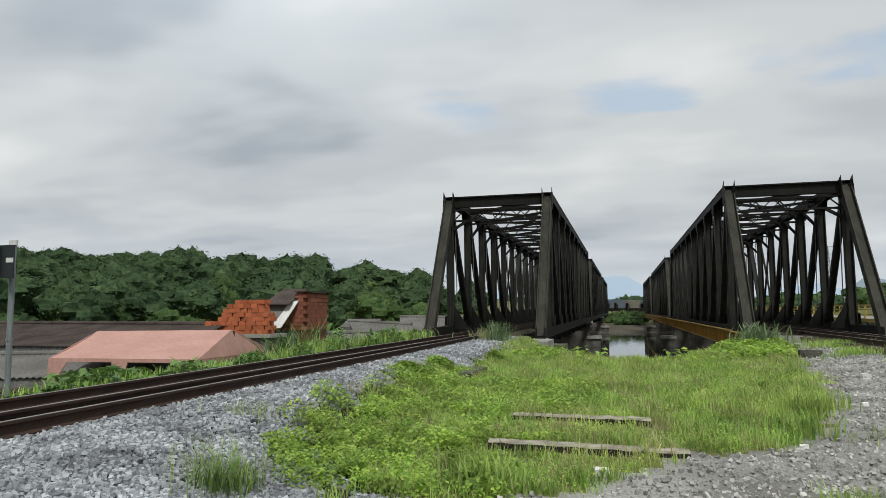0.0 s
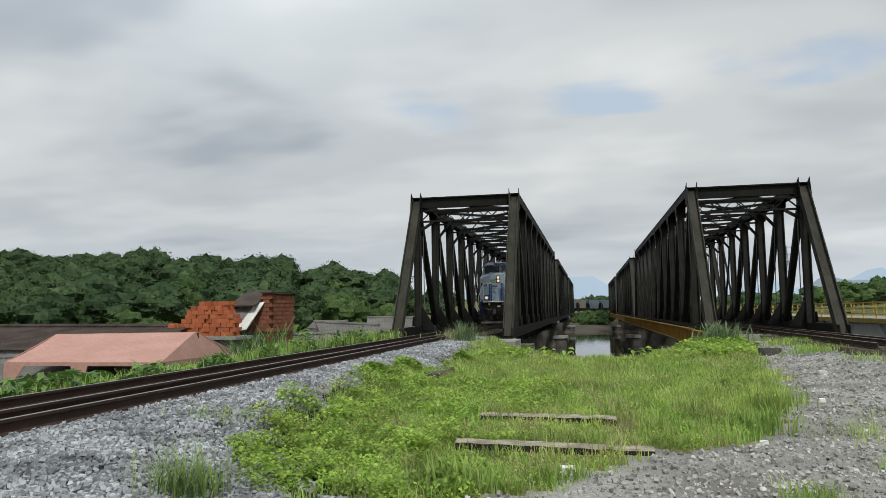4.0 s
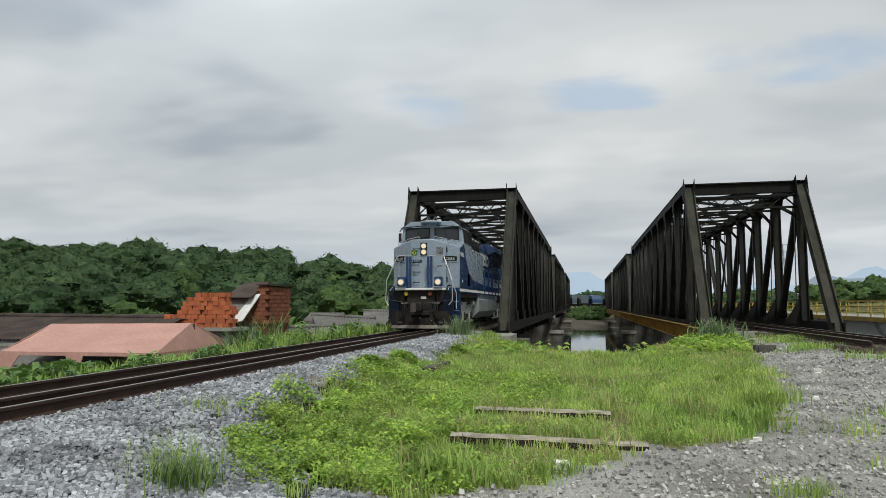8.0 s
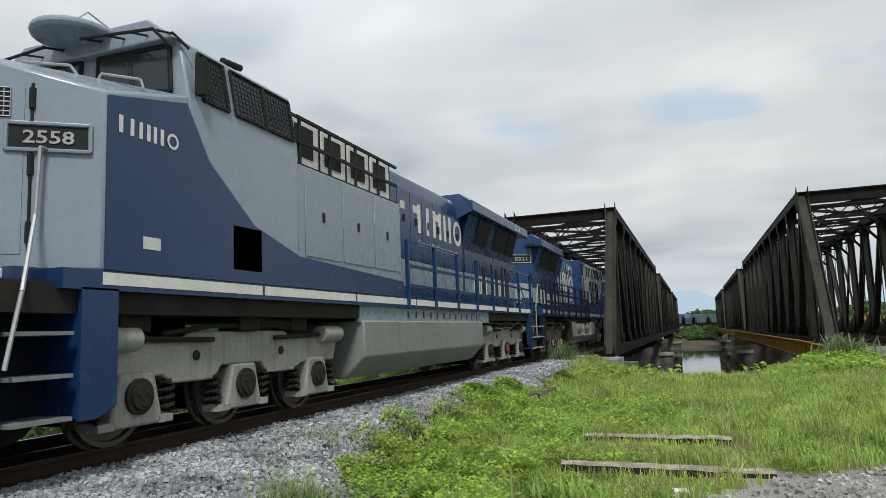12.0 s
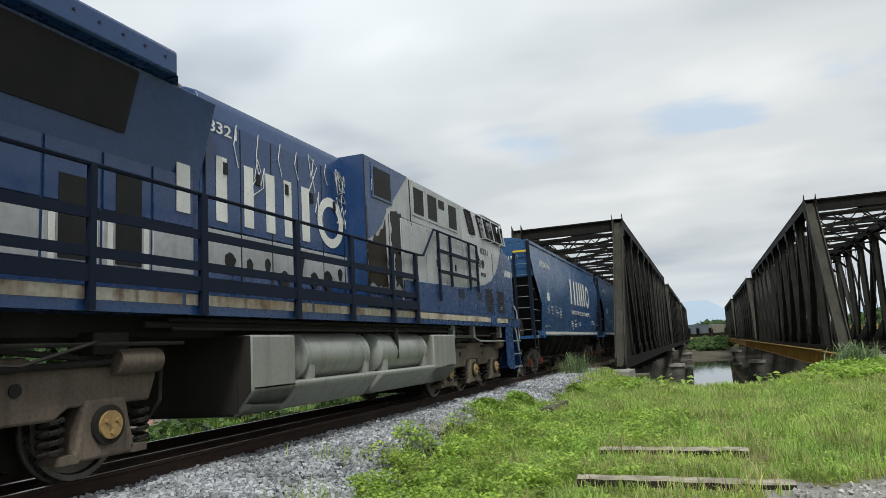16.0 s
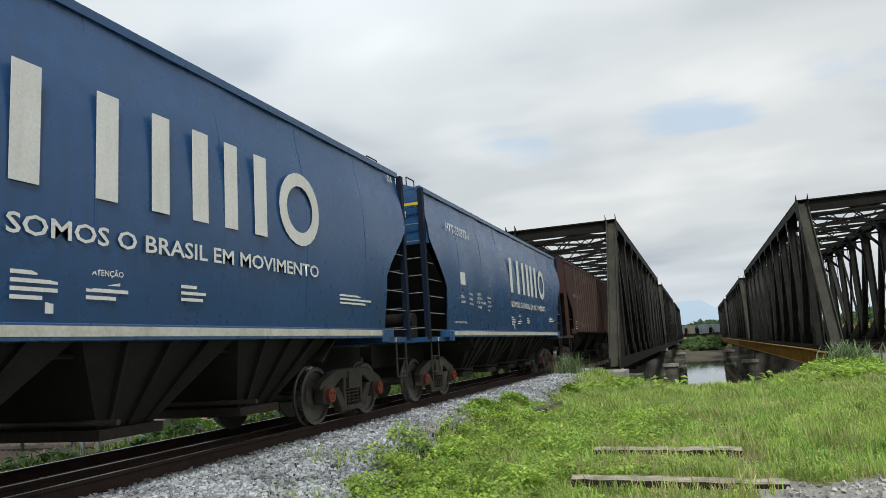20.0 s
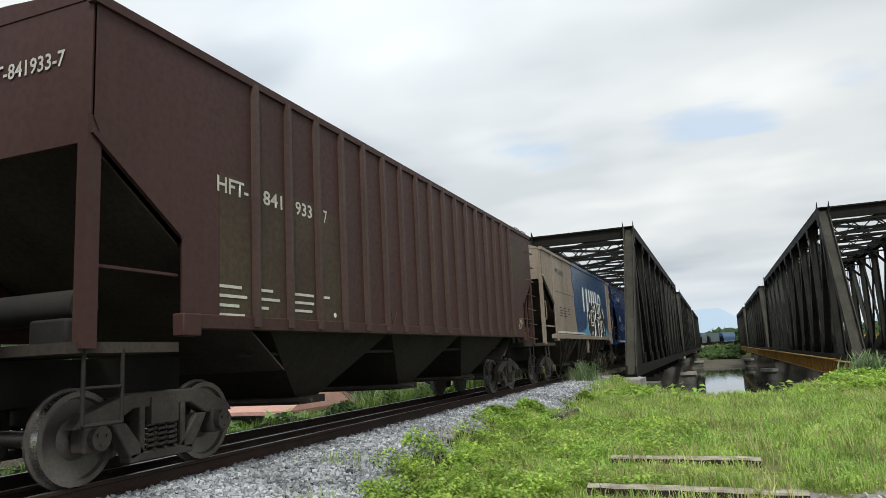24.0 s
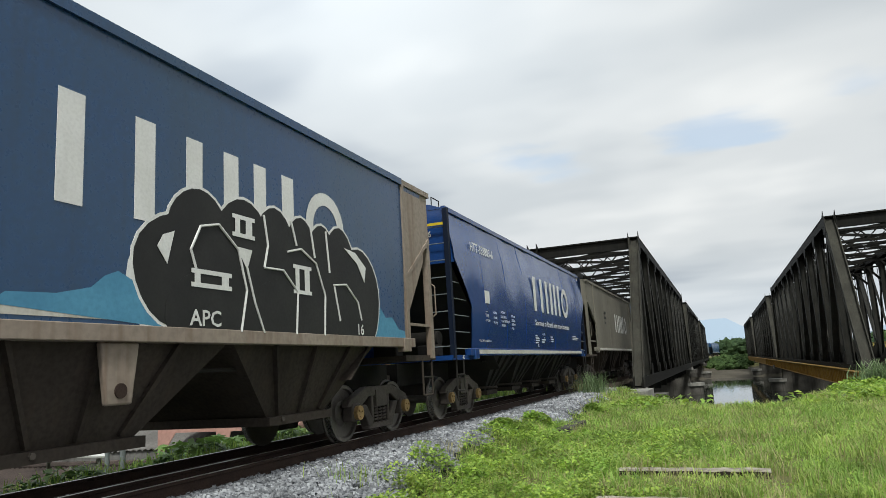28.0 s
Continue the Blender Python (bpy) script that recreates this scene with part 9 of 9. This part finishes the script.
    for k in range(6):
        z = 2.1 + k * 0.46
        x0, x1 = (0.06, 0.3) if V < 0 else (-0.3, -0.06)
        grab(loco, [(x0, 20.43, z), (x0, 20.52, z + 0.03), (x1, 20.52, z - 0.03), (x1, 20.43, z - 0.06)])
    grab(loco, [(0.25, 20.2, 4.76), (0.25, 20.25, 4.98), (-0.35, 20.25, 4.98), (-0.35, 20.2, 4.76)], M_BLACK)
    lettering("2558" if first else "8321", loco, M_WHITE, (-0.05, 20.44, 2.95), (-1, 0, 0), (0, 0, 1), 0.14, 0.3, thick=0.006)
    part("rear_platform", B().box(-1.35, 1.35, 20.6, 21.05, 1.6, 1.76), M_UNDER, loco)
    part("rear_pilot", B().box(-1.3, 1.3, 20.9, 20.98, 0.35, 1.6), M_UNDER, loco)
    part("rear_coupler", B().box(-0.14, 0.14, 20.9, 21.55, 0.83, 1.1), M_BOGIE, loco)
    for k in range(4):
        s = -1 if k < 2 else 1
        part("air_hose", B().tube([(s * (0.5 + 0.1 * (k % 2)), 20.95, 1.1), (s * 0.62, 21.2, 0.75), (s * (0.7 + 0.1 * (k % 2)), 21.25, 0.5)], 0.024), M_HOSE, loco)
    part("jumper_cable", B().tube([(-0.9, 20.95, 1.75), (-1.0, 21.15, 1.35), (-0.8, 21.3, 1.2), (-0.7, 21.35, 1.6)], 0.03), M_HOSE, loco)
    # fuel tank
    y0, y1 = (7.35, 14.45) if first else (6.4, 13.9)
    tank = [(-1.5, 1.34), (1.5, 1.34), (1.5, 0.72), (1.12, 0.36), (-1.12, 0.36), (-1.5, 0.72)]
    if first:
        part("fuel_tank", B().prism(tank, "y", y0, y1), M_TANK, loco, "grey painted fuel tank", bevel=0.03)
        for s in (-1, 1):
            for k in range(1, 4):
                part("tank_seam", B().box(min(s * 1.498, s * 1.506), max(s * 1.498, s * 1.506), y0 + k * 1.78, y0 + k * 1.78 + 0.02, 0.74, 1.33), M_TANK, loco)
    else:
        low_t = [(-1.5, 0.76), (1.5, 0.76), (1.5, 0.68), (1.22, 0.38), (-1.22, 0.38), (-1.5, 0.68)]
        part("fuel_tank", B().prism(low_t, "y", y0, 10.2), M_TANK_B, loco, "stained grey fuel tank", bevel=0.03)
        part("fuel_tank", B().prism(low_t, "y", 10.42, y1), M_TANK_B, loco, "stained grey fuel tank", bevel=0.03)
        tank = [(-1.5, 1.38), (1.5, 1.38), (1.5, 0.68), (1.22, 0.38), (-1.22, 0.38), (-1.5, 0.68)]
        part("tank_block", B().prism(tank, "y", y0 - 0.03, y0 + 1.3), M_TANK_B, loco, bevel=0.03)
        part("tank_block", B().prism(tank, "y", y1 - 0.97, y1 + 0.03), M_TANK_B, loco, bevel=0.03)
        # dark plates over the grey end put in its shade and dark paint
        part("tank_end", B().box(-1.3, 1.3, y1 + 0.031, y1 + 0.06, 0.42, 1.4), M_UNDER, loco, "dark-painted tank end with its shade painted in")
        part("tank_end", B().prism([(-1.49, 1.37), (1.49, 1.37), (1.49, 0.69), (1.21, 0.39), (-1.21, 0.39), (-1.49, 0.69)], "y", y1 + 0.032, y1 + 0.045), M_UNDER, loco, "dark-painted tank end with its shade painted in")
        part("exhaust_stack", B().cyl((0.0, 13.9, 4.6), (0.0, 13.9, 4.86), 0.3, 20).cyl((0.0, 13.9, 4.86), (0.0, 13.9, 4.9), 0.34, 20), M_TAN, loco, "heat-browned exhaust stack")
        part("tank_core", B().box(-0.75, 0.75, y0, y1, 0.7, 1.34), M_UNDER, loco)
        for s in (-1, 1):
            for ya, yb in ((7.85, 10.2), (10.45, 12.68)):
                a = part("air_reservoir", B().cyl((s * 1.1, ya + 0.12, 1.08), (s * 1.1, yb - 0.12, 1.08), 0.355, 24).cyl((s * 1.1, ya, 1.08), (s * 1.1, ya + 0.12, 1.08), 0.2, 24, 0.355).cyl((s * 1.1, yb - 0.12, 1.08), (s * 1.1, yb, 1.08), 0.355, 24, 0.2), M_TANK_B, loco, "round grey air reservoir", smooth=60)
                for y in (ya + 0.25, yb - 0.25):
                    part("strap", B().cyl((s * 1.1, y - 0.02, 1.08), (s * 1.1, y + 0.02, 1.08), 0.362, 24), M_TANK_B, a)
                    part("foot", B().box(min(s * 1.3, s * 1.46), max(s * 1.3, s * 1.46), y - 0.05, y + 0.05, 0.76, 0.95), M_TANK_B, a)
            part("valve", B().cyl((s * 1.4, 9.4, 0.95), (s * 1.4, 9.4, 1.5), 0.06, 10), M_UNDER, loco)
    truck(loco, 4.35, casting, M_UNDER if first else M_GOLD)
    truck(loco, 17.75, casting, M_PURPLE if first else M_GOLD)
    return loco


loco_a = locomotive(1)
loco_b = locomotive(2)


# ---- what moves ----
def front_at(t):
    """Where the leader's lamps stand along the line; it gains a little speed on the way."""
    u = (t - 14.0) / 14.0
    return -9.113 - 87.787 * u - 2.223 * u * u + 0.096 * u * u * u


BEND, RADIUS = 240.0, 150.0     # the line curves away beyond the far bank


def on_line(s, turned=False):
    """The pose of a vehicle whose own origin is s metres along the line."""
    if s <= BEND:
        m = pose(TRACK_X, s, 0)
    else:
        a = (s - BEND) / RADIUS
        m = pose(TRACK_X + RADIUS * (1 - math.cos(a)), BEND + RADIUS * math.sin(a), 0, 0, 0, -math.degrees(a))
    return m @ pose(0, 0, 0, 0, 0, 180) if turned else m


def motions():
    train = [(loco_a, 0.0, False), (loco_b, 42.9, True), (hop_a, 44.45, False), (hop_b, 60.75, False), (hop_c, 77.5, False), (hop_d, 96.05, False), (hop_e, 112.85, False), (hop_f, 129.5, False)]
    at = 146.2
    for car in TAIL:
        train.append((car, at, False))
        at += 16.6
    for k, (car, off, turned) in enumerate(train):
        step = 1.0 if k < 6 else 0.5
        walk(car, [(i * step, on_line(front_at(i * step) + off, turned)) for i in range(int(28 / step) + 1)])
    for w, y, r in SPIN:
        back = w.parent == loco_b
        rows = []
        for i in range(281):
            t = i * 0.1
            a = math.degrees((front_at(0) - front_at(t)) / r) * (-1 if back else 1)
            rows.append((t, pose(0, y, r, a % 360.0, 0, 0)))
        walk(w, rows)


motions()
